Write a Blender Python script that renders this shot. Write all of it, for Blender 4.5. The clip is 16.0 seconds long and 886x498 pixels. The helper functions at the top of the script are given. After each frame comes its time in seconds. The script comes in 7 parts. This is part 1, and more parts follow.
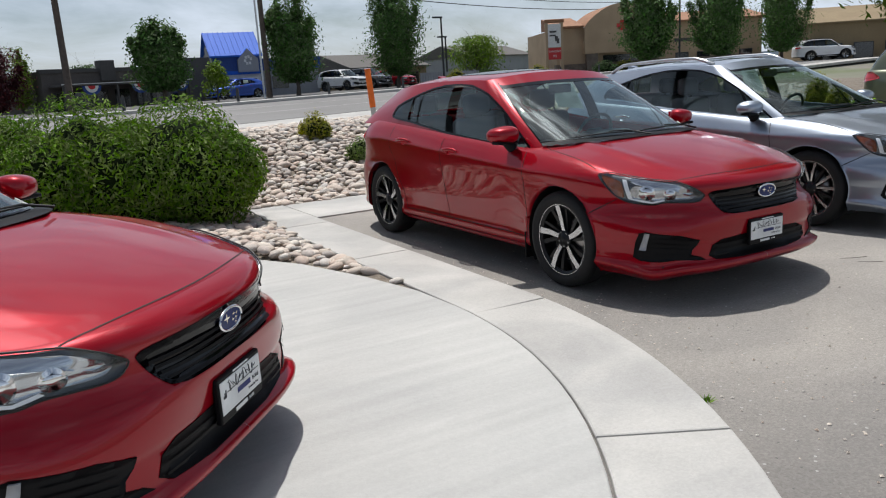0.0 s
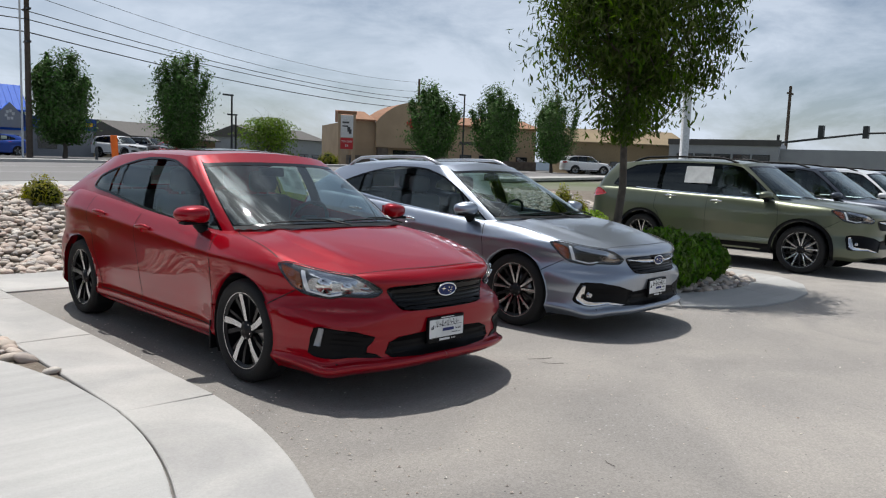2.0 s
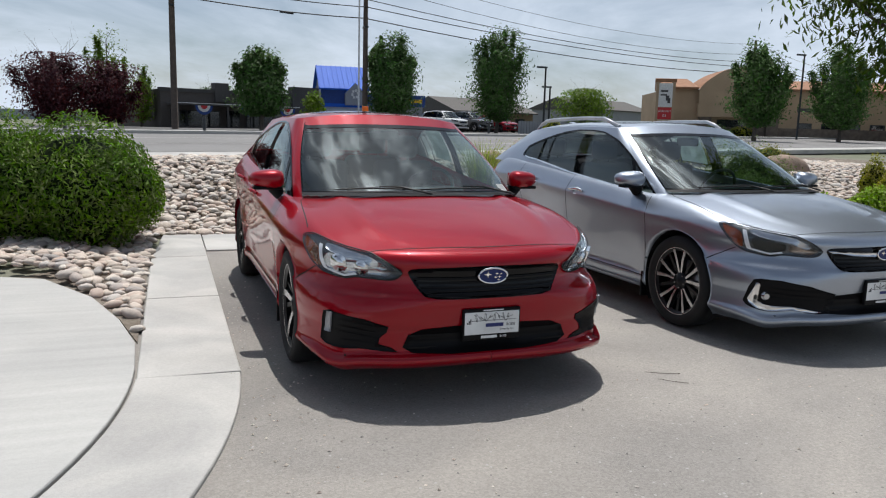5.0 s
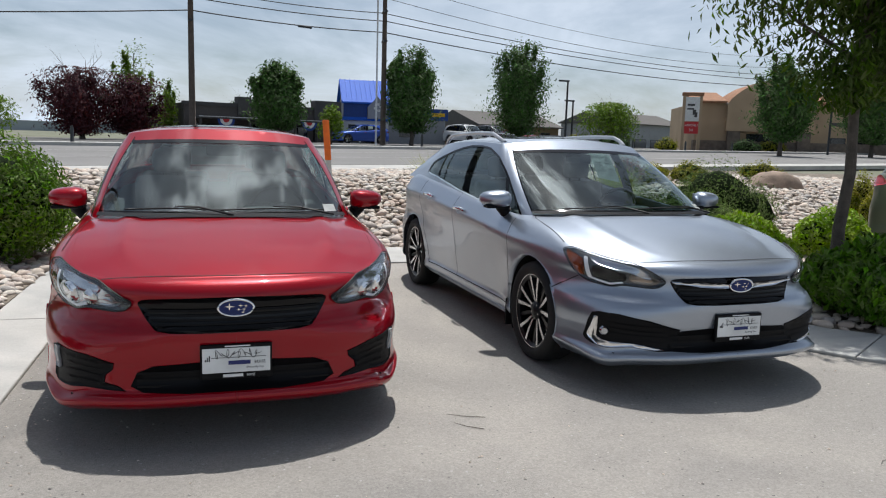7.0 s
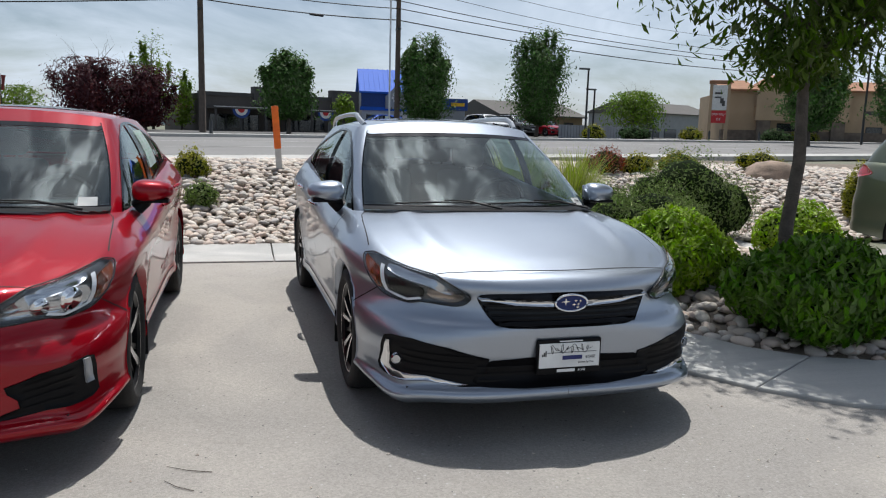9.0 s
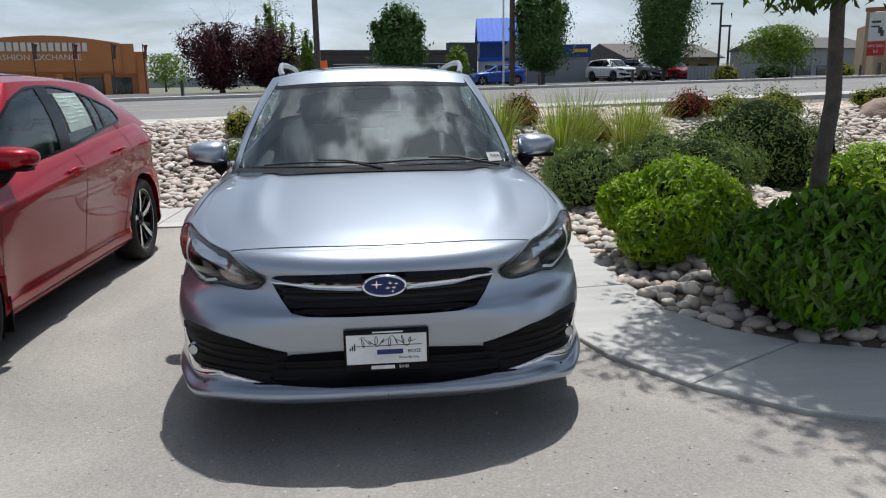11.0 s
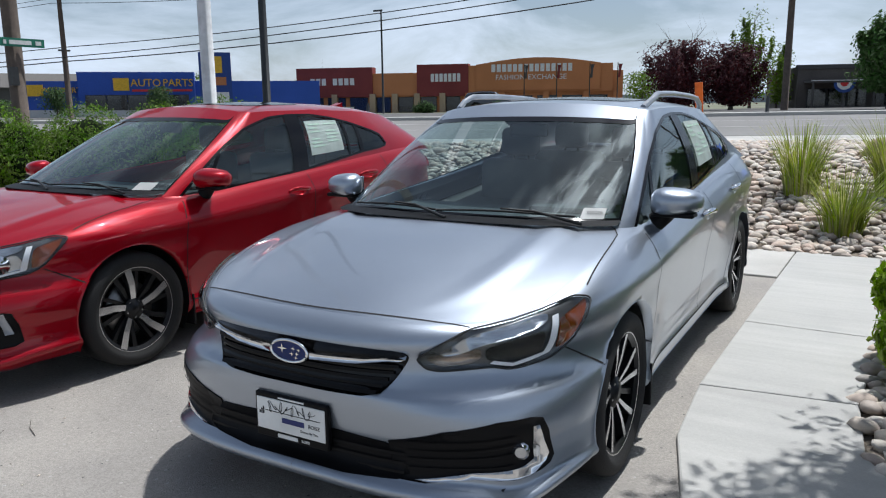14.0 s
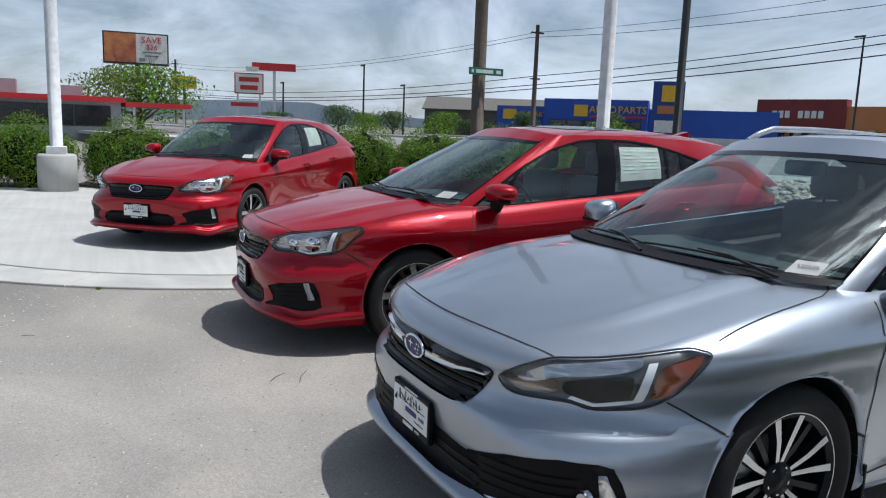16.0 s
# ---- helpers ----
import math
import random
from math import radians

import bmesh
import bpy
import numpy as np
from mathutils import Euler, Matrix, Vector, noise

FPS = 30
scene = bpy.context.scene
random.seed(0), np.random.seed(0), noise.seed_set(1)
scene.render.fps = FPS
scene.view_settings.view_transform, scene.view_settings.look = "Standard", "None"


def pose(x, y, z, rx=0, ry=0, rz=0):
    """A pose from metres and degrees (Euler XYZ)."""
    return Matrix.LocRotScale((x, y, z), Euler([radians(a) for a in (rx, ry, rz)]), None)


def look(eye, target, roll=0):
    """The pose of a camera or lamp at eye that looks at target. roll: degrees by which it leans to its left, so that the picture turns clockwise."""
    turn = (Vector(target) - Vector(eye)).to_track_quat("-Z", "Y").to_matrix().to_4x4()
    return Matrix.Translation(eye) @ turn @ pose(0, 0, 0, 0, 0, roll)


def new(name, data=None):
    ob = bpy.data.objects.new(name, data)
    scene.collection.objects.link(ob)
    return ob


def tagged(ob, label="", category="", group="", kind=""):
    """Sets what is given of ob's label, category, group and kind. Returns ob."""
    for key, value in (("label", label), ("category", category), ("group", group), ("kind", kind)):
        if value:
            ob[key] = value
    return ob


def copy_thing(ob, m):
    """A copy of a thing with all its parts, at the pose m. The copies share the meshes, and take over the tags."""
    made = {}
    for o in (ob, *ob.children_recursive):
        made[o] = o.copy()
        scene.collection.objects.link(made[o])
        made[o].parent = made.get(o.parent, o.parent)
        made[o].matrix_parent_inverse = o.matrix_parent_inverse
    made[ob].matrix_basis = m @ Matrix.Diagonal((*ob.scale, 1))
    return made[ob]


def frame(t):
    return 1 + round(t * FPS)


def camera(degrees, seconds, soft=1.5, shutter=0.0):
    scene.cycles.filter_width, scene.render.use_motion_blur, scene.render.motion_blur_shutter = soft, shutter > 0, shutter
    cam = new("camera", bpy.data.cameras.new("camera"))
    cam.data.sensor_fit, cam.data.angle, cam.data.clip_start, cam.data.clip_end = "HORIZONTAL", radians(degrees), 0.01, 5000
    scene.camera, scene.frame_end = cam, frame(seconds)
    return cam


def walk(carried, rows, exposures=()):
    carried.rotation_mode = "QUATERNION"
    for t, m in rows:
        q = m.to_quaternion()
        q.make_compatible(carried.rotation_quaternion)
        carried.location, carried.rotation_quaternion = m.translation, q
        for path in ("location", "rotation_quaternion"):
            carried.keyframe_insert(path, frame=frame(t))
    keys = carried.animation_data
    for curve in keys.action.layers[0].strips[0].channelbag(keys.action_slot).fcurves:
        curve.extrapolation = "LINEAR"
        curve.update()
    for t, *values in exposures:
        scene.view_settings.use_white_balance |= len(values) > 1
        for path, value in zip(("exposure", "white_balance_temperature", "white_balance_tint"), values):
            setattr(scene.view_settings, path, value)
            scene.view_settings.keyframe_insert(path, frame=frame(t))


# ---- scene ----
cam = camera(61.2, 16.0, soft=1.15)
PATH = [
    (0, (0.185, -0.024, 1.403), (1.127, 1.686, 0.969), -3.6),
    (0.5, (0.237, -0.269, 1.384), (1.366, 1.324, 0.953), -0.8),
    (1, (0.357, -0.294, 1.38), (1.593, 1.242, 1.046), -0.8),
    (1.5, (0.574, -0.203, 1.381), (1.919, 1.257, 1.138), 1.0),
    (2, (0.885, -0.216, 1.376), (2.29, 1.192, 1.161), 2.1),
    (2.5, (1.175, -0.229, 1.354), (2.526, 1.23, 1.146), -0.7),
    (3, (1.498, -0.181, 1.343), (2.763, 1.357, 1.155), -0.6),
    (3.5, (1.781, -0.171, 1.343), (2.825, 1.511, 1.061), 2.1),
    (6, (3.262, -0.431, 1.339), (3.868, 1.453, 1.052), 1.6),
    (6.5, (3.621, -0.401, 1.365), (4.208, 1.492, 1.097), 2.7),
    (7, (4.006, -0.399, 1.392), (4.593, 1.492, 1.111), 1.7),
    (7.5, (4.37, -0.266, 1.345), (4.973, 1.62, 1.061), 0.9),
    (8, (4.753, -0.138, 1.367), (5.371, 1.742, 1.082), 1.4),
    (8.5, (5.13, -0.027, 1.372), (5.697, 1.869, 1.086), 1.6),
    (11, (6.89, 0.474, 1.351), (7.024, 2.422, 0.918), -1.0),
    (11.5, (7.265, 0.492, 1.398), (7.252, 2.447, 0.977), -1.4),
    (12, (7.564, 0.649, 1.408), (7.415, 2.601, 1.0), 0.3),
    (12.5, (7.842, 0.813, 1.413), (7.422, 2.727, 1.012), 2.2),
    (13, (8.124, 0.957, 1.424), (7.387, 2.776, 1.039), 0.8),
    (13.5, (8.336, 1.142, 1.418), (7.456, 2.897, 1.036), -0.3),
    (14, (8.52, 1.34, 1.428), (7.493, 3.015, 1.052), -0.6),
    (14.5, (8.752, 1.537, 1.414), (7.486, 3.045, 1.066), -1.3),
    (15, (8.929, 1.757, 1.408), (7.477, 3.096, 1.092), -1.6),
    (15.5, (9.012, 2.036, 1.4), (7.441, 3.234, 1.09), 1.0),
    (16, (9.248, 2.058, 1.416), (7.46, 2.896, 1.098), 2.1),
]
walk(cam, [(t, look(eye, target, roll)) for t, eye, target, roll in PATH], [(0, -0.14, 6500, 10), (3.5, -0.15, 6460, 10), (8.5, -0.06, 6420, 9), (11, -0.07, 6360, 9), (12.5, 0.0, 6330, 9), (14.5, -0.07, 6160, 9), (16, -0.09, 6160, 9)])

# ---- world, sun and exposure ----
SUN_AT = Vector((0.10, 0.38, 1.0)).normalized()
ELEV, AZIM = math.asin(SUN_AT.z), math.atan2(SUN_AT.x, SUN_AT.y)
world = bpy.data.worlds.new("sky")
scene.world = world
world.use_nodes = True
wn, wl = world.node_tree.nodes, world.node_tree.links
wn.clear()
sky = wn.new("ShaderNodeTexSky")
sky.sky_type, sky.sun_disc, sky.sun_elevation, sky.sun_rotation = "NISHITA", False, ELEV, AZIM
sky.air_density, sky.dust_density, sky.ozone_density = 1.0, 1.5, 2.0
coord = wn.new("ShaderNodeTexCoord")
stretch = wn.new("ShaderNodeMapping")
stretch.inputs["Scale"].default_value = (1.5, 2.0, 5.0)
stretch.inputs["Rotation"].default_value = (0.0, 0.12, 0.3)
cloud = wn.new("ShaderNodeTexNoise")
cloud.inputs["Scale"].default_value, cloud.inputs["Detail"].default_value, cloud.inputs["Roughness"].default_value = 2.1, 8.0, 0.6
cloud.inputs["Distortion"].default_value = 0.5
ramp = wn.new("ShaderNodeValToRGB")
ramp.color_ramp.elements[0].position, ramp.color_ramp.elements[1].position = 0.36, 0.62
ramp.color_ramp.elements[0].color, ramp.color_ramp.elements[1].color = (0.16, 0.16, 0.16, 1), (0.94, 0.94, 0.94, 1)
veil = wn.new("ShaderNodeMixRGB")
veil.inputs[2].default_value = (9.0, 10.1, 11.7, 1)
back = wn.new("ShaderNodeBackground")
back.inputs["Strength"].default_value = 0.081
wout = wn.new("ShaderNodeOutputWorld")
wl.new(coord.outputs["Generated"], stretch.inputs["Vector"])
wl.new(stretch.outputs[0], cloud.inputs["Vector"])
wl.new(cloud.outputs["Fac"], ramp.inputs[0])
split = wn.new("ShaderNodeSeparateXYZ")
fade = wn.new("ShaderNodeMapRange")
fade.inputs["From Max"].default_value = 0.8
fade.inputs["To Min"].default_value, fade.inputs["To Max"].default_value = 1.0, 0.42
thin = wn.new("ShaderNodeMath")
thin.operation = "MULTIPLY"
wl.new(coord.outputs["Generated"], split.inputs[0])
wl.new(split.outputs["Z"], fade.inputs["Value"])
wl.new(ramp.outputs[0], thin.inputs[0])
wl.new(fade.outputs[0], thin.inputs[1])
wl.new(thin.outputs[0], veil.inputs[0])
# cloud is brighter towards the sun
toward = wn.new("ShaderNodeVectorMath")
toward.operation = "DOT_PRODUCT"
toward.inputs[1].default_value = SUN_AT
glow = wn.new("ShaderNodeMath")
glow.operation = "POWER"
glow.inputs[1].default_value = 26.0
lit = wn.new("ShaderNodeMath")
lit.operation = "MULTIPLY"
bright = wn.new("ShaderNodeMixRGB")
bright.blend_type = "ADD"
bright.inputs[0].default_value = 1.0
gain = wn.new("ShaderNodeMixRGB")
gain.blend_type = "MULTIPLY"
gain.inputs[0].default_value = 1.0
gain.inputs[2].default_value = (92.0, 96.0, 100.0, 1)
wl.new(coord.outputs["Generated"], toward.inputs[0])
wl.new(toward.outputs["Value"], glow.inputs[0])
wl.new(glow.outputs[0], lit.inputs[0])
puff, heap = wn.new("ShaderNodeTexNoise"), wn.new("ShaderNodeValToRGB")
puff.inputs["Scale"].default_value, puff.inputs["Detail"].default_value, puff.inputs["Roughness"].default_value = 10.0, 8.0, 0.60
heap.color_ramp.elements[0].position, heap.color_ramp.elements[1].position = 0.46, 0.58
heap.color_ramp.elements[0].color, heap.color_ramp.elements[1].color = (0.10, 0.10, 0.10, 1), (1, 1, 1, 1)
wl.new(coord.outputs["Generated"], puff.inputs["Vector"])
wl.new(puff.outputs["Fac"], heap.inputs[0])
wl.new(heap.outputs[0], lit.inputs[1])
wl.new(lit.outputs[0], gain.inputs[1])
wl.new(veil.outputs[0], bright.inputs[1])
wl.new(gain.outputs[0], bright.inputs[2])
wl.new(sky.outputs[0], veil.inputs[1])
# paler towards the horizon, deeper overhead
depth = wn.new("ShaderNodeMapRange")
depth.inputs["From Max"].default_value = 0.75
depth.inputs["To Min"].default_value, depth.inputs["To Max"].default_value = 1.12, 0.72
shade = wn.new("ShaderNodeVectorMath")
shade.operation = "SCALE"
wl.new(split.outputs["Z"], depth.inputs["Value"])
wl.new(bright.outputs[0], shade.inputs[0])
wl.new(depth.outputs[0], shade.inputs["Scale"])
wl.new(shade.outputs[0], back.inputs["Color"])
wl.new(back.outputs[0], wout.inputs["Surface"])
sun = new("sun", bpy.data.lights.new("sun", "SUN"))
sun.data.energy, sun.data.angle, sun.data.color = 4.9, radians(0.55), (1.0, 0.97, 0.93)
sun.matrix_world = look(SUN_AT * 40, (0, 0, 0))
scene.view_settings.exposure = 0.0


# ---- materials ----
def material(name, color=(0.5, 0.5, 0.5), rough=0.6, metal=0.0, coat=0.0, second=None, scale=8.0, fine=60.0, bump=0.0, island=0.0, obj=0.0, spec=0.5, sheen=0.0, detail=5.0, fine_mix=0.25, bump_scale=None, translucent=0.0):
    """Principled surface with two scales of colour variation, optional relief, and random variation by piece."""
    m = bpy.data.materials.new(name)
    m.use_nodes = True
    n, l = m.node_tree.nodes, m.node_tree.links
    b = n["Principled BSDF"]
    b.inputs["Roughness"].default_value, b.inputs["Metallic"].default_value = rough, metal
    b.inputs["Coat Weight"].default_value, b.inputs["Coat Roughness"].default_value = coat, 0.03
    b.inputs["Specular IOR Level"].default_value = spec
    second = second or tuple(c * 0.82 for c in color)
    tc = n.new("ShaderNodeTexCoord")
    big, small = n.new("ShaderNodeTexNoise"), n.new("ShaderNodeTexNoise")
    for tex, s in ((big, scale), (small, fine)):
        tex.inputs["Scale"].default_value, tex.inputs["Detail"].default_value = s, detail
        l.new(tc.outputs["Object"], tex.inputs["Vector"])
    r = n.new("ShaderNodeValToRGB")
    r.color_ramp.elements[0].position, r.color_ramp.elements[1].position = 0.36, 0.64
    l.new(big.outputs["Fac"], r.inputs[0])
    mix = n.new("ShaderNodeMixRGB")
    mix.inputs[1].default_value, mix.inputs[2].default_value = (*color, 1), (*second, 1)
    l.new(r.outputs[0], mix.inputs[0])
    last = mix.outputs[0]
    grain = n.new("ShaderNodeMixRGB")
    grain.blend_type = "OVERLAY"
    grain.inputs[0].default_value = fine_mix
    l.new(last, grain.inputs[1])
    l.new(small.outputs["Fac"], grain.inputs[2])
    last = grain.outputs[0]
    if island or obj:
        src = n.new("ShaderNodeNewGeometry").outputs["Random Per Island"] if island else n.new("ShaderNodeObjectInfo").outputs["Random"]
        hsv = n.new("ShaderNodeHueSaturation")
        k = island or obj
        mr, hr, sr = (n.new("ShaderNodeMapRange") for _ in range(3))
        mr.inputs["To Min"].default_value, mr.inputs["To Max"].default_value = 1 - k, 1 + k
        twist = n.new("ShaderNodeMath")
        twist.operation = "FRACT"
        mul = n.new("ShaderNodeMath")
        mul.operation = "MULTIPLY"
        mul.inputs[1].default_value = 7.31
        l.new(src, mul.inputs[0])
        l.new(mul.outputs[0], twist.inputs[0])
        hr.inputs["To Min"].default_value, hr.inputs["To Max"].default_value = 0.5 - 0.05 * k, 0.5 + 0.05 * k
        sr.inputs["To Min"].default_value, sr.inputs["To Max"].default_value = 1 - 0.6 * k, 1 + 0.6 * k
        l.new(src, mr.inputs["Value"])
        l.new(twist.outputs[0], hr.inputs["Value"])
        l.new(twist.outputs[0], sr.inputs["Value"])
        l.new(mr.outputs[0], hsv.inputs["Value"])
        l.new(hr.outputs[0], hsv.inputs["Hue"])
        l.new(sr.outputs[0], hsv.inputs["Saturation"])
        l.new(last, hsv.inputs["Color"])
        last = hsv.outputs[0]
    l.new(last, b.inputs["Base Color"])
    if bump:
        bp = n.new("ShaderNodeBump")
        bp.inputs["Strength"].default_value, bp.inputs["Distance"].default_value = bump, 0.02
        if bump_scale:
            bt = n.new("ShaderNodeTexNoise")
            bt.inputs["Scale"].default_value, bt.inputs["Detail"].default_value = bump_scale, 6
            l.new(tc.outputs["Object"], bt.inputs["Vector"])
            l.new(bt.outputs["Fac"], bp.inputs["Height"])
        else:
            l.new(small.outputs["Fac"], bp.inputs["Height"])
        l.new(bp.outputs[0], b.inputs["Normal"])
    if translucent:
        tr, ms = n.new("ShaderNodeBsdfTranslucent"), n.new("ShaderNodeMixShader")
        l.new(last, tr.inputs["Color"])
        ms.inputs[0].default_value = translucent
        l.new(b.outputs[0], ms.inputs[1])
        l.new(tr.outputs[0], ms.inputs[2])
        l.new(ms.outputs[0], n["Material Output"].inputs["Surface"])
    return m


def paint(name, color, flake, metal, rough, coat=0.7):
    """Car paint: fine metallic flake under a clear coat."""
    m = material(name, color, rough, metal, coat, tuple(c * 0.93 for c in color), 2.0, 900.0, fine_mix=flake)
    b = m.node_tree.nodes["Principled BSDF"]
    b.inputs["Coat Roughness"].default_value = 0.02
    return m


def glass(name, tint, gloss=1.0, ior=1.5):
    """Thin pane: clear with a tint, mirror-like at a slant."""
    m = bpy.data.materials.new(name)
    m.use_nodes = True
    n, l = m.node_tree.nodes, m.node_tree.links
    n.remove(n["Principled BSDF"])
    t, g, mx, fr, power, part_of = (n.new(k) for k in ("ShaderNodeBsdfTransparent", "ShaderNodeBsdfGlossy", "ShaderNodeMixShader", "ShaderNodeLayerWeight", "ShaderNodeMath", "ShaderNodeMath"))
    t.inputs["Color"].default_value = (*tint, 1)
    g.inputs["Color"].default_value, g.inputs["Roughness"].default_value = (gloss * 0.93, gloss, gloss * 0.98, 1), 0.01
    least = ((ior - 1) / (ior + 1)) ** 2
    fr.inputs["Blend"].default_value = 0.5
    power.operation, power.inputs[1].default_value = "POWER", 4.6
    part_of.operation, part_of.inputs[1].default_value, part_of.inputs[2].default_value = "MULTIPLY_ADD", 1 - least, least
    l.new(fr.outputs["Facing"], power.inputs[0])
    l.new(power.outputs[0], part_of.inputs[0])
    l.new(part_of.outputs[0], mx.inputs[0])
    l.new(t.outputs[0], mx.inputs[1])
    l.new(g.outputs[0], mx.inputs[2])
    l.new(mx.outputs[0], n["Material Output"].inputs["Surface"])
    return m


RED = paint("red_paint", (0.29, 0.0014, 0.009), 0.10, 0.22, 0.30, 0.75)
RED.node_tree.nodes["Principled BSDF"].inputs["Specular IOR Level"].default_value = 0.05
SILVER = paint("silver_paint", (0.355, 0.398, 0.465), 0.3, 0.85, 0.36)
GREEN = paint("sage_green_paint", (0.13, 0.145, 0.095), 0.25, 0.6, 0.36)
NAVY = paint("dark_blue_grey_paint", (0.055, 0.065, 0.085), 0.25, 0.5, 0.3)
WHITE_PAINT = paint("white_paint", (0.74, 0.75, 0.76), 0.1, 0.0, 0.3)
CHARCOAL = paint("charcoal_paint", (0.09, 0.09, 0.095), 0.25, 0.5, 0.3)
BLUE_PAINT = paint("blue_paint", (0.01, 0.07, 0.40), 0.25, 0.4, 0.3)
WIND_GLASS = glass("windscreen_glass", (0.62, 0.75, 0.76), 1.0, 1.85)
SIDE_GLASS = glass("side_glass", (0.74, 0.82, 0.80), 1.0, 1.75)
DARK_GLASS = glass("privacy_glass", (0.05, 0.06, 0.06), 1.0, 1.6)
LENS = glass("lamp_lens", (0.95, 0.96, 0.97), 1.0, 1.4)
BLACK = material("black_plastic", (0.005, 0.005, 0.006), 0.5, fine=300, bump=0.05, spec=0.14)
GLOSS_BLACK = material("gloss_black", (0.004, 0.004, 0.005), 0.12, spec=0.25)
TRIM = material("seal_rubber", (0.007, 0.007, 0.007), 0.55)
SEAM = material("shut_gap", (0.006, 0.004, 0.004), 0.8)
CHROME = material("chrome", (0.82, 0.83, 0.85), 0.08, 1.0, fine_mix=0.03)
SATIN = material("satin_silver", (0.62, 0.63, 0.65), 0.28, 0.9, fine_mix=0.05)
LAMP_DARK = material("lamp_housing", (0.09, 0.094, 0.10), 0.25, 0.5)
LAMP_BRIGHT = material("lamp_reflector", (0.55, 0.57, 0.60), 0.12, 0.9, fine_mix=0.05)
LAMP_TAN = material("lamp_amber_reflector", (0.42, 0.34, 0.28), 0.2, 0.8, fine_mix=0.05)
LAMP_GREY = material("frosted_lamp", (0.36, 0.37, 0.39), 0.25, fine_mix=0.05)
LAMP_WHITE = material("lamp_light_guide", (0.85, 0.87, 0.9), 0.25, fine_mix=0.02)
AMBER = material("amber_lens", (0.21, 0.042, 0.005), 0.15, coat=1.0, fine_mix=0.05)
REDLENS = material("red_lens", (0.45, 0.005, 0.008), 0.12, coat=1.0, fine_mix=0.05)
TYRE = material("tyre_rubber", (0.009, 0.009, 0.0095), 0.8, fine=200, bump=0.15)
RIM_DARK = material("dark_alloy", (0.014, 0.0145, 0.016), 0.35, 0.3, spec=0.3)
RIM_FACE = material("machined_alloy", (0.62, 0.63, 0.65), 0.26, 1.0, fine=400, fine_mix=0.08)
DISC = material("brake_disc", (0.32, 0.31, 0.30), 0.35, 0.9)
CABIN = material("cabin_plastic", (0.055, 0.058, 0.06), 0.7)
SEAT = material("grey_seat_cloth", (0.11, 0.115, 0.12), 0.85, fine=250)
PAPER = material("white_paper", (0.80, 0.81, 0.80), 0.6, fine_mix=0.05)
TAG_PAPER = material("thin_white_paper", (0.82, 0.83, 0.82), 0.6, fine_mix=0.05, translucent=0.5)
PAPER_INK = material("grey_print", (0.22, 0.25, 0.27), 0.7)
SHEET_PAPER = material("pale_green_paper", (0.60, 0.70, 0.66), 0.6, fine_mix=0.05, translucent=0.4)
PAPER_GREEN = material("pale_green_print", (0.45, 0.62, 0.52), 0.7)
BLUE_BADGE = material("deep_blue_enamel", (0.010, 0.022, 0.11), 0.25, spec=0.3)
INK = material("black_print", (0.02, 0.02, 0.025), 0.6)
INK_BLUE = material("navy_print", (0.02, 0.03, 0.16), 0.6)
ASPHALT = material("worn_asphalt", (0.245, 0.230, 0.212), 0.88, second=(0.30, 0.281, 0.256), scale=0.30, fine=95.0, bump=0.35, fine_mix=0.26, bump_scale=160)


def speckle(m, scale, low, high, amount, stain=0.0, stain_scale=0.6):
    """Adds pale and dark aggregate, and soft stains, to a ground material."""
    n, l = m.node_tree.nodes, m.node_tree.links
    b = n["Principled BSDF"]
    src = b.inputs["Base Color"].links[0].from_socket
    tc = n.new("ShaderNodeTexCoord")
    v, r, mx = n.new("ShaderNodeTexVoronoi"), n.new("ShaderNodeValToRGB"), n.new("ShaderNodeMixRGB")
    v.inputs["Scale"].default_value = scale
    l.new(tc.outputs["Object"], v.inputs["Vector"])
    r.color_ramp.elements[0].color, r.color_ramp.elements[1].color = (low,) * 3 + (1,), (high,) * 3 + (1,)
    sep = n.new("ShaderNodeSeparateColor")
    l.new(v.outputs["Color"], sep.inputs[0])
    l.new(sep.outputs[0], r.inputs[0])
    mx.blend_type, mx.inputs[0].default_value = "MULTIPLY", amount
    l.new(src, mx.inputs[1])
    l.new(r.outputs[0], mx.inputs[2])
    last = mx.outputs[0]
    if stain:
        t, r2, m2 = n.new("ShaderNodeTexNoise"), n.new("ShaderNodeValToRGB"), n.new("ShaderNodeMixRGB")
        t.inputs["Scale"].default_value, t.inputs["Detail"].default_value, t.inputs["Distortion"].default_value = stain_scale, 9, 1.2
        l.new(tc.outputs["Object"], t.inputs["Vector"])
        l.new(t.outputs["Fac"], r2.inputs[0])
        r2.color_ramp.elements[0].position, r2.color_ramp.elements[1].position = 0.40, 0.60
        r2.color_ramp.elements[0].color, r2.color_ramp.elements[1].color = (0.72, 0.72, 0.73, 1), (1.12, 1.10, 1.07, 1)
        m2.blend_type, m2.inputs[0].default_value = "MULTIPLY", stain
        l.new(last, m2.inputs[1])
        l.new(r2.outputs[0], m2.inputs[2])
        last = m2.outputs[0]
    l.new(last, b.inputs["Base Color"])


speckle(ASPHALT, 95, 0.78, 1.22, 0.5, 0.5, 0.7)


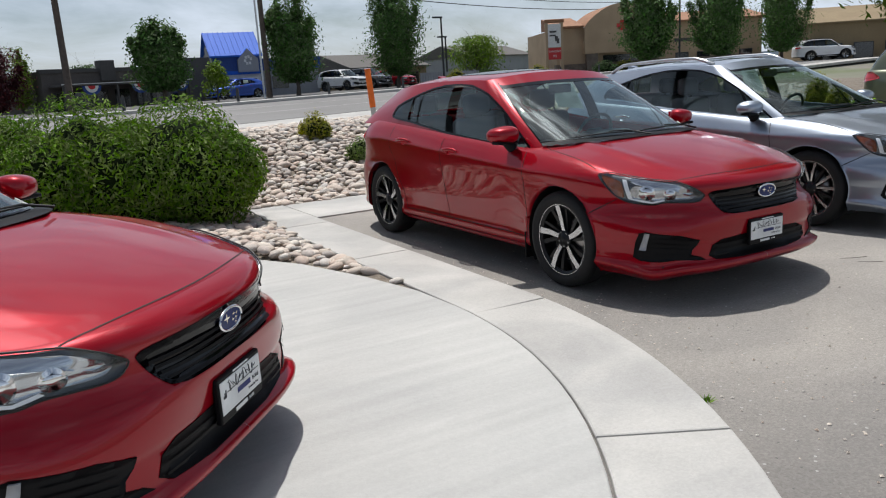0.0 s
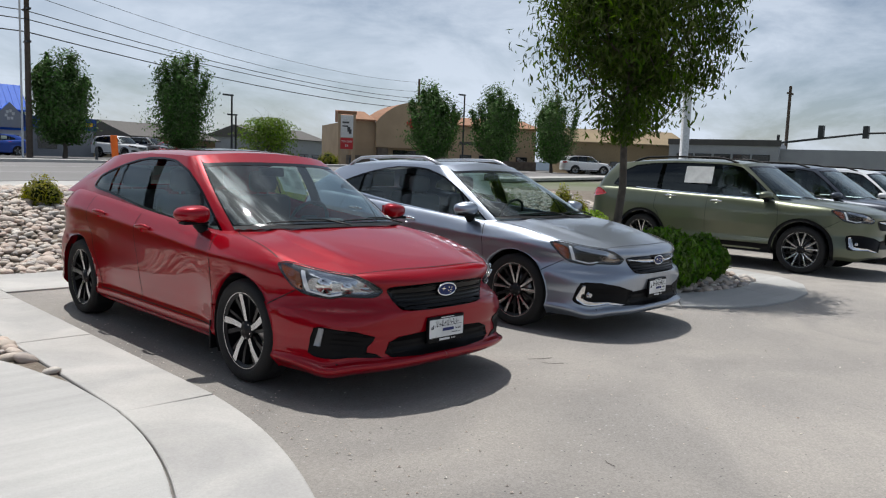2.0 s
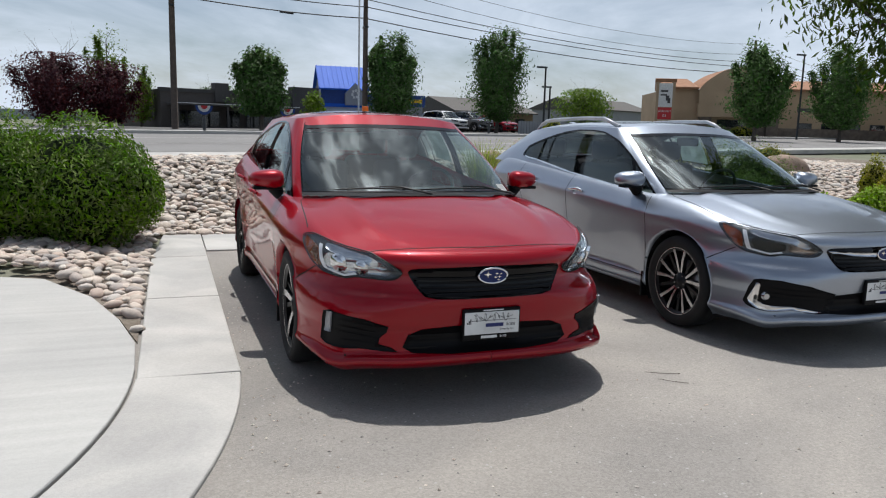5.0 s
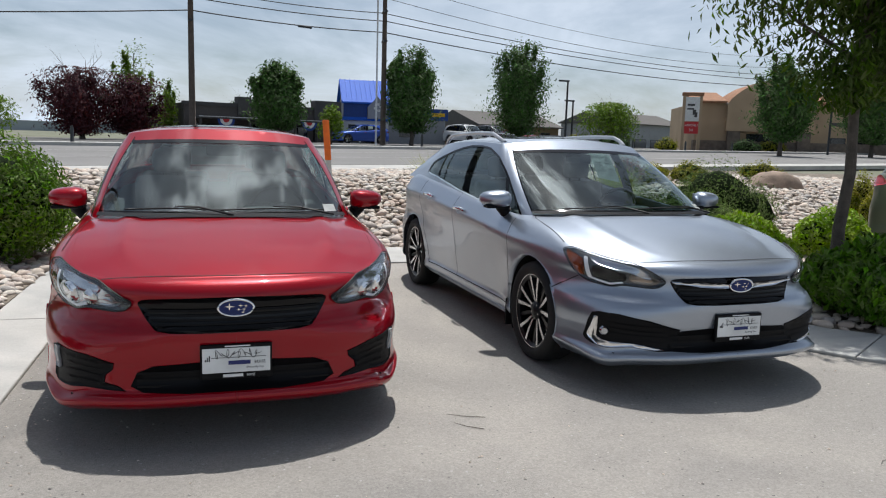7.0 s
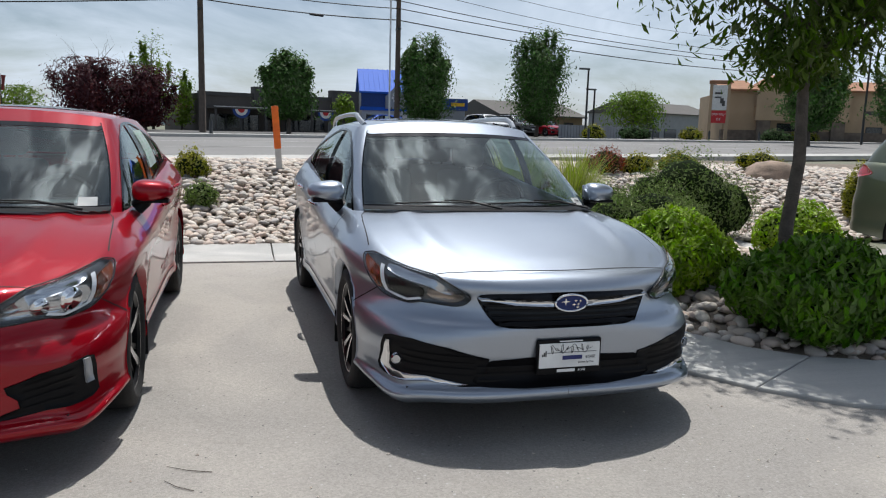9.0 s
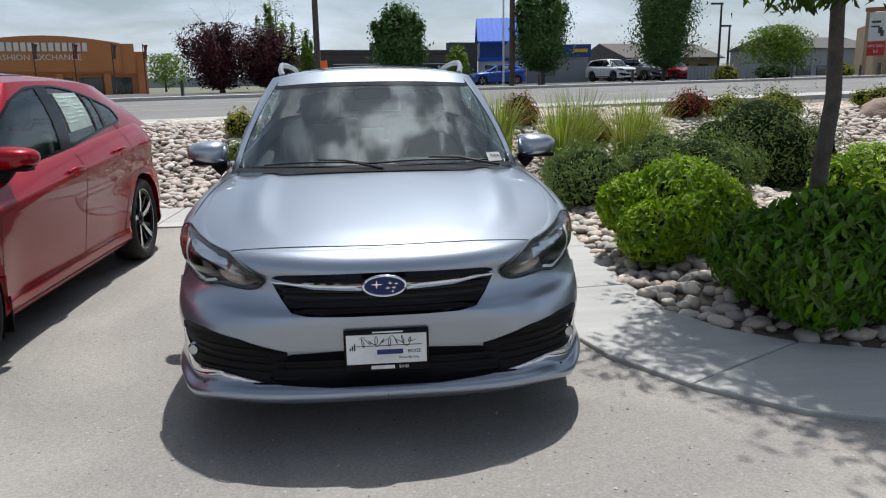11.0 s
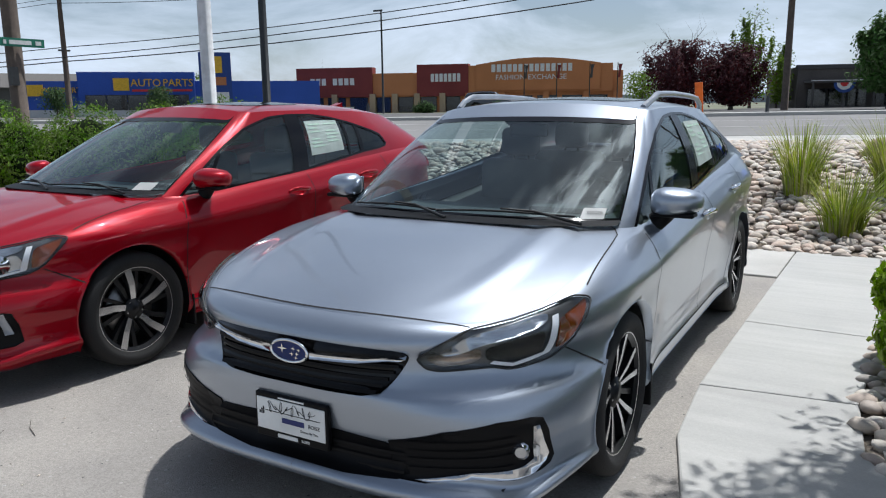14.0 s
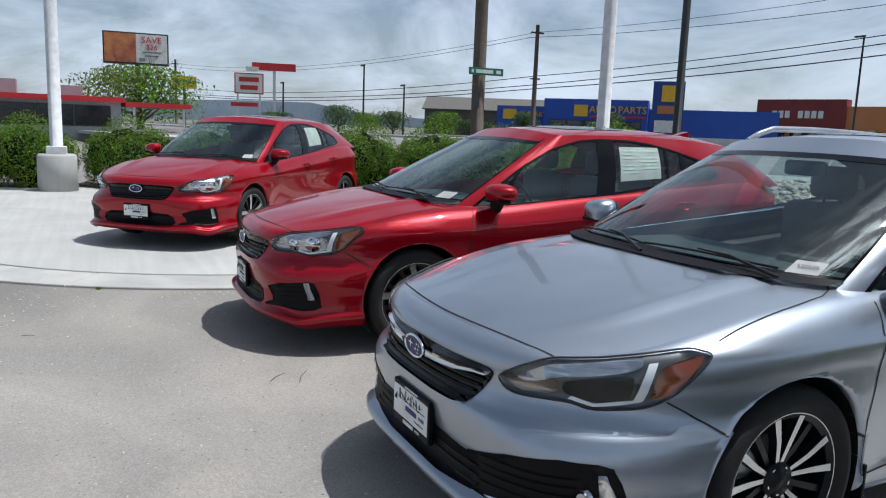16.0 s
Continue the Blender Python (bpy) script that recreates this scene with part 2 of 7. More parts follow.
def flecks(m, scale, share, value):
    """Scattered pale chips of stone in a ground material."""
    n, l = m.node_tree.nodes, m.node_tree.links
    b = n["Principled BSDF"]
    src = b.inputs["Base Color"].links[0].from_socket
    tc, v, near, few, both, mx = (n.new(k) for k in ("ShaderNodeTexCoord", "ShaderNodeTexVoronoi", "ShaderNodeMath", "ShaderNodeMath", "ShaderNodeMath", "ShaderNodeMixRGB"))
    v.inputs["Scale"].default_value = scale
    l.new(tc.outputs["Object"], v.inputs["Vector"])
    sep = n.new("ShaderNodeSeparateColor")
    l.new(v.outputs["Color"], sep.inputs[0])
    near.operation, near.inputs[1].default_value = "LESS_THAN", 0.30
    few.operation, few.inputs[1].default_value = "LESS_THAN", share
    both.operation = "MULTIPLY"
    l.new(v.outputs["Distance"], near.inputs[0])
    l.new(sep.outputs[1], few.inputs[0])
    l.new(near.outputs[0], both.inputs[0])
    l.new(few.outputs[0], both.inputs[1])
    mx.inputs[2].default_value = (value, value * 0.97, value * 0.92, 1)
    l.new(both.outputs[0], mx.inputs[0])
    l.new(src, mx.inputs[1])
    l.new(mx.outputs[0], b.inputs["Base Color"])


def graded_across(m, x0, x1, low, high):
    """Grades a ground colour from low at x0 to high at x1, unevenly."""
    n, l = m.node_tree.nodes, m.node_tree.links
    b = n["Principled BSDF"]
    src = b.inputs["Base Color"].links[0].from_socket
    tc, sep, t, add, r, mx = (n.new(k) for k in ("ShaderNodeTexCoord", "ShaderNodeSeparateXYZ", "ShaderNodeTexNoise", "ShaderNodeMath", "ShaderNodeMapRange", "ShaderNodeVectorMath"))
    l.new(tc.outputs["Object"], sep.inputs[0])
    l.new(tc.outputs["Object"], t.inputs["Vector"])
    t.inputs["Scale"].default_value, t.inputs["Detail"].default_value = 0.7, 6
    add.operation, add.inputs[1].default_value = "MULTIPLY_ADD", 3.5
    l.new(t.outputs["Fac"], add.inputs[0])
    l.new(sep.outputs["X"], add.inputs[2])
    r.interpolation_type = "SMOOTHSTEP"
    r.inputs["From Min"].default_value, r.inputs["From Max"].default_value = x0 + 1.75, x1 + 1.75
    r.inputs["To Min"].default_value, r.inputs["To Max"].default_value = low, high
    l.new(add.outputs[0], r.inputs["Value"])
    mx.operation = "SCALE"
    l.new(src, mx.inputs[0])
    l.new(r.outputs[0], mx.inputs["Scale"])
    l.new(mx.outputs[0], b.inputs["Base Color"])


def broomed(m, turn, scale, depth):
    """Fine parallel broom strokes in a concrete surface."""
    n, l = m.node_tree.nodes, m.node_tree.links
    b = n["Principled BSDF"]
    tc, mp, w, bp, mx = (n.new(k) for k in ("ShaderNodeTexCoord", "ShaderNodeMapping", "ShaderNodeTexNoise", "ShaderNodeBump", "ShaderNodeMixRGB"))
    mp.inputs["Rotation"].default_value = (0, 0, turn)
    mp.inputs["Scale"].default_value = (0.6, scale, 1)
    w.inputs["Scale"].default_value, w.inputs["Detail"].default_value = 1.0, 4
    l.new(tc.outputs["Object"], mp.inputs["Vector"])
    l.new(mp.outputs[0], w.inputs["Vector"])
    bp.inputs["Strength"].default_value, bp.inputs["Distance"].default_value = depth, 0.004
    l.new(w.outputs["Fac"], bp.inputs["Height"])
    old = b.inputs["Normal"].links
    if old:
        l.new(old[0].from_socket, bp.inputs["Normal"])
    l.new(bp.outputs[0], b.inputs["Normal"])
    src = b.inputs["Base Color"].links[0].from_socket
    mx.blend_type, mx.inputs[0].default_value = "OVERLAY", 0.16
    l.new(src, mx.inputs[1])
    l.new(w.outputs["Fac"], mx.inputs[2])
    l.new(mx.outputs[0], b.inputs["Base Color"])


graded_across(ASPHALT, 1.0, 6.0, 0.74, 1.10)
flecks(ASPHALT, 45, 0.035, 0.34)
flecks(ASPHALT, 55, 0.015, 0.11)
ROAD = material("road_asphalt", (0.195, 0.19, 0.185), 0.9, second=(0.165, 0.16, 0.155), scale=0.25, fine=60, bump=0.2)
DARK_ASPHALT = material("dark_asphalt", (0.10, 0.098, 0.095), 0.9, scale=0.4, fine=80, bump=0.3)
CONCRETE = material("pale_concrete", (0.415, 0.412, 0.395), 0.85, second=(0.375, 0.372, 0.358), scale=1.1, fine=45, bump=0.10, fine_mix=0.08, bump_scale=120)
KERB_CONCRETE = material("grey_concrete", (0.44, 0.432, 0.412), 0.85, second=(0.37, 0.362, 0.345), scale=1.4, fine=60, bump=0.12, fine_mix=0.10, bump_scale=140)
speckle(CONCRETE, 160, 0.90, 1.08, 0.25, 0.16, 0.9)
broomed(CONCRETE, 0.15, 11, 0.25)
speckle(KERB_CONCRETE, 120, 0.86, 1.12, 0.3, 0.42, 1.3)
SOIL = material("gravelly_soil", (0.13, 0.105, 0.08), 0.95, second=(0.20, 0.17, 0.135), scale=6, fine=55, bump=0.8, fine_mix=0.6)
GROUND = material("dry_ground", (0.17, 0.16, 0.13), 0.95, second=(0.11, 0.13, 0.065), scale=0.06, fine=3.0, bump=0.3)


def stone(name, by_island):
    """River rock in greys, tans and pinks, a colour for each stone."""
    m = material(name, (0.4, 0.35, 0.3), 0.8, bump=0.25, fine=90)
    n, l = m.node_tree.nodes, m.node_tree.links
    src = n.new("ShaderNodeNewGeometry").outputs["Random Per Island"] if by_island else n.new("ShaderNodeObjectInfo").outputs["Random"]
    r = n.new("ShaderNodeValToRGB")
    r.color_ramp.interpolation = "LINEAR"
    tones = ((0.42, 0.36, 0.30), (0.54, 0.47, 0.40), (0.32, 0.30, 0.28), (0.52, 0.42, 0.35), (0.62, 0.57, 0.50), (0.42, 0.39, 0.365), (0.48, 0.37, 0.30), (0.58, 0.51, 0.44))
    e = r.color_ramp.elements
    while len(e) < len(tones):
        e.new(0.5)
    for k, c in enumerate(tones):
        e[k].position, e[k].color = k / (len(tones) - 1), (*c, 1)
    t = n.new("ShaderNodeTexNoise")
    t.inputs["Scale"].default_value, t.inputs["Detail"].default_value = 18, 6
    tc = n.new("ShaderNodeTexCoord")
    l.new(tc.outputs["Object"], t.inputs["Vector"])
    mx = n.new("ShaderNodeMixRGB")
    mx.blend_type = "OVERLAY"
    mx.inputs[0].default_value = 0.35
    l.new(src, r.inputs[0])
    l.new(r.outputs[0], mx.inputs[1])
    l.new(t.outputs["Fac"], mx.inputs[2])
    l.new(mx.outputs[0], n["Principled BSDF"].inputs["Base Color"])
    return m


ROCK, ROCK_I = stone("river_rock", False), stone("river_rock_many", True)
BOULDER = material("brown_boulder", (0.30, 0.22, 0.165), 0.85, second=(0.20, 0.15, 0.115), scale=4, fine=40, bump=0.5)
LEAF_DARK = material("dark_green_leaf", (0.080, 0.172, 0.016), 0.55, second=(0.125, 0.23, 0.021), scale=3, fine=20, island=0.4, translucent=0.25, spec=0.2)
LEAF_HEDGE = material("hedge_leaf", (0.085, 0.165, 0.018), 0.7, second=(0.15, 0.245, 0.030), scale=2, fine=20, island=0.45, translucent=0.25, spec=0.2)
LEAF_LIME = material("lime_leaf", (0.29, 0.42, 0.017), 0.6, second=(0.16, 0.285, 0.016), scale=3, fine=20, island=0.35, translucent=0.3, spec=0.2)
LEAF_GREY = material("grey_green_leaf", (0.185, 0.25, 0.075), 0.7, second=(0.125, 0.185, 0.05), scale=3, fine=20, island=0.35, translucent=0.2, spec=0.2)
LEAF_TREE = material("tree_leaf", (0.10, 0.155, 0.020), 0.65, second=(0.055, 0.095, 0.016), scale=1.5, fine=20, island=0.4, translucent=0.35, spec=0.2)
LEAF_FAR = material("far_tree_leaf", (0.070, 0.120, 0.045), 0.7, second=(0.065, 0.115, 0.04), scale=0.8, fine=6, island=0.35, translucent=0.2, spec=0.2)
LEAF_STREET = material("street_tree_leaf", (0.066, 0.130, 0.036), 0.7, second=(0.105, 0.185, 0.055), scale=0.8, fine=6, island=0.4, translucent=0.15, spec=0.2)
LEAF_YOUNG = material("bright_tree_leaf", (0.17, 0.26, 0.03), 0.7, second=(0.12, 0.20, 0.03), scale=0.8, fine=6, island=0.3, translucent=0.3, spec=0.2)
LEAF_PURPLE = material("purple_leaf", (0.055, 0.014, 0.020), 0.7, second=(0.085, 0.024, 0.028), scale=0.8, fine=6, island=0.35, translucent=0.15, spec=0.2)
LEAF_RED = material("red_leaf", (0.26, 0.035, 0.02), 0.7, second=(0.16, 0.05, 0.02), scale=4, fine=20, island=0.4, translucent=0.2, spec=0.2)
LEAF_YELLOW = material("yellow_green_leaf", (0.30, 0.28, 0.03), 0.7, second=(0.20, 0.22, 0.03), scale=4, fine=20, island=0.35, translucent=0.25, spec=0.2)
GRASS = material("tall_grass", (0.22, 0.30, 0.03), 0.6, second=(0.36, 0.38, 0.08), scale=4, fine=30, island=0.5, translucent=0.3)
BARK = material("grey_bark", (0.115, 0.095, 0.078), 0.9, second=(0.075, 0.062, 0.052), scale=12, fine=70, bump=0.7)
INNER_SHADE = material("painted_inner_shade", (0.012, 0.020, 0.007), 0.95, spec=0.05)
WOODPOLE = material("weathered_pole_wood", (0.115, 0.088, 0.070), 0.9, second=(0.085, 0.066, 0.054), scale=5, fine=60, bump=0.4)
STEEL_DARK = material("dark_steel", (0.045, 0.048, 0.05), 0.5, 0.4)
STEEL_WHITE = material("white_painted_steel", (0.66, 0.67, 0.68), 0.5, fine=10)
WIRE = material("black_cable", (0.02, 0.02, 0.022), 0.7)
ORANGE = material("orange_plastic", (0.85, 0.16, 0.01), 0.5, fine=20)
POST_GREY = material("pale_post_plastic", (0.55, 0.54, 0.52), 0.6)


# ---- helpers of this scene ----
def mesh_of(name, bm, mats, smooth=False):
    me = bpy.data.meshes.new(name)
    bm.to_mesh(me)
    bm.free()
    for m in mats if isinstance(mats, (list, tuple)) else [mats]:
        me.materials.append(m)
    if smooth:
        me.shade_smooth()
    return me


def part(name, bm, mats, parent=None, label="", smooth=False):
    """One mesh object from a bmesh, under a thing or a part."""
    ob = new(name, mesh_of(name, bm, mats, smooth))
    if parent is not None:
        ob.parent = parent
    if label:
        ob["label"] = label
    return ob


def thing(name, label, category, m=None, group="", kind=""):
    ob = new(name)
    ob.empty_display_size = 0.1
    if m is not None:
        ob.matrix_basis = m
    return tagged(ob, label, category, group, kind)


def box(bm, x0, x1, y0, y1, z0, z1, bevel=0.0, mat=0):
    """Adds a box, its edges rounded by bevel."""
    made = bmesh.ops.create_cube(bm, size=1.0, matrix=Matrix.LocRotScale(((x0 + x1) / 2, (y0 + y1) / 2, (z0 + z1) / 2), None, (x1 - x0, y1 - y0, z1 - z0)))
    vs = made["verts"]
    fs = {f for v in vs for f in v.link_faces}
    if bevel > 0:
        es = {e for v in vs for e in v.link_edges}
        out = bmesh.ops.bevel(bm, geom=list(es), offset=bevel, segments=2, profile=0.5, affect="EDGES")
        fs |= set(out["faces"])
        fs = {f for f in fs if f.is_valid}
    for f in fs:
        f.material_index = mat


def tube(bm, pts, radii, sides=8, mat=0, caps=True):
    """A round tube along points, with a radius for each."""
    rings = []
    pts = [Vector(p) for p in pts]
    for k, p in enumerate(pts):
        d = (pts[min(k + 1, len(pts) - 1)] - pts[max(k - 1, 0)]).normalized()
        a = d.cross(Vector((0, 0, 1)) if abs(d.z) < 0.9 else Vector((1, 0, 0))).normalized()
        b = d.cross(a)
        rings.append([bm.verts.new(p + (a * math.cos(2 * math.pi * j / sides) + b * math.sin(2 * math.pi * j / sides)) * radii[k]) for j in range(sides)])
    for r0, r1 in zip(rings, rings[1:]):
        for j in range(sides):
            f = bm.faces.new((r0[j], r0[(j + 1) % sides], r1[(j + 1) % sides], r1[j]))
            f.material_index, f.smooth = mat, True
    if caps:
        for r in (rings[0], rings[-1][::-1]):
            bm.faces.new(r).material_index = mat


def lathe(bm, profile, steps=40, axis="x", mat=0, closed=False):
    """Turns (radius, along) pairs round an axis through the origin."""
    rings = []
    for r, a in profile:
        ring = []
        for j in range(steps):
            t = 2 * math.pi * j / steps
            ring.append(bm.verts.new((a, r * math.cos(t), r * math.sin(t)) if axis == "x" else (r * math.cos(t), r * math.sin(t), a)))
        rings.append(ring)
    for r0, r1 in zip(rings, rings[1:] + ([rings[0]] if closed else [])):
        for j in range(steps):
            f = bm.faces.new((r0[j], r0[(j + 1) % steps], r1[(j + 1) % steps], r1[j]))
            f.material_index, f.smooth = mat, True
    return rings


def grid_mesh(bm, fn, us, vs, mat=0, smooth=True):
    """Faces over fn(u, v) for the values given."""
    rows = [[bm.verts.new(fn(u, v)) for v in vs] for u in us]
    for r0, r1 in zip(rows, rows[1:]):
        for j in range(len(vs) - 1):
            f = bm.faces.new((r0[j], r1[j], r1[j + 1], r0[j + 1]))
            f.smooth, f.material_index = smooth, mat
    return rows


def prism(bm, outline, z0, z1, mat=0):
    """An upright solid over a plan outline; z0 and z1 are numbers or functions of x, y."""
    f0 = z0 if callable(z0) else lambda x, y: z0
    f1 = z1 if callable(z1) else lambda x, y: z1
    lo = [bm.verts.new((x, y, f0(x, y))) for x, y in outline]
    hi = [bm.verts.new((x, y, f1(x, y))) for x, y in outline]
    n = len(outline)
    fs = [bm.faces.new(hi), bm.faces.new(lo[::-1])]
    for k in range(n):
        fs.append(bm.faces.new((lo[k], lo[(k + 1) % n], hi[(k + 1) % n], hi[k])))
    for f in fs:
        f.material_index = mat
    bmesh.ops.recalc_face_normals(bm, faces=fs)


def letters(text, size, depth=0.0):
    """The mesh of a line of writing, in the x-z plane, centred, facing -y."""
    cu = bpy.data.curves.new("writing", "FONT")
    cu.body, cu.size, cu.align_x, cu.align_y, cu.extrude, cu.resolution_u = text, size, "CENTER", "CENTER", depth, 2
    ob = new("writing", cu)
    me = bpy.data.meshes.new_from_object(ob.evaluated_get(bpy.context.evaluated_depsgraph_get()))
    bpy.data.objects.remove(ob)
    bpy.data.curves.remove(cu)
    me.transform(pose(0, 0, 0, 90))
    return me


def write(name, text, size, mat, parent, m, depth=0.002, label=""):
    me = letters(text, size, depth)
    me.materials.append(mat)
    ob = new(name, me)
    ob.parent = parent
    ob.matrix_basis = m
    if label:
        ob["label"] = label
    return ob


def table(rows, soft=0.0):
    """A curve through the rows, its bends eased over the width soft."""
    xs, ys = [r[0] for r in rows], [r[1] for r in rows]
    grid = np.linspace(xs[0] - 0.5, xs[-1] + 0.5, 1600)
    vals = np.interp(grid, xs, ys)
    if soft:
        k = max(1, int(soft / (grid[1] - grid[0])))
        w = np.hanning(2 * k + 1)
        vals = np.convolve(np.pad(vals, k, "edge"), w / w.sum(), "valid")
    return lambda v: float(np.interp(v, grid, vals))


def smoothstep(a, b, v):
    t = min(1.0, max(0.0, (v - a) / (b - a)))
    return t * t * (3 - 2 * t)


def from_arrays(name, verts, faces, mat, smooth=False):
    """A mesh from arrays of points and of triangles or quads."""
    me = bpy.data.meshes.new(name)
    k = faces.shape[1]
    me.vertices.add(len(verts))
    me.vertices.foreach_set("co", np.asarray(verts, dtype=np.float32).ravel())
    me.loops.add(faces.size)
    me.loops.foreach_set("vertex_index", np.asarray(faces, dtype=np.int32).ravel())
    me.polygons.add(len(faces))
    me.polygons.foreach_set("loop_start", np.arange(0, faces.size, k, dtype=np.int32))
    me.polygons.foreach_set("use_smooth", np.full(len(faces), smooth))
    me.update(calc_edges=True)
    me.materials.append(mat)
    return me


def leaf_mesh(name, at, out, size, mat, rng, narrow=0.45, droop=0.3):
    """Small folded leaves at points, each turned about the way it faces."""
    n = len(at)
    out = out + rng.normal(0, 0.45, (n, 3))
    out /= np.linalg.norm(out, axis=1)[:, None] + 1e-9
    side = np.cross(out, rng.normal(0, 1, (n, 3)))
    side /= np.linalg.norm(side, axis=1)[:, None] + 1e-9
    along = np.cross(side, out)
    along[:, 2] -= droop
    along /= np.linalg.norm(along, axis=1)[:, None]
    s = (size * rng.uniform(0.6, 1.35, n))[:, None]
    base, tip = at - along * s * 0.5, at + along * s * 0.5
    l, r = at + side * s * narrow * 0.5 + out * s * 0.10, at - side * s * narrow * 0.5 + out * s * 0.10
    verts = np.stack([base, l, tip, r], 1).reshape(-1, 3)
    k = np.arange(n)[:, None] * 4
    return from_arrays(name, verts, np.concatenate([k, k + 1, k + 2, k + 3], 1), mat)


# ---- cars ----
from mathutils.bvhtree import BVHTree

HATCH = dict(
    w=0.885, yf=-0.925, ytf=0.10, yr=3.55, ytr=2.78, taper=0.24, ef=2.5, er=2.2, base=3.57, wheel=0.325, arch=0.368, rear_axle=2.67, tyre_x=0.752,
    zb=table([(-0.95, 0.195), (-0.6, 0.185), (-0.3, 0.17), (0.5, 0.19), (2.2, 0.19), (2.9, 0.2), (3.6, 0.27)], 0.22),
    ze=table([(-0.95, 0.766), (-0.86, 0.757), (-0.76, 0.752), (-0.6, 0.766), (-0.4, 0.810), (-0.1, 0.868), (0.2, 0.908), (0.45, 0.908), (0.8, 0.932), (1.5, 0.985), (2.2, 1.045), (2.9, 1.095), (3.3, 1.11), (3.6, 1.09)], 0.22),
    inset=table([(-0.9, 0.088), (-0.6, 0.105), (-0.35, 0.125), (0.2, 0.14), (0.5, 0.115), (1.0, 0.10), (2.6, 0.12), (3.2, 0.19), (3.6, 0.19)], 0.22),
    high=table([(-0.9, 0.085), (-0.5, 0.13), (0.0, 0.17), (0.6, 0.22), (1.0, 0.24), (3.0, 0.26), (3.6, 0.15)], 0.22),
    side=table([(0.15, -0.12), (0.2, -0.085), (0.24, -0.056), (0.285, -0.052), (0.32, -0.070), (0.40, -0.060), (0.55, -0.034), (0.70, -0.007), (0.770, 0.009), (0.785, 0.010), (0.797, 0.002), (0.86, -0.006), (1.1, -0.016)], 0.024), rise=0.065,
    front=table([(0.18, -0.04), (0.205, 0.010), (0.225, 0.034), (0.25, 0.036), (0.275, -0.010), (0.38, -0.014), (0.40, -0.006), (0.50, 0.014), (0.535, 0.016), (0.56, 0.0), (0.65, -0.012), (0.69, -0.002), (0.8, 0.0)], 0.008),
    hood=table([(-0.84, 0.767), (-0.72, 0.802), (-0.5, 0.855), (-0.2, 0.914), (0.1, 0.955), (0.3, 0.97), (0.5, 0.98)], 0.22), hood_end=0.55,
    gb=dict(w=0.782, yf=0.10, ytf=0.85, yr=3.44, ytr=3.0, e=3.0), gt=dict(w=0.60, yf=1.10, ytf=1.22, yr=3.12, ytr=2.78, e=3.0),
    gz=table([(0.10, 0.955), (0.45, 0.93), (0.6, 0.926), (0.85, 0.942), (1.5, 0.988), (2.2, 1.045), (2.9, 1.09), (3.45, 1.08)], 0.22),
    gtz=table([(1.10, 1.388), (1.3, 1.402), (1.8, 1.408), (2.3, 1.395), (2.8, 1.36), (3.12, 1.315)], 0.22), crown=0.062, warp=[(0, 0), (0.2, 0.1), (0.6, 0.62), (1, 1)],
    cuts=(0.648, 2.30),
    # side windows: upper and lower edge along the cabin, and the posts between the panes
    pane_top=[(0.765, -0.11), (0.770, 0.10), (0.776, 0.27), (0.790, 0.44), (0.815, 0.55), (0.86, 0.645), (0.93, 0.75), (1.04, 0.825), (1.15, 0.88), (1.28, 0.912), (1.40, 0.90), (1.50, 0.845), (1.58, 0.76), (1.66, 0.655), (1.74, 0.53), (1.79, 0.42), (1.800, 0.30), (1.805, 0.19)],
    pane_low=[(0.765, -0.11), (0.85, -0.055), (0.93, -0.02), (1.25, 0.01), (1.36, 0.02), (1.55, 0.075), (1.645, 0.11), (1.74, 0.125), (1.79, 0.155), (1.805, 0.19)],
    posts=[(1.258, 1.332), (1.556, 1.568), (1.628, 1.650)], prop=((0.800, 0.46), (0.915, -0.02)))
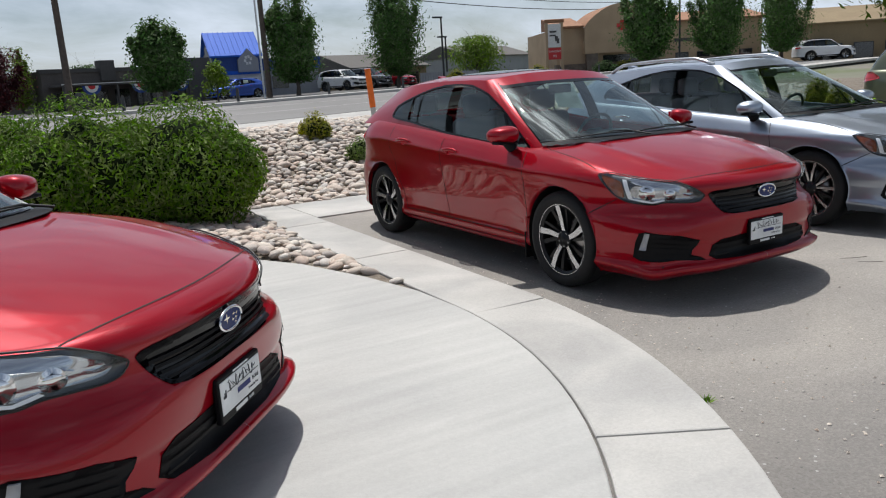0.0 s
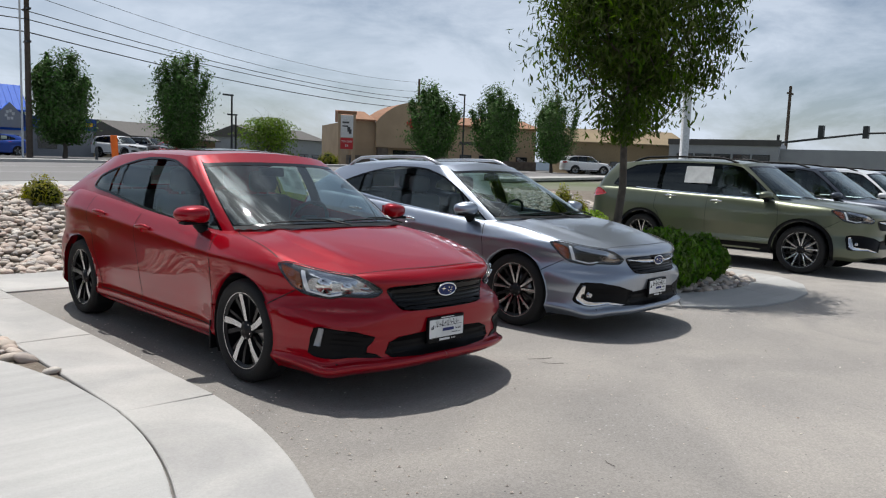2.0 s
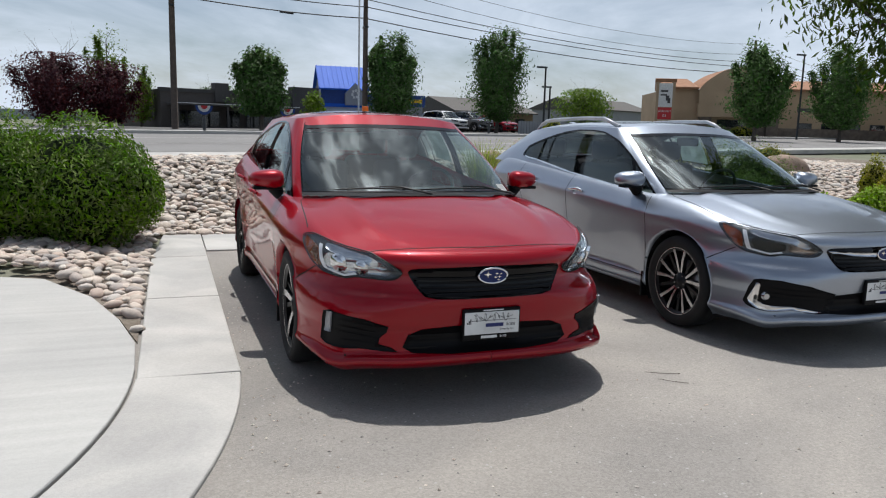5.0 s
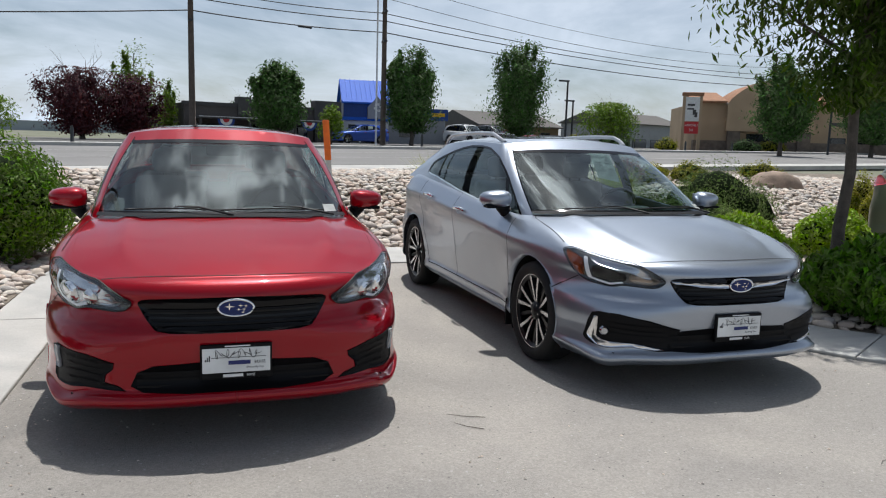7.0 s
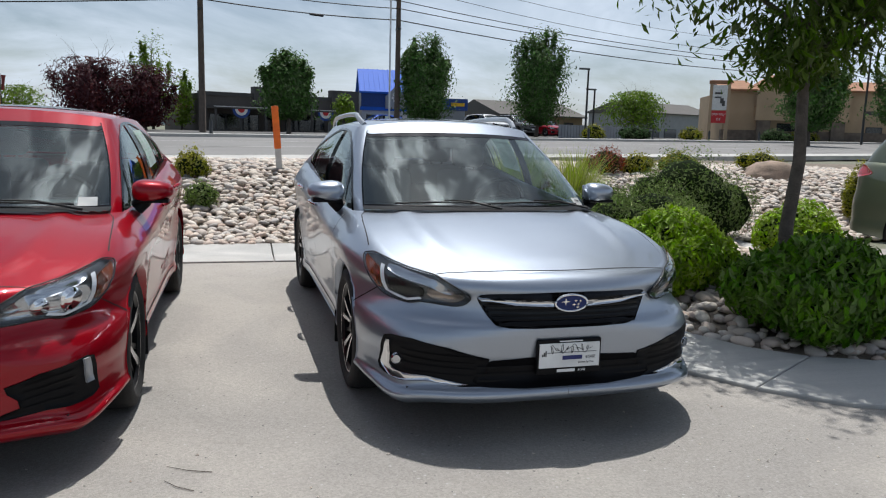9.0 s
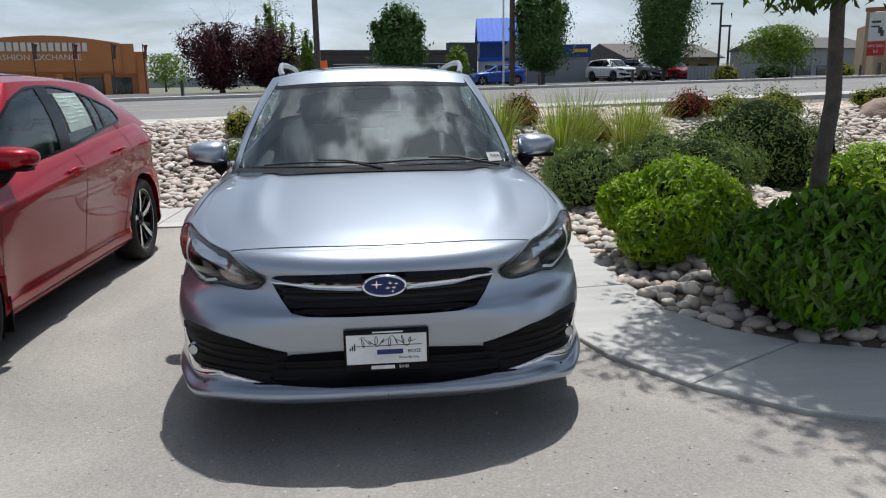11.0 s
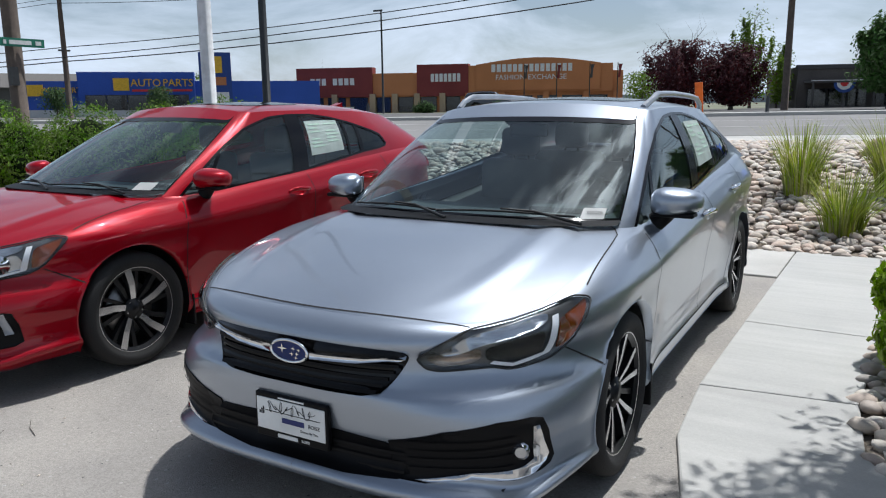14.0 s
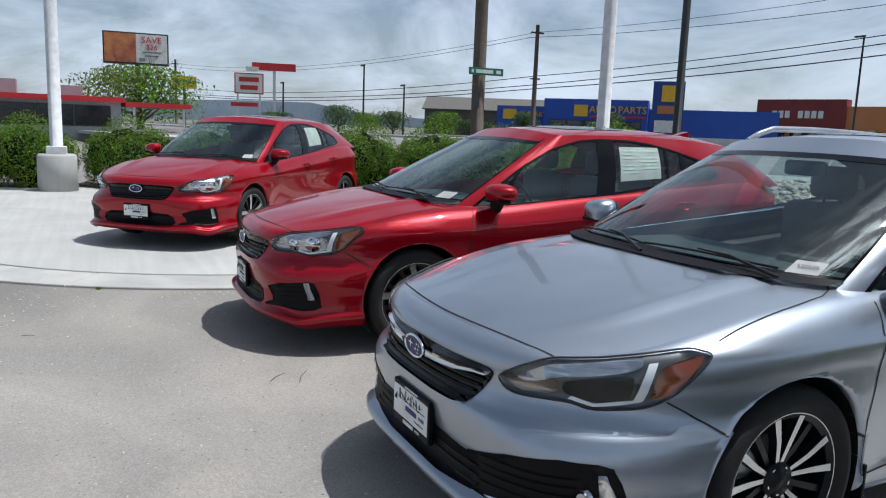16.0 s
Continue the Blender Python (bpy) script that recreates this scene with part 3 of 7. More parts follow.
SUV = dict(HATCH,
    w=0.905, yf=-0.92, yr=3.84, ytr=3.3, ef=2.7, er=3.6, wheel=0.358, arch=0.415, tyre_x=0.79,
    zb=table([(-0.9, 0.30), (-0.6, 0.27), (-0.3, 0.25), (0.5, 0.27), (2.2, 0.27), (2.9, 0.28), (3.7, 0.36)], 0.22),
    ze=table([(-0.95, 0.93), (-0.7, 0.95), (-0.4, 1.0), (0.0, 1.04), (0.4, 1.07), (1.0, 1.09), (2.0, 1.12), (3.0, 1.16), (3.7, 1.17)], 0.22),
    inset=table([(-0.9, 0.06), (-0.6, 0.09), (0.2, 0.13), (0.5, 0.11), (1.0, 0.09), (3.7, 0.09)], 0.22),
    side=table([(0.25, -0.07), (0.30, -0.02), (0.42, -0.01), (0.5, -0.02), (0.7, 0.0), (0.9, 0.0), (1.2, -0.01)], 0.03),
    front=table([(0.25, -0.06), (0.32, 0.02), (0.45, 0.015), (0.6, 0.01), (0.9, 0.0)], 0.008),
    hood=table([(-0.87, 0.932), (-0.7, 0.985), (-0.4, 1.04), (0.0, 1.085), (0.3, 1.105), (0.6, 1.11)], 0.22), hood_end=0.55,
    gb=dict(w=0.80, yf=0.20, ytf=0.85, yr=3.78, ytr=3.45, e=3.2), gt=dict(w=0.625, yf=1.02, ytf=1.12, yr=3.50, ytr=3.2, e=3.4),
    gz=table([(0.2, 1.08), (0.6, 1.07), (0.85, 1.085), (2.0, 1.115), (3.0, 1.155), (3.7, 1.16)], 0.22),
    gtz=table([(1.02, 1.60), (1.3, 1.63), (2.2, 1.645), (2.9, 1.62), (3.4, 1.575)], 0.22), crown=0.055,
    cuts=(0.632, 2.25), rise=0.0, taper=0.0,
    pane_top=[(0.735, 0.0), (0.745, 0.25), (0.765, 0.46), (0.80, 0.62), (0.86, 0.76), (0.95, 0.87), (1.05, 0.91), (1.30, 0.93), (1.70, 0.91), (1.86, 0.84), (1.93, 0.66), (1.95, 0.30), (1.955, 0.12)],
    pane_low=[(0.735, 0.0), (0.85, 0.02), (1.25, 0.03), (1.70, 0.05), (1.90, 0.09), (1.955, 0.12)],
    posts=[(1.215, 1.275), (1.585, 1.620)], prop=((0.775, 0.50), (0.86, 0.02)))


def corner(w, y_end, y_start, e, a):
    """A point of a rounded corner in plan: a from 0 at the middle line to 1 at the side."""
    t = a * math.pi / 2
    return w * math.sin(t) ** (2 / e), y_start + (y_end - y_start) * max(0.0, math.cos(t)) ** (2 / e)


def plan_point(u, w, yf, ytf, yr, ytr, ef, er, warp=None):
    """Half the plan: u 0 to 1 front corner, 1 to 2 side, 2 to 3 rear corner."""
    if u <= 1:
        return corner(w, yf, ytf, ef, max(0.0, u))
    if u <= 2:
        f = u - 1
        f = float(np.interp(f, [a for a, _ in warp], [b for _, b in warp])) if warp else f
        return w, ytf + (ytr - ytf) * f
    return corner(w, yr, ytr, er, max(0.0, 3 - u))


def lower_body(P, u, v):
    """The lower shell: u round the plan (negative: other side), v 0 at the sill to 1, then to 2 over the shoulder."""
    sgn, u = (-1 if u < 0 else 1), abs(u)
    _, y0 = plan_point(u, P["w"], P["yf"], P["ytf"], P["yr"], P["ytr"], P["ef"], P["er"])
    zb, ze, d, h = P["zb"](y0), P["ze"](y0), P["inset"](y0), P["high"](y0)
    k = max(0.0, math.cos(u * math.pi / 2)) ** 0.7 if u < 1 else 0.0
    if v <= 1:
        z, o = zb + (ze - h - zb) * v, 0.0
    else:
        full = math.radians(84 - 9 * k)
        t = (v - 1) * full
        z, o = ze - h + h * math.sin(t) / math.sin(full), -d * (1 - math.cos(t)) / (1 - math.cos(full))
    z_low = z
    lean = P["rise"] * max(0.0, min(2.6, y0) - 0.3) * smoothstep(0.42, 0.70, z_low)
    flare = max(math.exp(-((y0 - ya) / 0.46) ** 4) for ya in (0.0, P["rear_axle"]))
    tuck = P["side"](z_low - lean)
    tuck *= 1 - 0.75 * flare * (1 - smoothstep(0.60, 0.74, z_low)) * smoothstep(0.20, 0.27, z_low)
    o += tuck * (1 - k) + P["front"](z_low) * k
    ef = P["ef"] + 1.2 * (1 - smoothstep(0.42, 0.62, z_low)) + 0.6 * max(0.0, v - 1)
    x, y = plan_point(u, P["w"] + o, P["yf"] - o, P["ytf"], P["yr"] + o, P["ytr"], ef, P["er"] + 1.4 * (1 - smoothstep(0.50, 0.90, z_low)))
    if u < 1:
        z -= 0.030 * math.exp(-((u - 0.52) / 0.13) ** 2) * (1 if z < 0.3 else max(0.0, 1 - (z - 0.3) / 0.08)) * P.get("chin", 1.0)
    return Vector((sgn * x, y, z))


def front_lift(P, q):
    """How far the roof's front edge bows up towards the middle."""
    return 0.047 * (1 - min(1.0, abs(q)) ** 2.2)


def upper_body(P, u, v):
    """The cabin shell: v 0 at the belt line to 1 at the roof's edge."""
    sgn, u = (-1 if u < 0 else 1), abs(u)
    b, t = P["gb"], P["gt"]
    o = 0.028 * math.sin(math.pi * min(v, 1.0))
    vv = v
    xb, yb = plan_point(u, b["w"] + o, b["yf"] - o, b["ytf"], b["yr"] + o, b["ytr"], b["e"], b["e"])
    xt, yt = plan_point(u, t["w"] + o, t["yf"] - o, t["ytf"], t["yr"] + o, t["ytr"], t["e"], t["e"], P["warp"])
    z = P["gz"](yb) * (1 - vv) + P["gtz"](yt) * vv
    if u < 1:
        z += front_lift(P, xt / (t["w"] + o)) * vv * vv
    y = yb + (yt - yb) * vv
    return Vector((sgn * (xb + (xt - xb) * vv) * (1 - P["taper"] * (0.2 + 0.8 * vv) * smoothstep(2.35, 3.25, y)), y, z))


def outward(bm, c=Vector((0, 1.7, 0.7))):
    """Turns every face away from the middle of the cabin."""
    bm.normal_update()
    bmesh.ops.reverse_faces(bm, faces=[f for f in bm.faces if f.normal.dot(f.calc_center_median() - c) < 0])


def spaced(a, b, n):
    return [a + (b - a) * k / n for k in range(n + 1)]


def spoke(bm, a0, r0, r1, w0, w1, x0, x1, thick, mat, twist=0.0):
    """A tapered spoke from the hub outwards, its face towards +x."""
    quads = []
    for r, w, x, da in ((r0, w0, x0, 0.0), ((r0 + r1) / 2, (w0 + w1) / 2, (x0 * 0.4 + x1 * 0.6), twist * 0.5), (r1, w1, x1, twist)):
        c, s = math.cos(a0 + da), math.sin(a0 + da)
        ring = []
        for dw, dx in ((-w / 2, 0), (w / 2, 0), (w * 0.62, -thick), (-w * 0.62, -thick)):
            ring.append(bm.verts.new((x + dx, r * c - dw * s, r * s + dw * c)))
        quads.append(ring)
    for p, q in zip(quads, quads[1:]):
        for j in range(4):
            f = bm.faces.new((p[j], p[(j + 1) % 4], q[(j + 1) % 4], q[j]))
            f.material_index = mat if j == 0 else 0


def wheel_part(P, style, parent, at, turn):
    """A wheel: disc, with tyre and rim under it. at: place in the car; turn: degrees about z (0: outer face to +x)."""
    R = P["wheel"]
    r = R * 0.75
    bm = bmesh.new()
    lathe(bm, [(0.03, 0.02), (r * 0.62, 0.02), (r * 0.62, 0.0), (0.03, 0.0)], 32)
    wheel = part("wheel", bm, DISC, parent, "alloy wheel with a black tyre")
    wheel.matrix_basis = pose(*at, 0, 0, turn)
    bm = bmesh.new()
    k = 0.108
    lathe(bm, [(r - 0.012, -k * 0.8), (r + 0.012, -k * 0.95), (R - 0.05, -k * 1.02), (R - 0.012, -k * 0.9), (R, -k * 0.6), (R + 0.001, 0), (R, k * 0.6), (R - 0.012, k * 0.9), (R - 0.05, k * 1.02), (r + 0.014, k * 0.93), (r - 0.004, k * 0.84)], 56)
    part("tyre", bm, TYRE, wheel, "black rubber tyre")
    bm = bmesh.new()
    lathe(bm, [(r - 0.03, -0.07), (r - 0.008, -0.09), (r - 0.02, 0.05), (r - 0.028, 0.075)], 48)
    lathe(bm, [(r - 0.028, 0.075), (r - 0.012, 0.086), (r - 0.008, 0.089)], 48)
    lathe(bm, [(r - 0.008, 0.089), (r + 0.001, 0.092), (r + 0.004, 0.086)], 48, mat=1)
    lathe(bm, [(r - 0.04, -0.06), (0.03, -0.055)], 32)
    lathe(bm, [(0.062, 0.05), (0.06, 0.066), (0.034, 0.07), (0.032, 0.076), (0.001, 0.078)], 24)
    for j in range(5):
        a = 2 * math.pi * j / 5 + math.pi / 2
        if style == "five":
            spoke(bm, a, 0.045, r - 0.010, 0.030, 0.044, 0.064, 0.086, 0.035, 1, 0.16)
            spoke(bm, a + 0.42, 0.055, r - 0.014, 0.020, 0.030, 0.048, 0.072, 0.03, 0, 0.12)
            spoke(bm, a - 0.26, 0.055, r - 0.014, 0.016, 0.022, 0.048, 0.070, 0.03, 0, 0.12)
        else:
            spoke(bm, a - 0.15, 0.05, r - 0.014, 0.014, 0.026, 0.06, 0.084, 0.03, 1, -0.10)
            spoke(bm, a + 0.15, 0.05, r - 0.014, 0.014, 0.026, 0.06, 0.084, 0.03, 1, 0.10)
            spoke(bm, a + 0.628, 0.055, r - 0.018, 0.02, 0.024, 0.05, 0.066, 0.03, 0)
        c, s = math.cos(a + 0.63), math.sin(a + 0.63)
        tube(bm, [(0.055, 0.045 * c, 0.045 * s), (0.068, 0.045 * c, 0.045 * s)], [0.009, 0.008], 6, 1)
    part("rim", bm, [RIM_DARK, RIM_FACE], wheel, "machined alloy rim with dark pockets")
    return wheel


class Shell:
    """A body surface on which flush pieces are laid."""

    def __init__(self, bm, P=None):
        self.tree, self.P = BVHTree.FromBMesh(bm), P

    def drop(self, way, a, b, off):
        a = a if abs(a) > 0.002 else 0.002
        if way == "body":
            p = lower_body(self.P, a, b)
            n = (lower_body(self.P, a + 0.004, b) - p).cross(lower_body(self.P, a, b + (0.006 if b < 1.99 else -0.006)) - p).normalized()
            return p + (n if n.dot(p - Vector((0, 0.8, 0.45))) > 0 else -n) * off
        if way == "front":
            o, d = Vector((a, -3, b)), Vector((0, 1, 0))
        elif way == "top":
            o, d = Vector((a, b, 3)), Vector((0, 0, -1))
        else:
            s = 1 if way == "left" else -1
            o, d = Vector((3 * s, a, b)), Vector((-s, 0, 0))
        p, n, _, _ = self.tree.ray_cast(o, d)
        if p is None:
            p, n, _, _ = self.tree.find_nearest(o + d * 2.2)
        if n.dot(d) > 0:
            n = -n
        return p + n * off

    def patch(self, bm, way, outline, off=0.004, step=0.05, mat=0, skirt=0.006):
        """A flush piece with a plan outline, laid on the body and raised by off."""
        tmp = bmesh.new()
        tmp.faces.new([tmp.verts.new((a, b, 0)) for a, b in outline])
        for k in range(2):
            lo, hi = min(p[k] for p in outline), max(p[k] for p in outline)
            n = max(1, int((hi - lo) / step))
            for j in range(1, n):
                co = [0, 0, 0]
                no = [0, 0, 0]
                co[k], no[k] = lo + (hi - lo) * j / n, 1
                bmesh.ops.bisect_plane(tmp, geom=tmp.verts[:] + tmp.edges[:] + tmp.faces[:], plane_co=co, plane_no=no)
        edge = [e for e in tmp.edges if e.is_boundary]
        at = {v: bm.verts.new(self.drop(way, v.co.x, v.co.y, off)) for v in tmp.verts}
        fs = []
        for f in tmp.faces:
            try:
                g = bm.faces.new([at[v] for v in f.verts])
                g.smooth, g.material_index = True, mat
                fs.append(g)
            except ValueError:
                pass
        low = {}
        for e in edge:
            for v in e.verts:
                if v not in low:
                    low[v] = bm.verts.new(self.drop(way, v.co.x, v.co.y, off - skirt))
            a, b = e.verts
            try:
                bm.faces.new((at[a], at[b], low[b], low[a])).material_index = mat
            except ValueError:
                pass
        tmp.free()

    def strip(self, bm, way, pts, width=0.005, off=0.0015, mat=0, step=0.03):
        """A narrow line along points laid on the body."""
        dense = []
        for (a, b), (c, d) in zip(pts, pts[1:]):
            n = max(1, int(math.hypot(c - a, d - b) / step))
            dense += [(a + (c - a) * k / n, b + (d - b) * k / n) for k in range(n)]
        dense.append(pts[-1])
        rows = []
        for k, (a, b) in enumerate(dense):
            p, q = dense[max(0, k - 1)], dense[min(len(dense) - 1, k + 1)]
            dx, dy = q[0] - p[0], q[1] - p[1]
            l = math.hypot(dx, dy) or 1
            nx, ny = -dy / l * width / 2, dx / l * width / 2
            rows.append([bm.verts.new(self.drop(way, a + s * nx, b + s * ny, off)) for s in (-1, 1)])
        for p, q in zip(rows, rows[1:]):
            bm.faces.new((p[0], q[0], q[1], p[1])).material_index = mat


def mirror(pts):
    return [(-a, b) for a, b in pts][::-1]


def curve(pts, n=6):
    """A smooth closed outline through corner points, rounded a little."""
    out = []
    m = len(pts)
    for k in range(m):
        p0, p1, p2 = Vector(pts[k - 1]), Vector(pts[k]), Vector(pts[(k + 1) % m])
        r = 0.28
        a, b = p1.lerp(p0, r), p1.lerp(p2, r)
        for j in range(n + 1):
            t = j / n
            out.append(tuple(a.lerp(p1, t).lerp(p1.lerp(b, t), t)))
    return out


FOG_SPORT = [(0.20, 0.175), (0.23, 0.225), (0.285, 0.263), (0.28, 0.325), (0.25, 0.38), (0.24, 0.443), (0.35, 0.525), (0.56, 0.59), (0.60, 0.57), (0.625, 0.45), (0.640, 0.275), (0.60, 0.255), (0.515, 0.255), (0.38, 0.228), (0.27, 0.19)]
RUN_SPORT = [(0.535, 0.572), (0.565, 0.575), (0.600, 0.365), (0.560, 0.365)]


def build_car(P, coat, label, category, trim, group="cars parked on the lot"):
    """A car with its nose to -y and its front axle over the origin. trim: sport, chrome or suv."""
    car = thing("parked_car", label, category, group=group)
    suv = trim == "suv"
    R, A = P["wheel"], P["arch"]
    # lower shell with wheel openings
    us = spaced(0, 1, 44) + spaced(1, 2, 96)[1:] + spaced(2, 3, 26)[1:]
    vs = spaced(0, 1, 52) + spaced(1, 2, 16)[1:]
    bm = bmesh.new()
    for s in (1, -1):
        grid_mesh(bm, lambda u, v: lower_body(P, s * max(u, 1e-6), v), us, vs)
    bmesh.ops.remove_doubles(bm, verts=bm.verts, dist=0.0004)
    bmesh.ops.recalc_face_normals(bm, faces=bm.faces)
    hub_z = R
    solid = Shell(bm, P)
    for ya in (0.0, P["rear_axle"]):
        dist = lambda v: math.hypot(v.co.y - ya, v.co.z - hub_z)
        inside = lambda v: abs(v.co.x) > 0.5 and dist(v) < A
        bmesh.ops.delete(bm, geom=[f for f in bm.faces if all(inside(v) for v in f.verts)], context="FACES")
        rim = [v for v in bm.verts if inside(v)]
        for v in rim:
            d = dist(v)
            k = A / max(d, 0.01)
            v.co.y, v.co.z = ya + (v.co.y - ya) * k, hub_z + (v.co.z - hub_z) * k
        es = [e for e in bm.edges if e.is_boundary and all(abs(dist(v) - A) < 0.004 and abs(v.co.x) > 0.5 for v in e.verts)]
        made = bmesh.ops.extrude_edge_only(bm, edges=es)
        for v in made["geom"]:
            if isinstance(v, bmesh.types.BMVert):
                v.co.x -= math.copysign(0.06, v.co.x)
    for f in bm.faces:
        f.smooth = True
    outward(bm, Vector((0, 1.3, 0.5)))
    body = part("body", bm, coat, car, "", False)
    # hood from the fender tops, ending under the windscreen
    gb = P["gb"]

    def hood_at(u, k):
        e = lower_body(P, max(u, 1e-6), 2.0)
        q = abs(k)
        rise = max(0.0, P["hood"](e.y) - e.z) * smoothstep(0.0, 0.60, e.x)
        z = e.z - 0.001 + rise * (1 - q ** 2.6) + 0.013 * math.exp(-((q - 0.70) / 0.055) ** 2) * smoothstep(-0.8, -0.3, e.y)
        return Vector((e.x * k, e.y, z))

    bm = bmesh.new()
    u_end = next(u for u in spaced(0.5, 2, 300) if lower_body(P, u, 2.0).y > P["hood_end"])
    grid_mesh(bm, hood_at, [max(1e-5, u_end * (k / 90) ** 1.9) for k in range(91)], spaced(-1, 1, 36))
    cut = [f for f in bm.faces if (lambda c: c.y > corner(gb["w"], gb["yf"], gb["ytf"], gb["e"], math.asin(min(1, abs(c.x) / gb["w"]) ** (gb["e"] / 2)) / (math.pi / 2))[1] + 0.02)(f.calc_center_median())]
    bmesh.ops.delete(bm, geom=cut, context="FACES")
    bmesh.ops.recalc_face_normals(bm, faces=bm.faces)
    if sum(f.normal.z for f in bm.faces) < 0:
        bmesh.ops.reverse_faces(bm, faces=bm.faces)
    hood_shell = Shell(bm)
    hood = part("hood", bm, coat, car)
    both = bmesh.new()
    both.from_mesh(body.data)
    both.from_mesh(hood.data)
    nose = Shell(both)
    both.free()
    bm = bmesh.new()
    y1 = P["yf"] + 0.100
    nose.strip(bm, "top", [(x, y1 + 0.088 * (x / 0.566) ** 2) for x in spaced(-0.566, 0.566, 24)], 0.0055, 0.0015)
    part("hood_gap", bm, SEAM, car)
    for s in (1, -1):
        bm = bmesh.new()
        nose.strip(bm, "top", [(s * x, y) for x, y in ((0.790, -0.30), (0.782, -0.22), (0.770, -0.08), (0.760, 0.03), (0.748, 0.13), (0.735, 0.22), (0.705, 0.29), (0.67, 0.33))], 0.0055, 0.0015)
        part("hood_gap", bm, SEAM, car)
    # cowl, deck and cabin
    bm = bmesh.new()
    grid_mesh(bm, lambda u, v: upper_body(P, u, 0.0) + Vector((0, -0.085 * v * (1 if abs(u) < 0.8 else 0.4), -0.004 + 0.012 * (1 - v))), spaced(-0.66, 0.66, 40), [0, 0.5, 1])
    part("cowl", bm, BLACK, car, "black plastic cowl under the windscreen")
    bm = bmesh.new()
    ring = [lower_body(P, u, 1.6) for u in us[int(len(us) * 0.25):]]
    low = [Vector((p.x - 0.02, p.y, p.z - 0.10)) for p in ring if p.y > 0.15]
    for p, q in zip(low, low[1:]):
        bm.faces.new([bm.verts.new(w) for w in (p, q, (-q.x, q.y, q.z), (-p.x, p.y, p.z))])
    dash = bm
    top = P["gz"](0.6)
    box(dash, -0.66, 0.66, 0.36, 0.92, top - 0.14, top - 0.025, 0.03)
    box(dash, 0.12, 0.52, 0.72, 0.95, top - 0.12, top + 0.01, 0.03)
    part("dashboard", dash, CABIN, car, "dark grey dashboard and cabin deck")
    roof_z = P["gtz"](1.8)
    for sx in (0.36, -0.36):
        for sy, w in ((1.62, 0.25), (2.55, 0.27)):
            bm = bmesh.new()
            box(bm, sx - w, sx + w, sy, sy + 0.14, top - 0.2, top + 0.16, 0.05)
            box(bm, sx - 0.13, sx + 0.13, sy + 0.05, sy + 0.15, top + 0.18, min(top + 0.36, roof_z - 0.08), 0.045)
            tube(bm, [(sx - 0.05, sy + 0.1, top + 0.1), (sx - 0.05, sy + 0.1, top + 0.24)], [0.008, 0.008], 6)
            tube(bm, [(sx + 0.05, sy + 0.1, top + 0.1), (sx + 0.05, sy + 0.1, top + 0.24)], [0.008, 0.008], 6)
            part("seat", bm, SEAT, car, "grey cloth seat with headrest", True)
    bm = bmesh.new()
    pts = [Vector((0.36 + 0.18 * math.cos(a), 1.02 - 0.07 * math.sin(a), top - 0.03 + 0.165 * math.sin(a))) for a in spaced(0, 2 * math.pi, 28)]
    tube(bm, pts, [0.014] * len(pts), 6, caps=False)
    box(bm, 0.29, 0.43, 0.98, 1.04, top - 0.08, top + 0.02, 0.02)
    part("steering_wheel", bm, CABIN, car)
    bm = bmesh.new()
    box(bm, -0.11, 0.11, 1.0, 1.03, P["gtz"](1.3) - 0.14, P["gtz"](1.3) - 0.07, 0.015)
    part("rear_view_mirror", bm, CABIN, car)
    # cabin frame and panes
    cA, cE = P["cuts"]
    vh = lambda u: float(np.interp(abs(u), [0, 0.6, 0.7], [0.865, 0.88, 0.93] if not suv else [0.92, 0.92, 0.92]))
    pane_top = lambda u: float(np.interp(u, [a for a, _ in P["pane_top"]], [b for _, b in P["pane_top"]]))
    pane_low = lambda u: float(np.interp(u, [a for a, _ in P["pane_low"]], [b for _, b in P["pane_low"]]))
    u0, u1 = P["pane_top"][0][0], P["pane_top"][-1][0]
    along = sorted(set([round(a, 4) for a, _ in P["pane_top"]] + [round(a, 4) for a in spaced(u0, u0 + 0.03, 8) + spaced(u0 + 0.03, u0 + 0.12, 10) + spaced(u0 + 0.12, u1 - 0.03, 64) + spaced(u1 - 0.03, u1, 8)]))

    def skin(u, v, off=0.0):
        """A point of the cabin shell, moved along its outward normal."""
        p = upper_body(P, u, v)
        if not off:
            return p
        n = (upper_body(P, u + 0.004, v) - p).cross(upper_body(P, u, v + 0.006) - p).normalized()
        return p + (n if n.dot(p - Vector((0, 1.7, 0.9))) > 0 else -n) * off

    def strip_of(bm, u0, u1, v0, v1, nu, nv, mat=0, off=0.0):
        def at(u, k):
            lo, hi = (v0(u) if callable(v0) else v0), (v1(u) if callable(v1) else v1)
            return skin(u, lo + (hi - lo) * k, off)
        return grid_mesh(bm, at, spaced(u0, u1, nu), spaced(0, 1, nv), mat)

    def ribbon(bm, s, loop, wide, off, closed=True, inner=0.0):
        """A flat band of even width along points of the cabin shell."""
        n = len(loop)
        pts = [skin(s * u, v) for u, v in loop]
        rows = []
        for k, (u, v) in enumerate(loop):
            a, b = (pts[k - 1], pts[(k + 1) % n]) if closed else (pts[max(0, k - 1)], pts[min(n - 1, k + 1)])
            nor = skin(s * u, v, 1.0) - pts[k]
            side = nor.cross((b - a).normalized()).normalized()
            rows.append([bm.verts.new(pts[k] + nor * off + side * w) for w in (inner, inner + wide)])
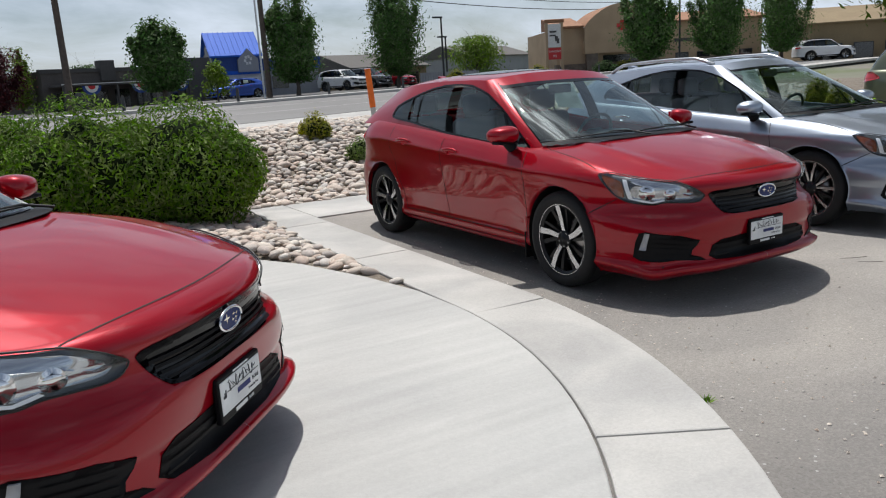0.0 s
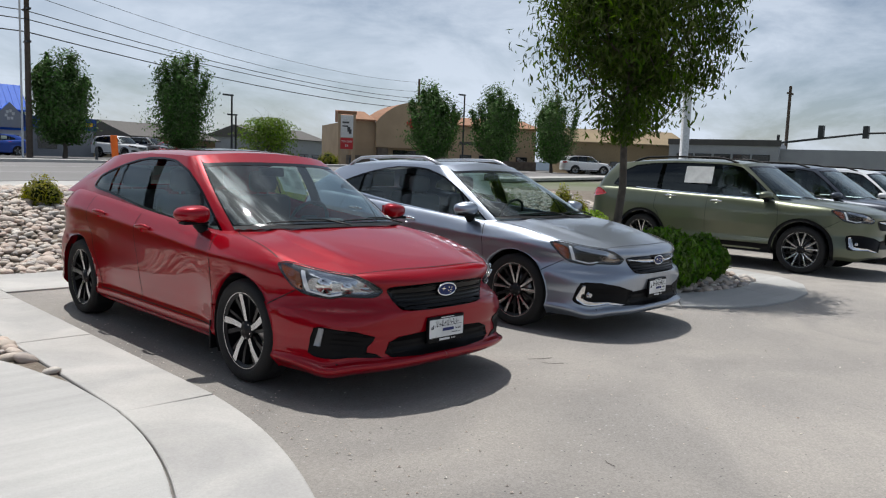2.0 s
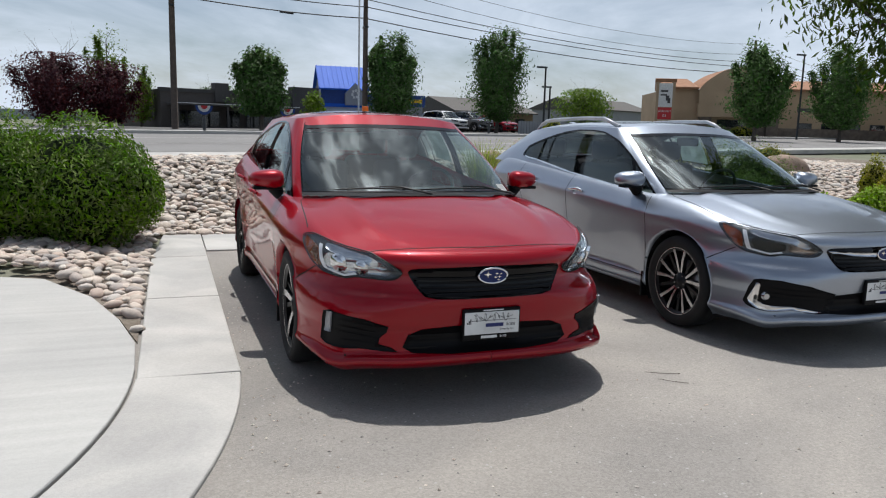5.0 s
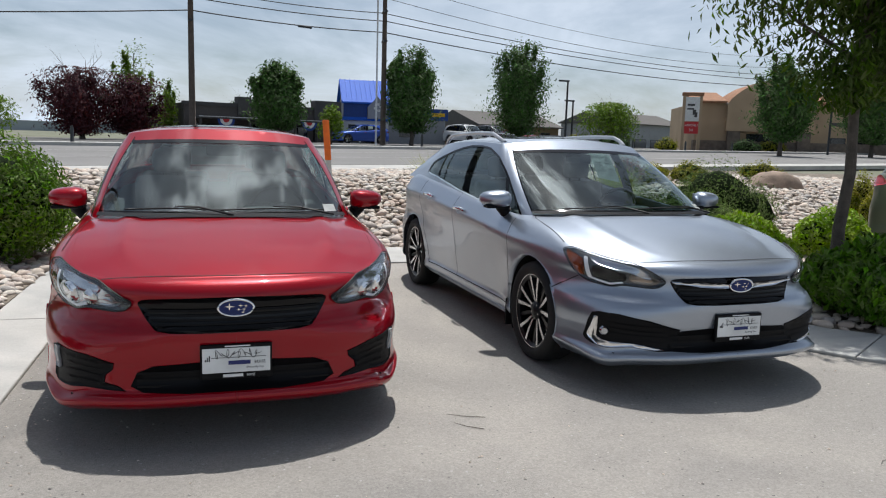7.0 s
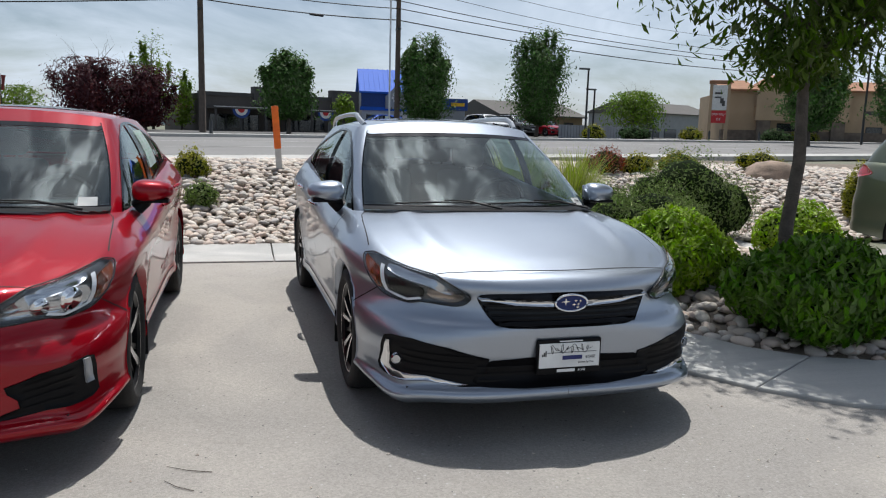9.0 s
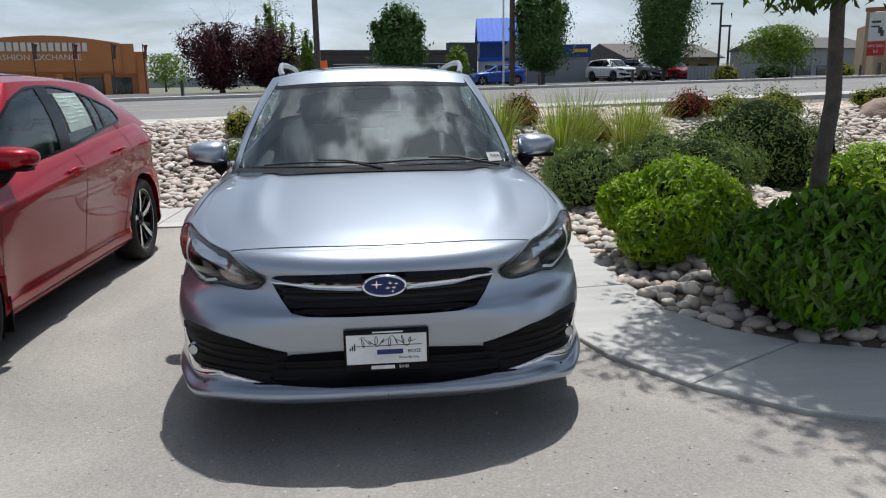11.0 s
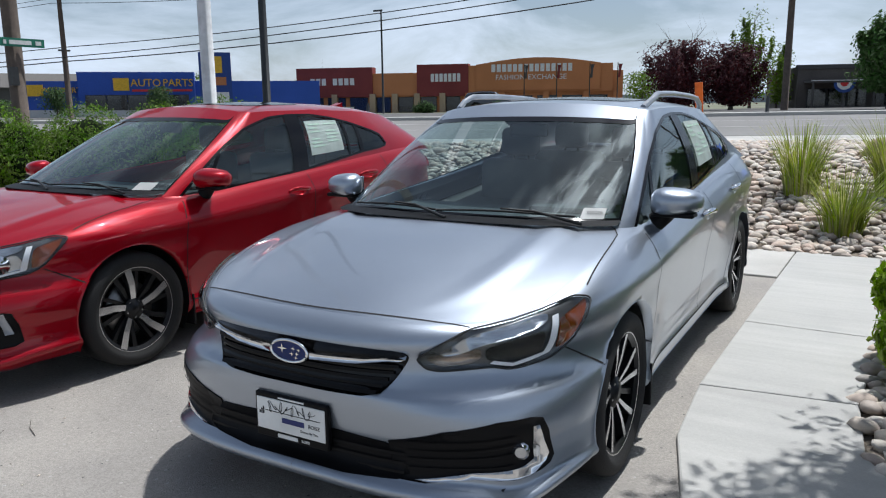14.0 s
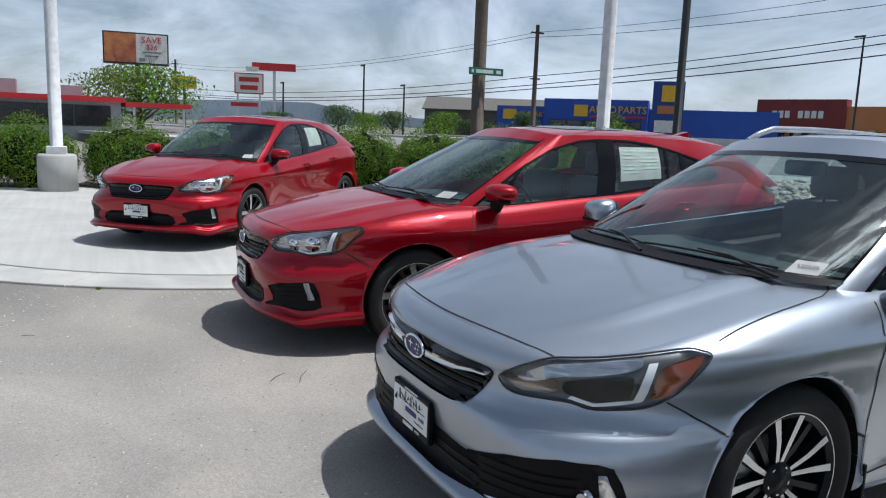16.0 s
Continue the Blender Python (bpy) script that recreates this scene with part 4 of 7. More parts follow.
        for p, q in zip(rows, rows[1:] + ([rows[0]] if closed else [])):
            f = bm.faces.new((p[0], q[0], q[1], p[1]))
            f.smooth = True

    bm = bmesh.new()
    strip_of(bm, -cA, cA, vh, 1.0, 40, 3)
    for s in (1, -1):
        cols = spaced(cA, u0, 8)[:-1] + along + spaced(u1, cE, 20)[1:]

        def pillar(u, k, s=s):
            lo, hi = pane_low(u), pane_top(u)
            v = (-0.15 + (lo + 0.15) * k) if k <= 1 else hi + (1 - hi) * (k - 1)
            q = min(1.0, max(0.0, (u - cA) / (u0 - cA)))
            return skin(s * u, v, 0.002 * math.sin(math.pi * q) * min(1.0, max(0.0, 6 * (1 - v))) if 0 < q < 1 else 0.0)

        grid_mesh(bm, lambda u, k: pillar(u, k), cols, spaced(0, 1, 4))
        grid_mesh(bm, lambda u, k: pillar(u, 1 + k + 1e-9), cols, spaced(0, 1, 16))
        strip_of(bm, s * cE, s * 3.0, lambda u: 0.9, 1.0, 16, 2)
        strip_of(bm, s * cE, s * 3.0, 0.0, lambda u: 0.12, 16, 2)
    zc = P["crown"]

    def roof_at(u, k):
        e = upper_body(P, max(u, 1e-6), 1.0)
        f = smoothstep(P["gt"]["yf"] - 0.02, P["gt"]["yf"] + 0.5, e.y) * 0.24 + 0.76
        f *= 1 - 0.5 * smoothstep(2.5, P["gt"]["yr"], e.y)
        q = abs(k)
        return Vector((e.x * k, e.y, e.z + max(0.0, zc * f - (front_lift(P, e.x / P["gt"]["w"]) if u < 1 else 0.0)) * (1 - q ** 2.2) ** 0.8))

    grid_mesh(bm, roof_at, [0.05 * (k / 12) ** 2.2 + 1e-5 for k in range(12)] + spaced(0.05, 2.95, 80) + [3 - 0.05 * (k / 12) ** 2.2 - 1e-5 for k in range(11, -1, -1)], spaced(-1, 1, 30))
    bmesh.ops.remove_doubles(bm, verts=bm.verts, dist=0.0006)
    outward(bm)
    roof_shell = Shell(bm)
    part("roof", bm, coat, car)
    bm = bmesh.new()
    strip_of(bm, -cA, cA, 0.0, vh, 40, 18)
    outward(bm)
    part("windscreen", bm, WIND_GLASS, car, "clear raked windscreen")
    bm = bmesh.new()
    grid_mesh(bm, lambda u, k: skin(u, vh(u) - 0.045 * k, 0.002), spaced(-cA, cA, 40), [0, 1])
    for s in (1, -1):
        grid_mesh(bm, lambda u, v: skin(s * u, v, 0.002), spaced(cA - 0.012, cA + 0.002, 2), spaced(0, 0.93, 16))
    grid_mesh(bm, lambda u, v: skin(u, v, 0.002), spaced(-cA, cA, 40), [0, 0.03])
    outward(bm)
    part("windscreen_border", bm, GLOSS_BLACK, car)
    ends = [u0] + [q for p in P["posts"] for q in p] + [u1]
    names = ["front_side_window", "rear_side_window"] + ["rear_quarter_window"] * 2
    for s in (1, -1):
        for a, b, name in zip(ends[::2], ends[1::2], names):
            bm = bmesh.new()
            cols = [a] + [u for u in along if a < u < b] + [b]
            grid_mesh(bm, lambda u, k: skin(s * u, pane_low(u) + (pane_top(u) - pane_low(u)) * k, -0.004), cols, spaced(0, 1, 10))
            outward(bm)
            part(name, bm, DARK_GLASS if (suv and name != "front_side_window") or b == u1 else SIDE_GLASS, car)
        for a, b in P["posts"]:
            bm = bmesh.new()
            strip_of(bm, s * a, s * b, pane_low, pane_top, 3, 10, off=0.001)
            outward(bm)
            part("window_post", bm, GLOSS_BLACK, car, "black post between the side windows")
        bm = bmesh.new()
        (a, b), (c, d) = P["prop"]
        ribbon(bm, s, [(a + (c - a) * k, b + (d - b) * k) for k in spaced(0, 1, 8)], 0.022, 0.001, False, -0.011)
        outward(bm)
        part("window_post", bm, GLOSS_BLACK, car)
        loop = [(u, pane_low(u)) for u in along] + [(u, pane_top(u)) for u in along[-2:0:-1]]
        bm = bmesh.new()
        ribbon(bm, s, loop, 0.016, 0.0025, True, -0.013 if s > 0 else -0.003)
        outward(bm)
        part("window_trim", bm, GLOSS_BLACK, car, "black window surround")
        if trim != "sport":
            bm = bmesh.new()
            ribbon(bm, s, [(u, pane_low(u) - 0.012) for u in along if u < 1.78], 0.014, 0.006, False, -0.007)
            outward(bm)
            part("belt_moulding", bm, CHROME, car, "bright window moulding")
    bm = bmesh.new()
    for s in (1, -1):
        strip_of(bm, s * cE, s * 3.0, lambda u: 0.12, lambda u: 0.9, 16, 8)
    outward(bm)
    part("rear_window", bm, DARK_GLASS, car)
    # moonroof and aerial
    if not suv:
        bm = bmesh.new()
        roof_shell.patch(bm, "top", curve([(-0.42, 1.30), (0.42, 1.30), (0.42, 1.98), (-0.42, 1.98)], 3), 0.003, 0.08)
        part("moonroof", bm, GLOSS_BLACK, car, "dark glass moonroof panel")
    bm = bmesh.new()
    ya = P["gt"]["yr"] - 0.32
    zt = roof_shell.drop("top", 0.0, ya, 0).z
    prism(bm, [(-0.03, ya - 0.08), (0.03, ya - 0.08), (0.035, ya + 0.12), (-0.035, ya + 0.12)], zt - 0.02, lambda x, y: zt + 0.008 + 0.05 * (y - ya + 0.08) / 0.2)
    part("roof_aerial", bm, coat, car, "small fin aerial", False)
    # pieces of the nose
    zo = 0.0 if not suv else 0.16

    def Z(pts):
        return [(a, b + zo) for a, b in pts]

    lamp = curve([(0.270, 0.985), (0.315, 1.35), (0.395, 1.76), (0.575, 1.86), (0.745, 1.74), (0.790, 1.55), (0.755, 1.38), (0.668, 0.985), (0.625, 0.94), (0.505, 0.905), (0.455, 0.94), (0.325, 0.905), (0.292, 0.92)], 3)
    window = curve([(0.435, 1.26), (0.53, 1.42), (0.61, 1.43), (0.588, 0.99), (0.505, 0.955), (0.44, 0.985)], 2)
    upper = curve([(0.315, 1.15), (0.395, 1.60), (0.57, 1.77), (0.640, 1.70), (0.622, 1.52), (0.43, 1.36), (0.345, 1.05)], 2)
    inner = curve([(0.290, 0.985), (0.325, 1.10), (0.42, 1.30), (0.432, 0.975), (0.33, 0.93)], 2)
    wide = curve([(0.305, 1.0), (0.36, 1.22), (0.45, 1.40), (0.60, 1.48), (0.62, 1.2), (0.60, 0.985), (0.505, 0.955), (0.455, 0.98), (0.33, 0.945)], 2)
    marker = curve([(0.668, 1.52), (0.776, 1.60), (0.746, 1.40), (0.664, 1.01), (0.635, 0.99), (0.645, 1.238)], 2)
    for s in (1, -1):
        flip = (lambda q: q) if s > 0 else mirror

        def lay(name, outline, off, mat, label="", skirt=0.006, parent=None):
            bm = bmesh.new()
            solid.patch(bm, "body", flip(outline), off, 0.06, skirt=skirt)
            return part(name, bm, mat, parent, label)

        head = lay("headlight", lamp, 0.003, LAMP_DARK, "clear headlight with a dark housing", parent=car)
        if trim == "sport":
            lay("reflector", wide, 0.006, LAMP_BRIGHT, parent=head)
            for cu, cv, r in ((0.535, 1.20, 0.048), (0.43, 1.13, 0.036)):
                p = solid.drop("body", s * cu, cv, 0.008)
                d = (solid.drop("body", s * cu, cv, 0.02) - p).normalized()
                bm = bmesh.new()
                tube(bm, [p - d * 0.012, p + d * 0.004, p + d * 0.007, p - d * 0.002], [r * 1.02, r, r * 0.86, r * 0.74], 24)
                bowl = part("projector", bm, CHROME, head)
                bm = bmesh.new()
                tube(bm, [p - d * 0.004, p + d * 0.003], [r * 0.74, r * 0.55], 20)
                part("lamp_glass", bm, LAMP_DARK, bowl)
        else:
            lay("reflector", inner, 0.006, LAMP_TAN, parent=head)
            lay("projector", window, 0.009, GLOSS_BLACK, parent=head)
        lay("upper_reflector", upper, 0.007, LAMP_BRIGHT, "bright upper reflector", parent=head)
        bm = bmesh.new()
        solid.strip(bm, "body", flip([(0.655, 1.60), (0.630, 1.30), (0.606, 0.985), (0.51, 0.940), (0.455, 0.968)]), 0.022, 0.011, step=0.02)
        part("light_guide", bm, LAMP_WHITE, head, "white C-shaped light guide")
        lay("side_marker", marker, 0.009, AMBER, "amber side marker", parent=head)
        bm = bmesh.new()
        solid.patch(bm, "body", flip(lamp), 0.014, 0.06, skirt=0.010)
        outward(bm, Vector((0, 0.3, 0.45)))
        part("lens", bm, LENS, head, "clear lens")
        edge = [solid.drop("body", s * a, b, 0.010) for a, b in lamp]
        bm = bmesh.new()
        tube(bm, edge + edge[:1], [0.0036] * (len(edge) + 1), 6, caps=False)
        part("lamp_seal", bm, TRIM, head, "thin black seal round the lens")
    bm = bmesh.new()
    solid.patch(bm, "front", curve(Z([(-0.325, 0.532), (0.325, 0.532), (0.372, 0.585), (0.415, 0.662), (0.385, 0.681), (0.0, 0.690), (-0.385, 0.681), (-0.415, 0.662), (-0.372, 0.585)]), 2), 0.003, 0.05, skirt=0.01)
    grille = part("grille", bm, GLOSS_BLACK if not suv else BLACK, car, "black slatted grille")
    for k in range(5):
        z = 0.546 + 0.021 * k
        wd = 0.318 + 0.075 * (z - 0.53) / 0.12
        bm = bmesh.new()
        solid.strip(bm, "front", Z([(-wd, z), (wd, z)]), 0.010, 0.012)
        part("slat", bm, BLACK, grille)
    if trim == "sport":
        for s in (1, -1):
            bm = bmesh.new()
            solid.strip(bm, "front", Z([(s * 0.09, 0.660), (s * 0.30, 0.668)]), 0.022, 0.020)
            part("grille_bar", bm, GLOSS_BLACK, grille)
    else:
        for s in (1, -1):
            bm = bmesh.new()
            solid.patch(bm, "front", Z([(s * 0.080, 0.624), (s * 0.25, 0.632), (s * 0.385, 0.655), (s * 0.405, 0.668), (s * 0.25, 0.664), (s * 0.080, 0.657)][::s]), 0.022, 0.05, skirt=0.02)
            part("grille_bar", bm, CHROME, grille, "chrome grille bar")
    # oval badge, drawn as plain shapes
    bm = bmesh.new()
    c = solid.drop("front", 0, 0.640 + zo, 0.026)
    n = 28
    ring = [(0.077 * math.cos(2 * math.pi * k / n), 0.037 * math.sin(2 * math.pi * k / n)) for k in range(n)]
    bm.faces.new([bm.verts.new((x, c.y, c.z + z)) for x, z in ring])
    pts = [Vector((x, c.y - 0.001, c.z + z)) for x, z in ring] + [Vector((ring[0][0], c.y - 0.001, c.z + ring[0][1]))]
    badge = part("badge", bm, BLUE_BADGE, grille, "oval blue badge with a chrome rim")
    bm = bmesh.new()
    tube(bm, pts, [0.0055] * len(pts), 6, caps=False)
    for x, z, r in ((-0.028, 0.006, 0.017), (0.012, -0.008, 0.008), (0.034, -0.006, 0.008), (0.020, 0.010, 0.008), (0.042, 0.008, 0.007), (0.030, -0.020, 0.007)):
        vs4 = [(x - r * 1.3, z), (x - r * 0.2, z + r * 0.2), (x, z + r), (x + r * 0.2, z + r * 0.2), (x + r * 1.3, z), (x + r * 0.2, z - r * 0.2), (x, z - r), (x - r * 0.2, z - r * 0.2)]
        bm.faces.new([bm.verts.new((a, c.y - 0.003, c.z + b)) for a, b in vs4])
    part("badge_rim", bm, CHROME, badge)
    # lower intake and side bezels
    bm = bmesh.new()
    solid.patch(bm, "front", curve(Z([(-0.46, 0.262), (0.46, 0.262), (0.40, 0.396), (-0.40, 0.396)]), 2), 0.003, 0.05)
    intake = part("lower_intake", bm, BLACK, car, "black slatted lower intake")
    for z in (0.298, 0.328, 0.358):
        bm = bmesh.new()
        solid.strip(bm, "front", Z([(-0.415, z), (0.415, z)]), 0.009, 0.010)
        part("slat", bm, BLACK, intake)
    for s in (1, -1):
        flip = (lambda q: q) if s > 0 else mirror
        bm = bmesh.new()
        if trim == "sport":
            fog = FOG_SPORT
        else:
            fog = [(0.125, 0.425), (0.265, 0.537), (0.44, 0.613), (0.555, 0.618), (0.600, 0.595), (0.630, 0.5), (0.662, 0.30), (0.645, 0.262), (0.61, 0.248), (0.545, 0.245), (0.36, 0.222), (0.215, 0.165), (0.14, 0.165)]
        solid.patch(bm, "body", flip(fog), 0.004, 0.05)
        bezel = part("bumper_bezel", bm, BLACK, car, "black bumper corner bezel")
        for k in range(4):
            bm = bmesh.new()
            v = 0.29 + 0.062 * k
            solid.strip(bm, "body", flip([(0.30 if trim == "sport" else 0.17, v - 0.03), (0.40, v + 0.01), (0.50, v + 0.03)]), 0.014, 0.010)
            part("slat", bm, BLACK, bezel)
        if trim == "sport":
            bm = bmesh.new()
            solid.patch(bm, "body", flip(RUN_SPORT), 0.014, 0.05, skirt=0.012)
            part("running_lamp", bm, LAMP_GREY, bezel, "clear upright lamp")
        else:
            bm = bmesh.new()
            solid.patch(bm, "body", flip([(0.19, 0.188), (0.36, 0.272), (0.53, 0.312), (0.570, 0.34), (0.558, 0.562), (0.582, 0.562), (0.632, 0.338), (0.620, 0.298), (0.575, 0.258), (0.36, 0.230), (0.215, 0.172)]), 0.012, 0.04, skirt=0.010)
            part("bezel_trim", bm, CHROME, bezel, "chrome L-shaped trim")
            bm = bmesh.new()
            p = solid.drop("body", s * 0.525, 0.395, 0.004)
            d = Vector((s * 0.4, -1, 0)).normalized()
            tube(bm, [p, p + d * 0.016, p + d * 0.02], [0.027, 0.026, 0.018], 16)
            part("fog_lamp", bm, LAMP_BRIGHT, bezel)
    # plate with frame
    pz = 0.403 + zo
    py = solid.drop("front", 0, pz + 0.05, 0.0).y - 0.020
    bm = bmesh.new()
    box(bm, -0.155, 0.155, py, py + 0.024, pz - 0.080, pz + 0.078, 0.006)
    plate = part("plate_frame", bm, BLACK, car, "black dealer plate frame")
    bm = bmesh.new()
    box(bm, -0.146, 0.146, py - 0.003, py + 0.002, pz - 0.050, pz + 0.062, 0.002)
    part("plate_card", bm, PAPER, plate, "white paper plate card")
    bm = bmesh.new()
    box(bm, -0.108, 0.128, py - 0.0045, py - 0.0025, pz + 0.0185, pz + 0.0205)
    part("plate_rule", bm, INK, plate)
    bm = bmesh.new()
    pen = [Vector((-0.098 + 0.022 * a / 3.0 + 0.010 * math.sin(a * 1.9), py - 0.004, pz + 0.036 + (0.013 + 0.009 * math.sin(a * 0.9)) * math.cos(a * 2.3))) for a in spaced(0, 27, 150)]
    tube(bm, pen, [0.0008 + 0.0006 * abs(math.sin(k * 0.21)) for k in range(len(pen))], 4)
    part("pen_stroke", bm, INK, plate, "black handwritten scrawl")
    bm = bmesh.new()
    box(bm, -0.035, 0.060, py - 0.0045, py - 0.0025, pz - 0.014, pz + 0.004)
    part("plate_print", bm, INK_BLUE, plate, "navy printed bar")
    write("plate_word", "BOISE", 0.019, INK, plate, pose(0.101, py - 0.0035, pz - 0.006), 0.0006)
    write("plate_word", "Driven By You", 0.0125, INK, plate, pose(0.080, py - 0.0035, pz - 0.029), 0.0006)
    for k in range(3):
        bm = bmesh.new()
        box(bm, -0.134 + 0.008 * k, -0.129 + 0.008 * k, py - 0.0045, py - 0.0025, pz + 0.004, pz + 0.014 + 0.008 * k)
        part("print_stripe", bm, INK, plate)
    for x0, x1, z, h in ((-0.058, 0.028, -0.064, 0.013), (-0.05, 0.06, 0.070, 0.005)):
        bm = bmesh.new()
        box(bm, x0, x1, py - 0.0025, py + 0.001, pz + z - h / 2, pz + z + h / 2)
        part("frame_print", bm, PAPER, plate, "white printed bar")
    write("frame_word", "BOISE", 0.014, PAPER, plate, pose(0.062, py - 0.001, pz - 0.065), 0.0006)
    # doors: gaps, handles
    dz = 0.0 if not suv else 0.10
    for s, way in ((1, "left"), (-1, "right")):
        bm = bmesh.new()
        t = P["ze"]
        solid.strip(bm, way, [(0.40, t(0.40) - 0.02), (0.36, 0.80 + dz), (0.345, 0.5), (0.36, 0.30 + dz / 2)], 0.006)
        solid.strip(bm, way, [(1.50, t(1.5) - 0.01), (1.515, 0.7), (1.50, 0.30 + dz / 2)], 0.006)
        solid.strip(bm, way, [(2.42, t(2.4) - 0.02), (2.44, 0.85), (2.36, 0.66 + dz), (2.25, 0.45), (2.22, 0.30 + dz / 2)], 0.006)
        solid.strip(bm, way, [(0.36, 0.295 + dz / 2), (2.22, 0.295 + dz / 2)], 0.006)
        part("door_gap", bm, SEAM, car)
        bm = bmesh.new()
        solid.strip(bm, "body", [(s * a, b) for a, b in ((0.67, 0.963), (0.735, 0.85), (0.835, 0.713))], 0.006)
        part("bumper_gap", bm, SEAM, car)
        for y, z in ((1.355, 0.855 + dz * 1.5), (2.165, 0.908 + dz * 1.4)):
            bm = bmesh.new()
            solid.patch(bm, way, curve([(y - 0.045, z - 0.028), (y + 0.03, z - 0.028), (y + 0.03, z + 0.025), (y - 0.045, z + 0.025)], 3), 0.001, 0.05, mat=0)
            hd = part("door_handle", bm, coat, car)
            bm = bmesh.new()
            ps = [solid.drop(way, y + dx, z + 0.004, o) for dx, o in ((-0.10, 0.004), (-0.08, 0.028), (-0.03, 0.036), (0.03, 0.034), (0.07, 0.026), (0.085, 0.004))]
            tube(bm, ps, [0.010, 0.014, 0.015, 0.015, 0.014, 0.010], 8)
            part("grip", bm, coat if trim == "sport" else CHROME, hd)
        bm = bmesh.new()
        if suv:
            for ya in (0.0, P["rear_axle"]):
                a0, a1 = math.radians(-38), math.radians(218)
                pr = [(ya + (A + w) * math.cos(a), hub_z + (A + w) * math.sin(a)) for w, seq in ((0.055, spaced(a0, a1, 24)), (0.004, spaced(a1, a0, 24))) for a in seq]
                solid.patch(bm, way, [p for p in pr], 0.012, 0.12, skirt=0.02)
            solid.patch(bm, way, [(0.40, 0.28), (2.27, 0.28), (2.25, 0.40), (0.42, 0.40)], 0.012, 0.1, skirt=0.02)
            part("cladding", bm, BLACK, car, "black plastic wheel arch and sill cladding")
        else:
            solid.patch(bm, way, [(0.40, 0.212), (2.25, 0.212), (2.24, 0.235), (0.42, 0.235)], 0.004, 0.1, skirt=0.008)
            part("side_skirt", bm, coat, car)
        # mud flap
        bm = bmesh.new()
        box(bm, s * 0.70, s * 0.86, 0.375, 0.39, 0.14, 0.33, 0.004) if s > 0 else box(bm, -0.86, -0.70, 0.375, 0.39, 0.14, 0.33, 0.004)
        part("mud_flap", bm, BLACK, car)
        # mirror
        mz = 0.055 + (0.0 if not suv else 0.13)
        bm = bmesh.new()
        made = bmesh.ops.create_uvsphere(bm, u_segments=20, v_segments=12, radius=1.0)
        for v in made["verts"]:
            x, y, z = v.co
            x, z = math.copysign(abs(x) ** 0.75, x), math.copysign(abs(z) ** 0.7, z)
            y = min(y, 0.35) if y > 0 else y
            v.co = (s * (0.89 + 0.108 * x), 0.57 + 0.10 * y + 0.02 * x, 0.955 + mz + (0.060 - 0.010 * x) * z)
        for f in bm.faces:
            f.smooth = True
        mir = part("door_mirror", bm, coat, car, "body-coloured door mirror on a black foot")
        bm = bmesh.new()
        tube(bm, [(s * 0.80, 0.575, 0.86 + mz), (s * 0.845, 0.572, 0.90 + mz), (s * 0.865, 0.57, 0.93 + mz)], [0.045, 0.040, 0.035], 10)
        box(bm, min(s * 0.80, s * 0.975), max(s * 0.80, s * 0.975), 0.50, 0.59, 0.892 + mz, 0.912 + mz, 0.008)
        part("mirror_foot", bm, BLACK, mir)
        bm = bmesh.new()
        grid_mesh(bm, lambda a, b: Vector((s * (0.885 + 0.09 * a), 0.604, 0.955 + mz + 0.045 * b)), [-1, 0, 1], [-1, 1])
        part("mirror_glass", bm, CHROME, mir)
        # tail lamp
        bm = bmesh.new()
        if suv:
            solid.patch(bm, way, curve([(3.36, 1.03), (3.80, 0.96), (3.80, 1.12), (3.55, 1.14)], 3), 0.012, 0.05, skirt=0.02)
        else:
            solid.patch(bm, way, curve([(3.12, 0.90), (3.52, 0.84), (3.53, 0.95), (3.30, 0.985)], 3), 0.010, 0.05, skirt=0.015)
        part("tail_lamp", bm, REDLENS, car, "red tail lamp")
    # wipers
    for x0, x1, n0 in ((0.56, -0.05, 0), (-0.02, -0.55, 1)):
        bm = bmesh.new()
        pts = []
        for k in spaced(0, 1, 8):
            x = x0 + (x1 - x0) * k
            a = math.asin(min(0.99, abs(x) / gb["w"]) ** (gb["e"] / 2)) / (math.pi / 2)
            p = upper_body(P, math.copysign(max(a, 1e-6), x), 0.02 + 0.022 * math.sin(k * 3.1))
            pts.append(p + Vector((0, -0.012, 0.014)))
        tube(bm, pts, [0.005] * len(pts), 6)
        tube(bm, [pts[0] + Vector((0.05, -0.06, -0.02)), pts[2] + Vector((0, -0.02, 0.012)), pts[4] + Vector((0, -0.004, 0.012))], [0.007, 0.006, 0.004], 6)
        part("wiper", bm, TRIM, car, "black wiper")
    # paper tag behind the windscreen and price sheet in the rear side window
    bm = bmesh.new()
    f = lambda u, v: upper_body(P, u, v) + Vector((0, -0.002, 0.0035))
    grid_mesh(bm, f, spaced(0.43, 0.55, 3), [0.02, 0.105])
    tag = part("stock_tag", bm, TAG_PAPER, car, "white paper stock tag behind the glass")
    bm = bmesh.new()
    g = lambda u, v: upper_body(P, u, v) + Vector((0.004, 0, 0.001))
    grid_mesh(bm, g, spaced(1.352, 1.53, 6), spaced(0.20, 0.80, 5))
    sheet = part("price_sheet", bm, SHEET_PAPER, car, "white printed price sheet in the rear side window")
    bm = bmesh.new()
    g2 = lambda u, v: upper_body(P, u, v) + Vector((0.006, 0, 0.0015))
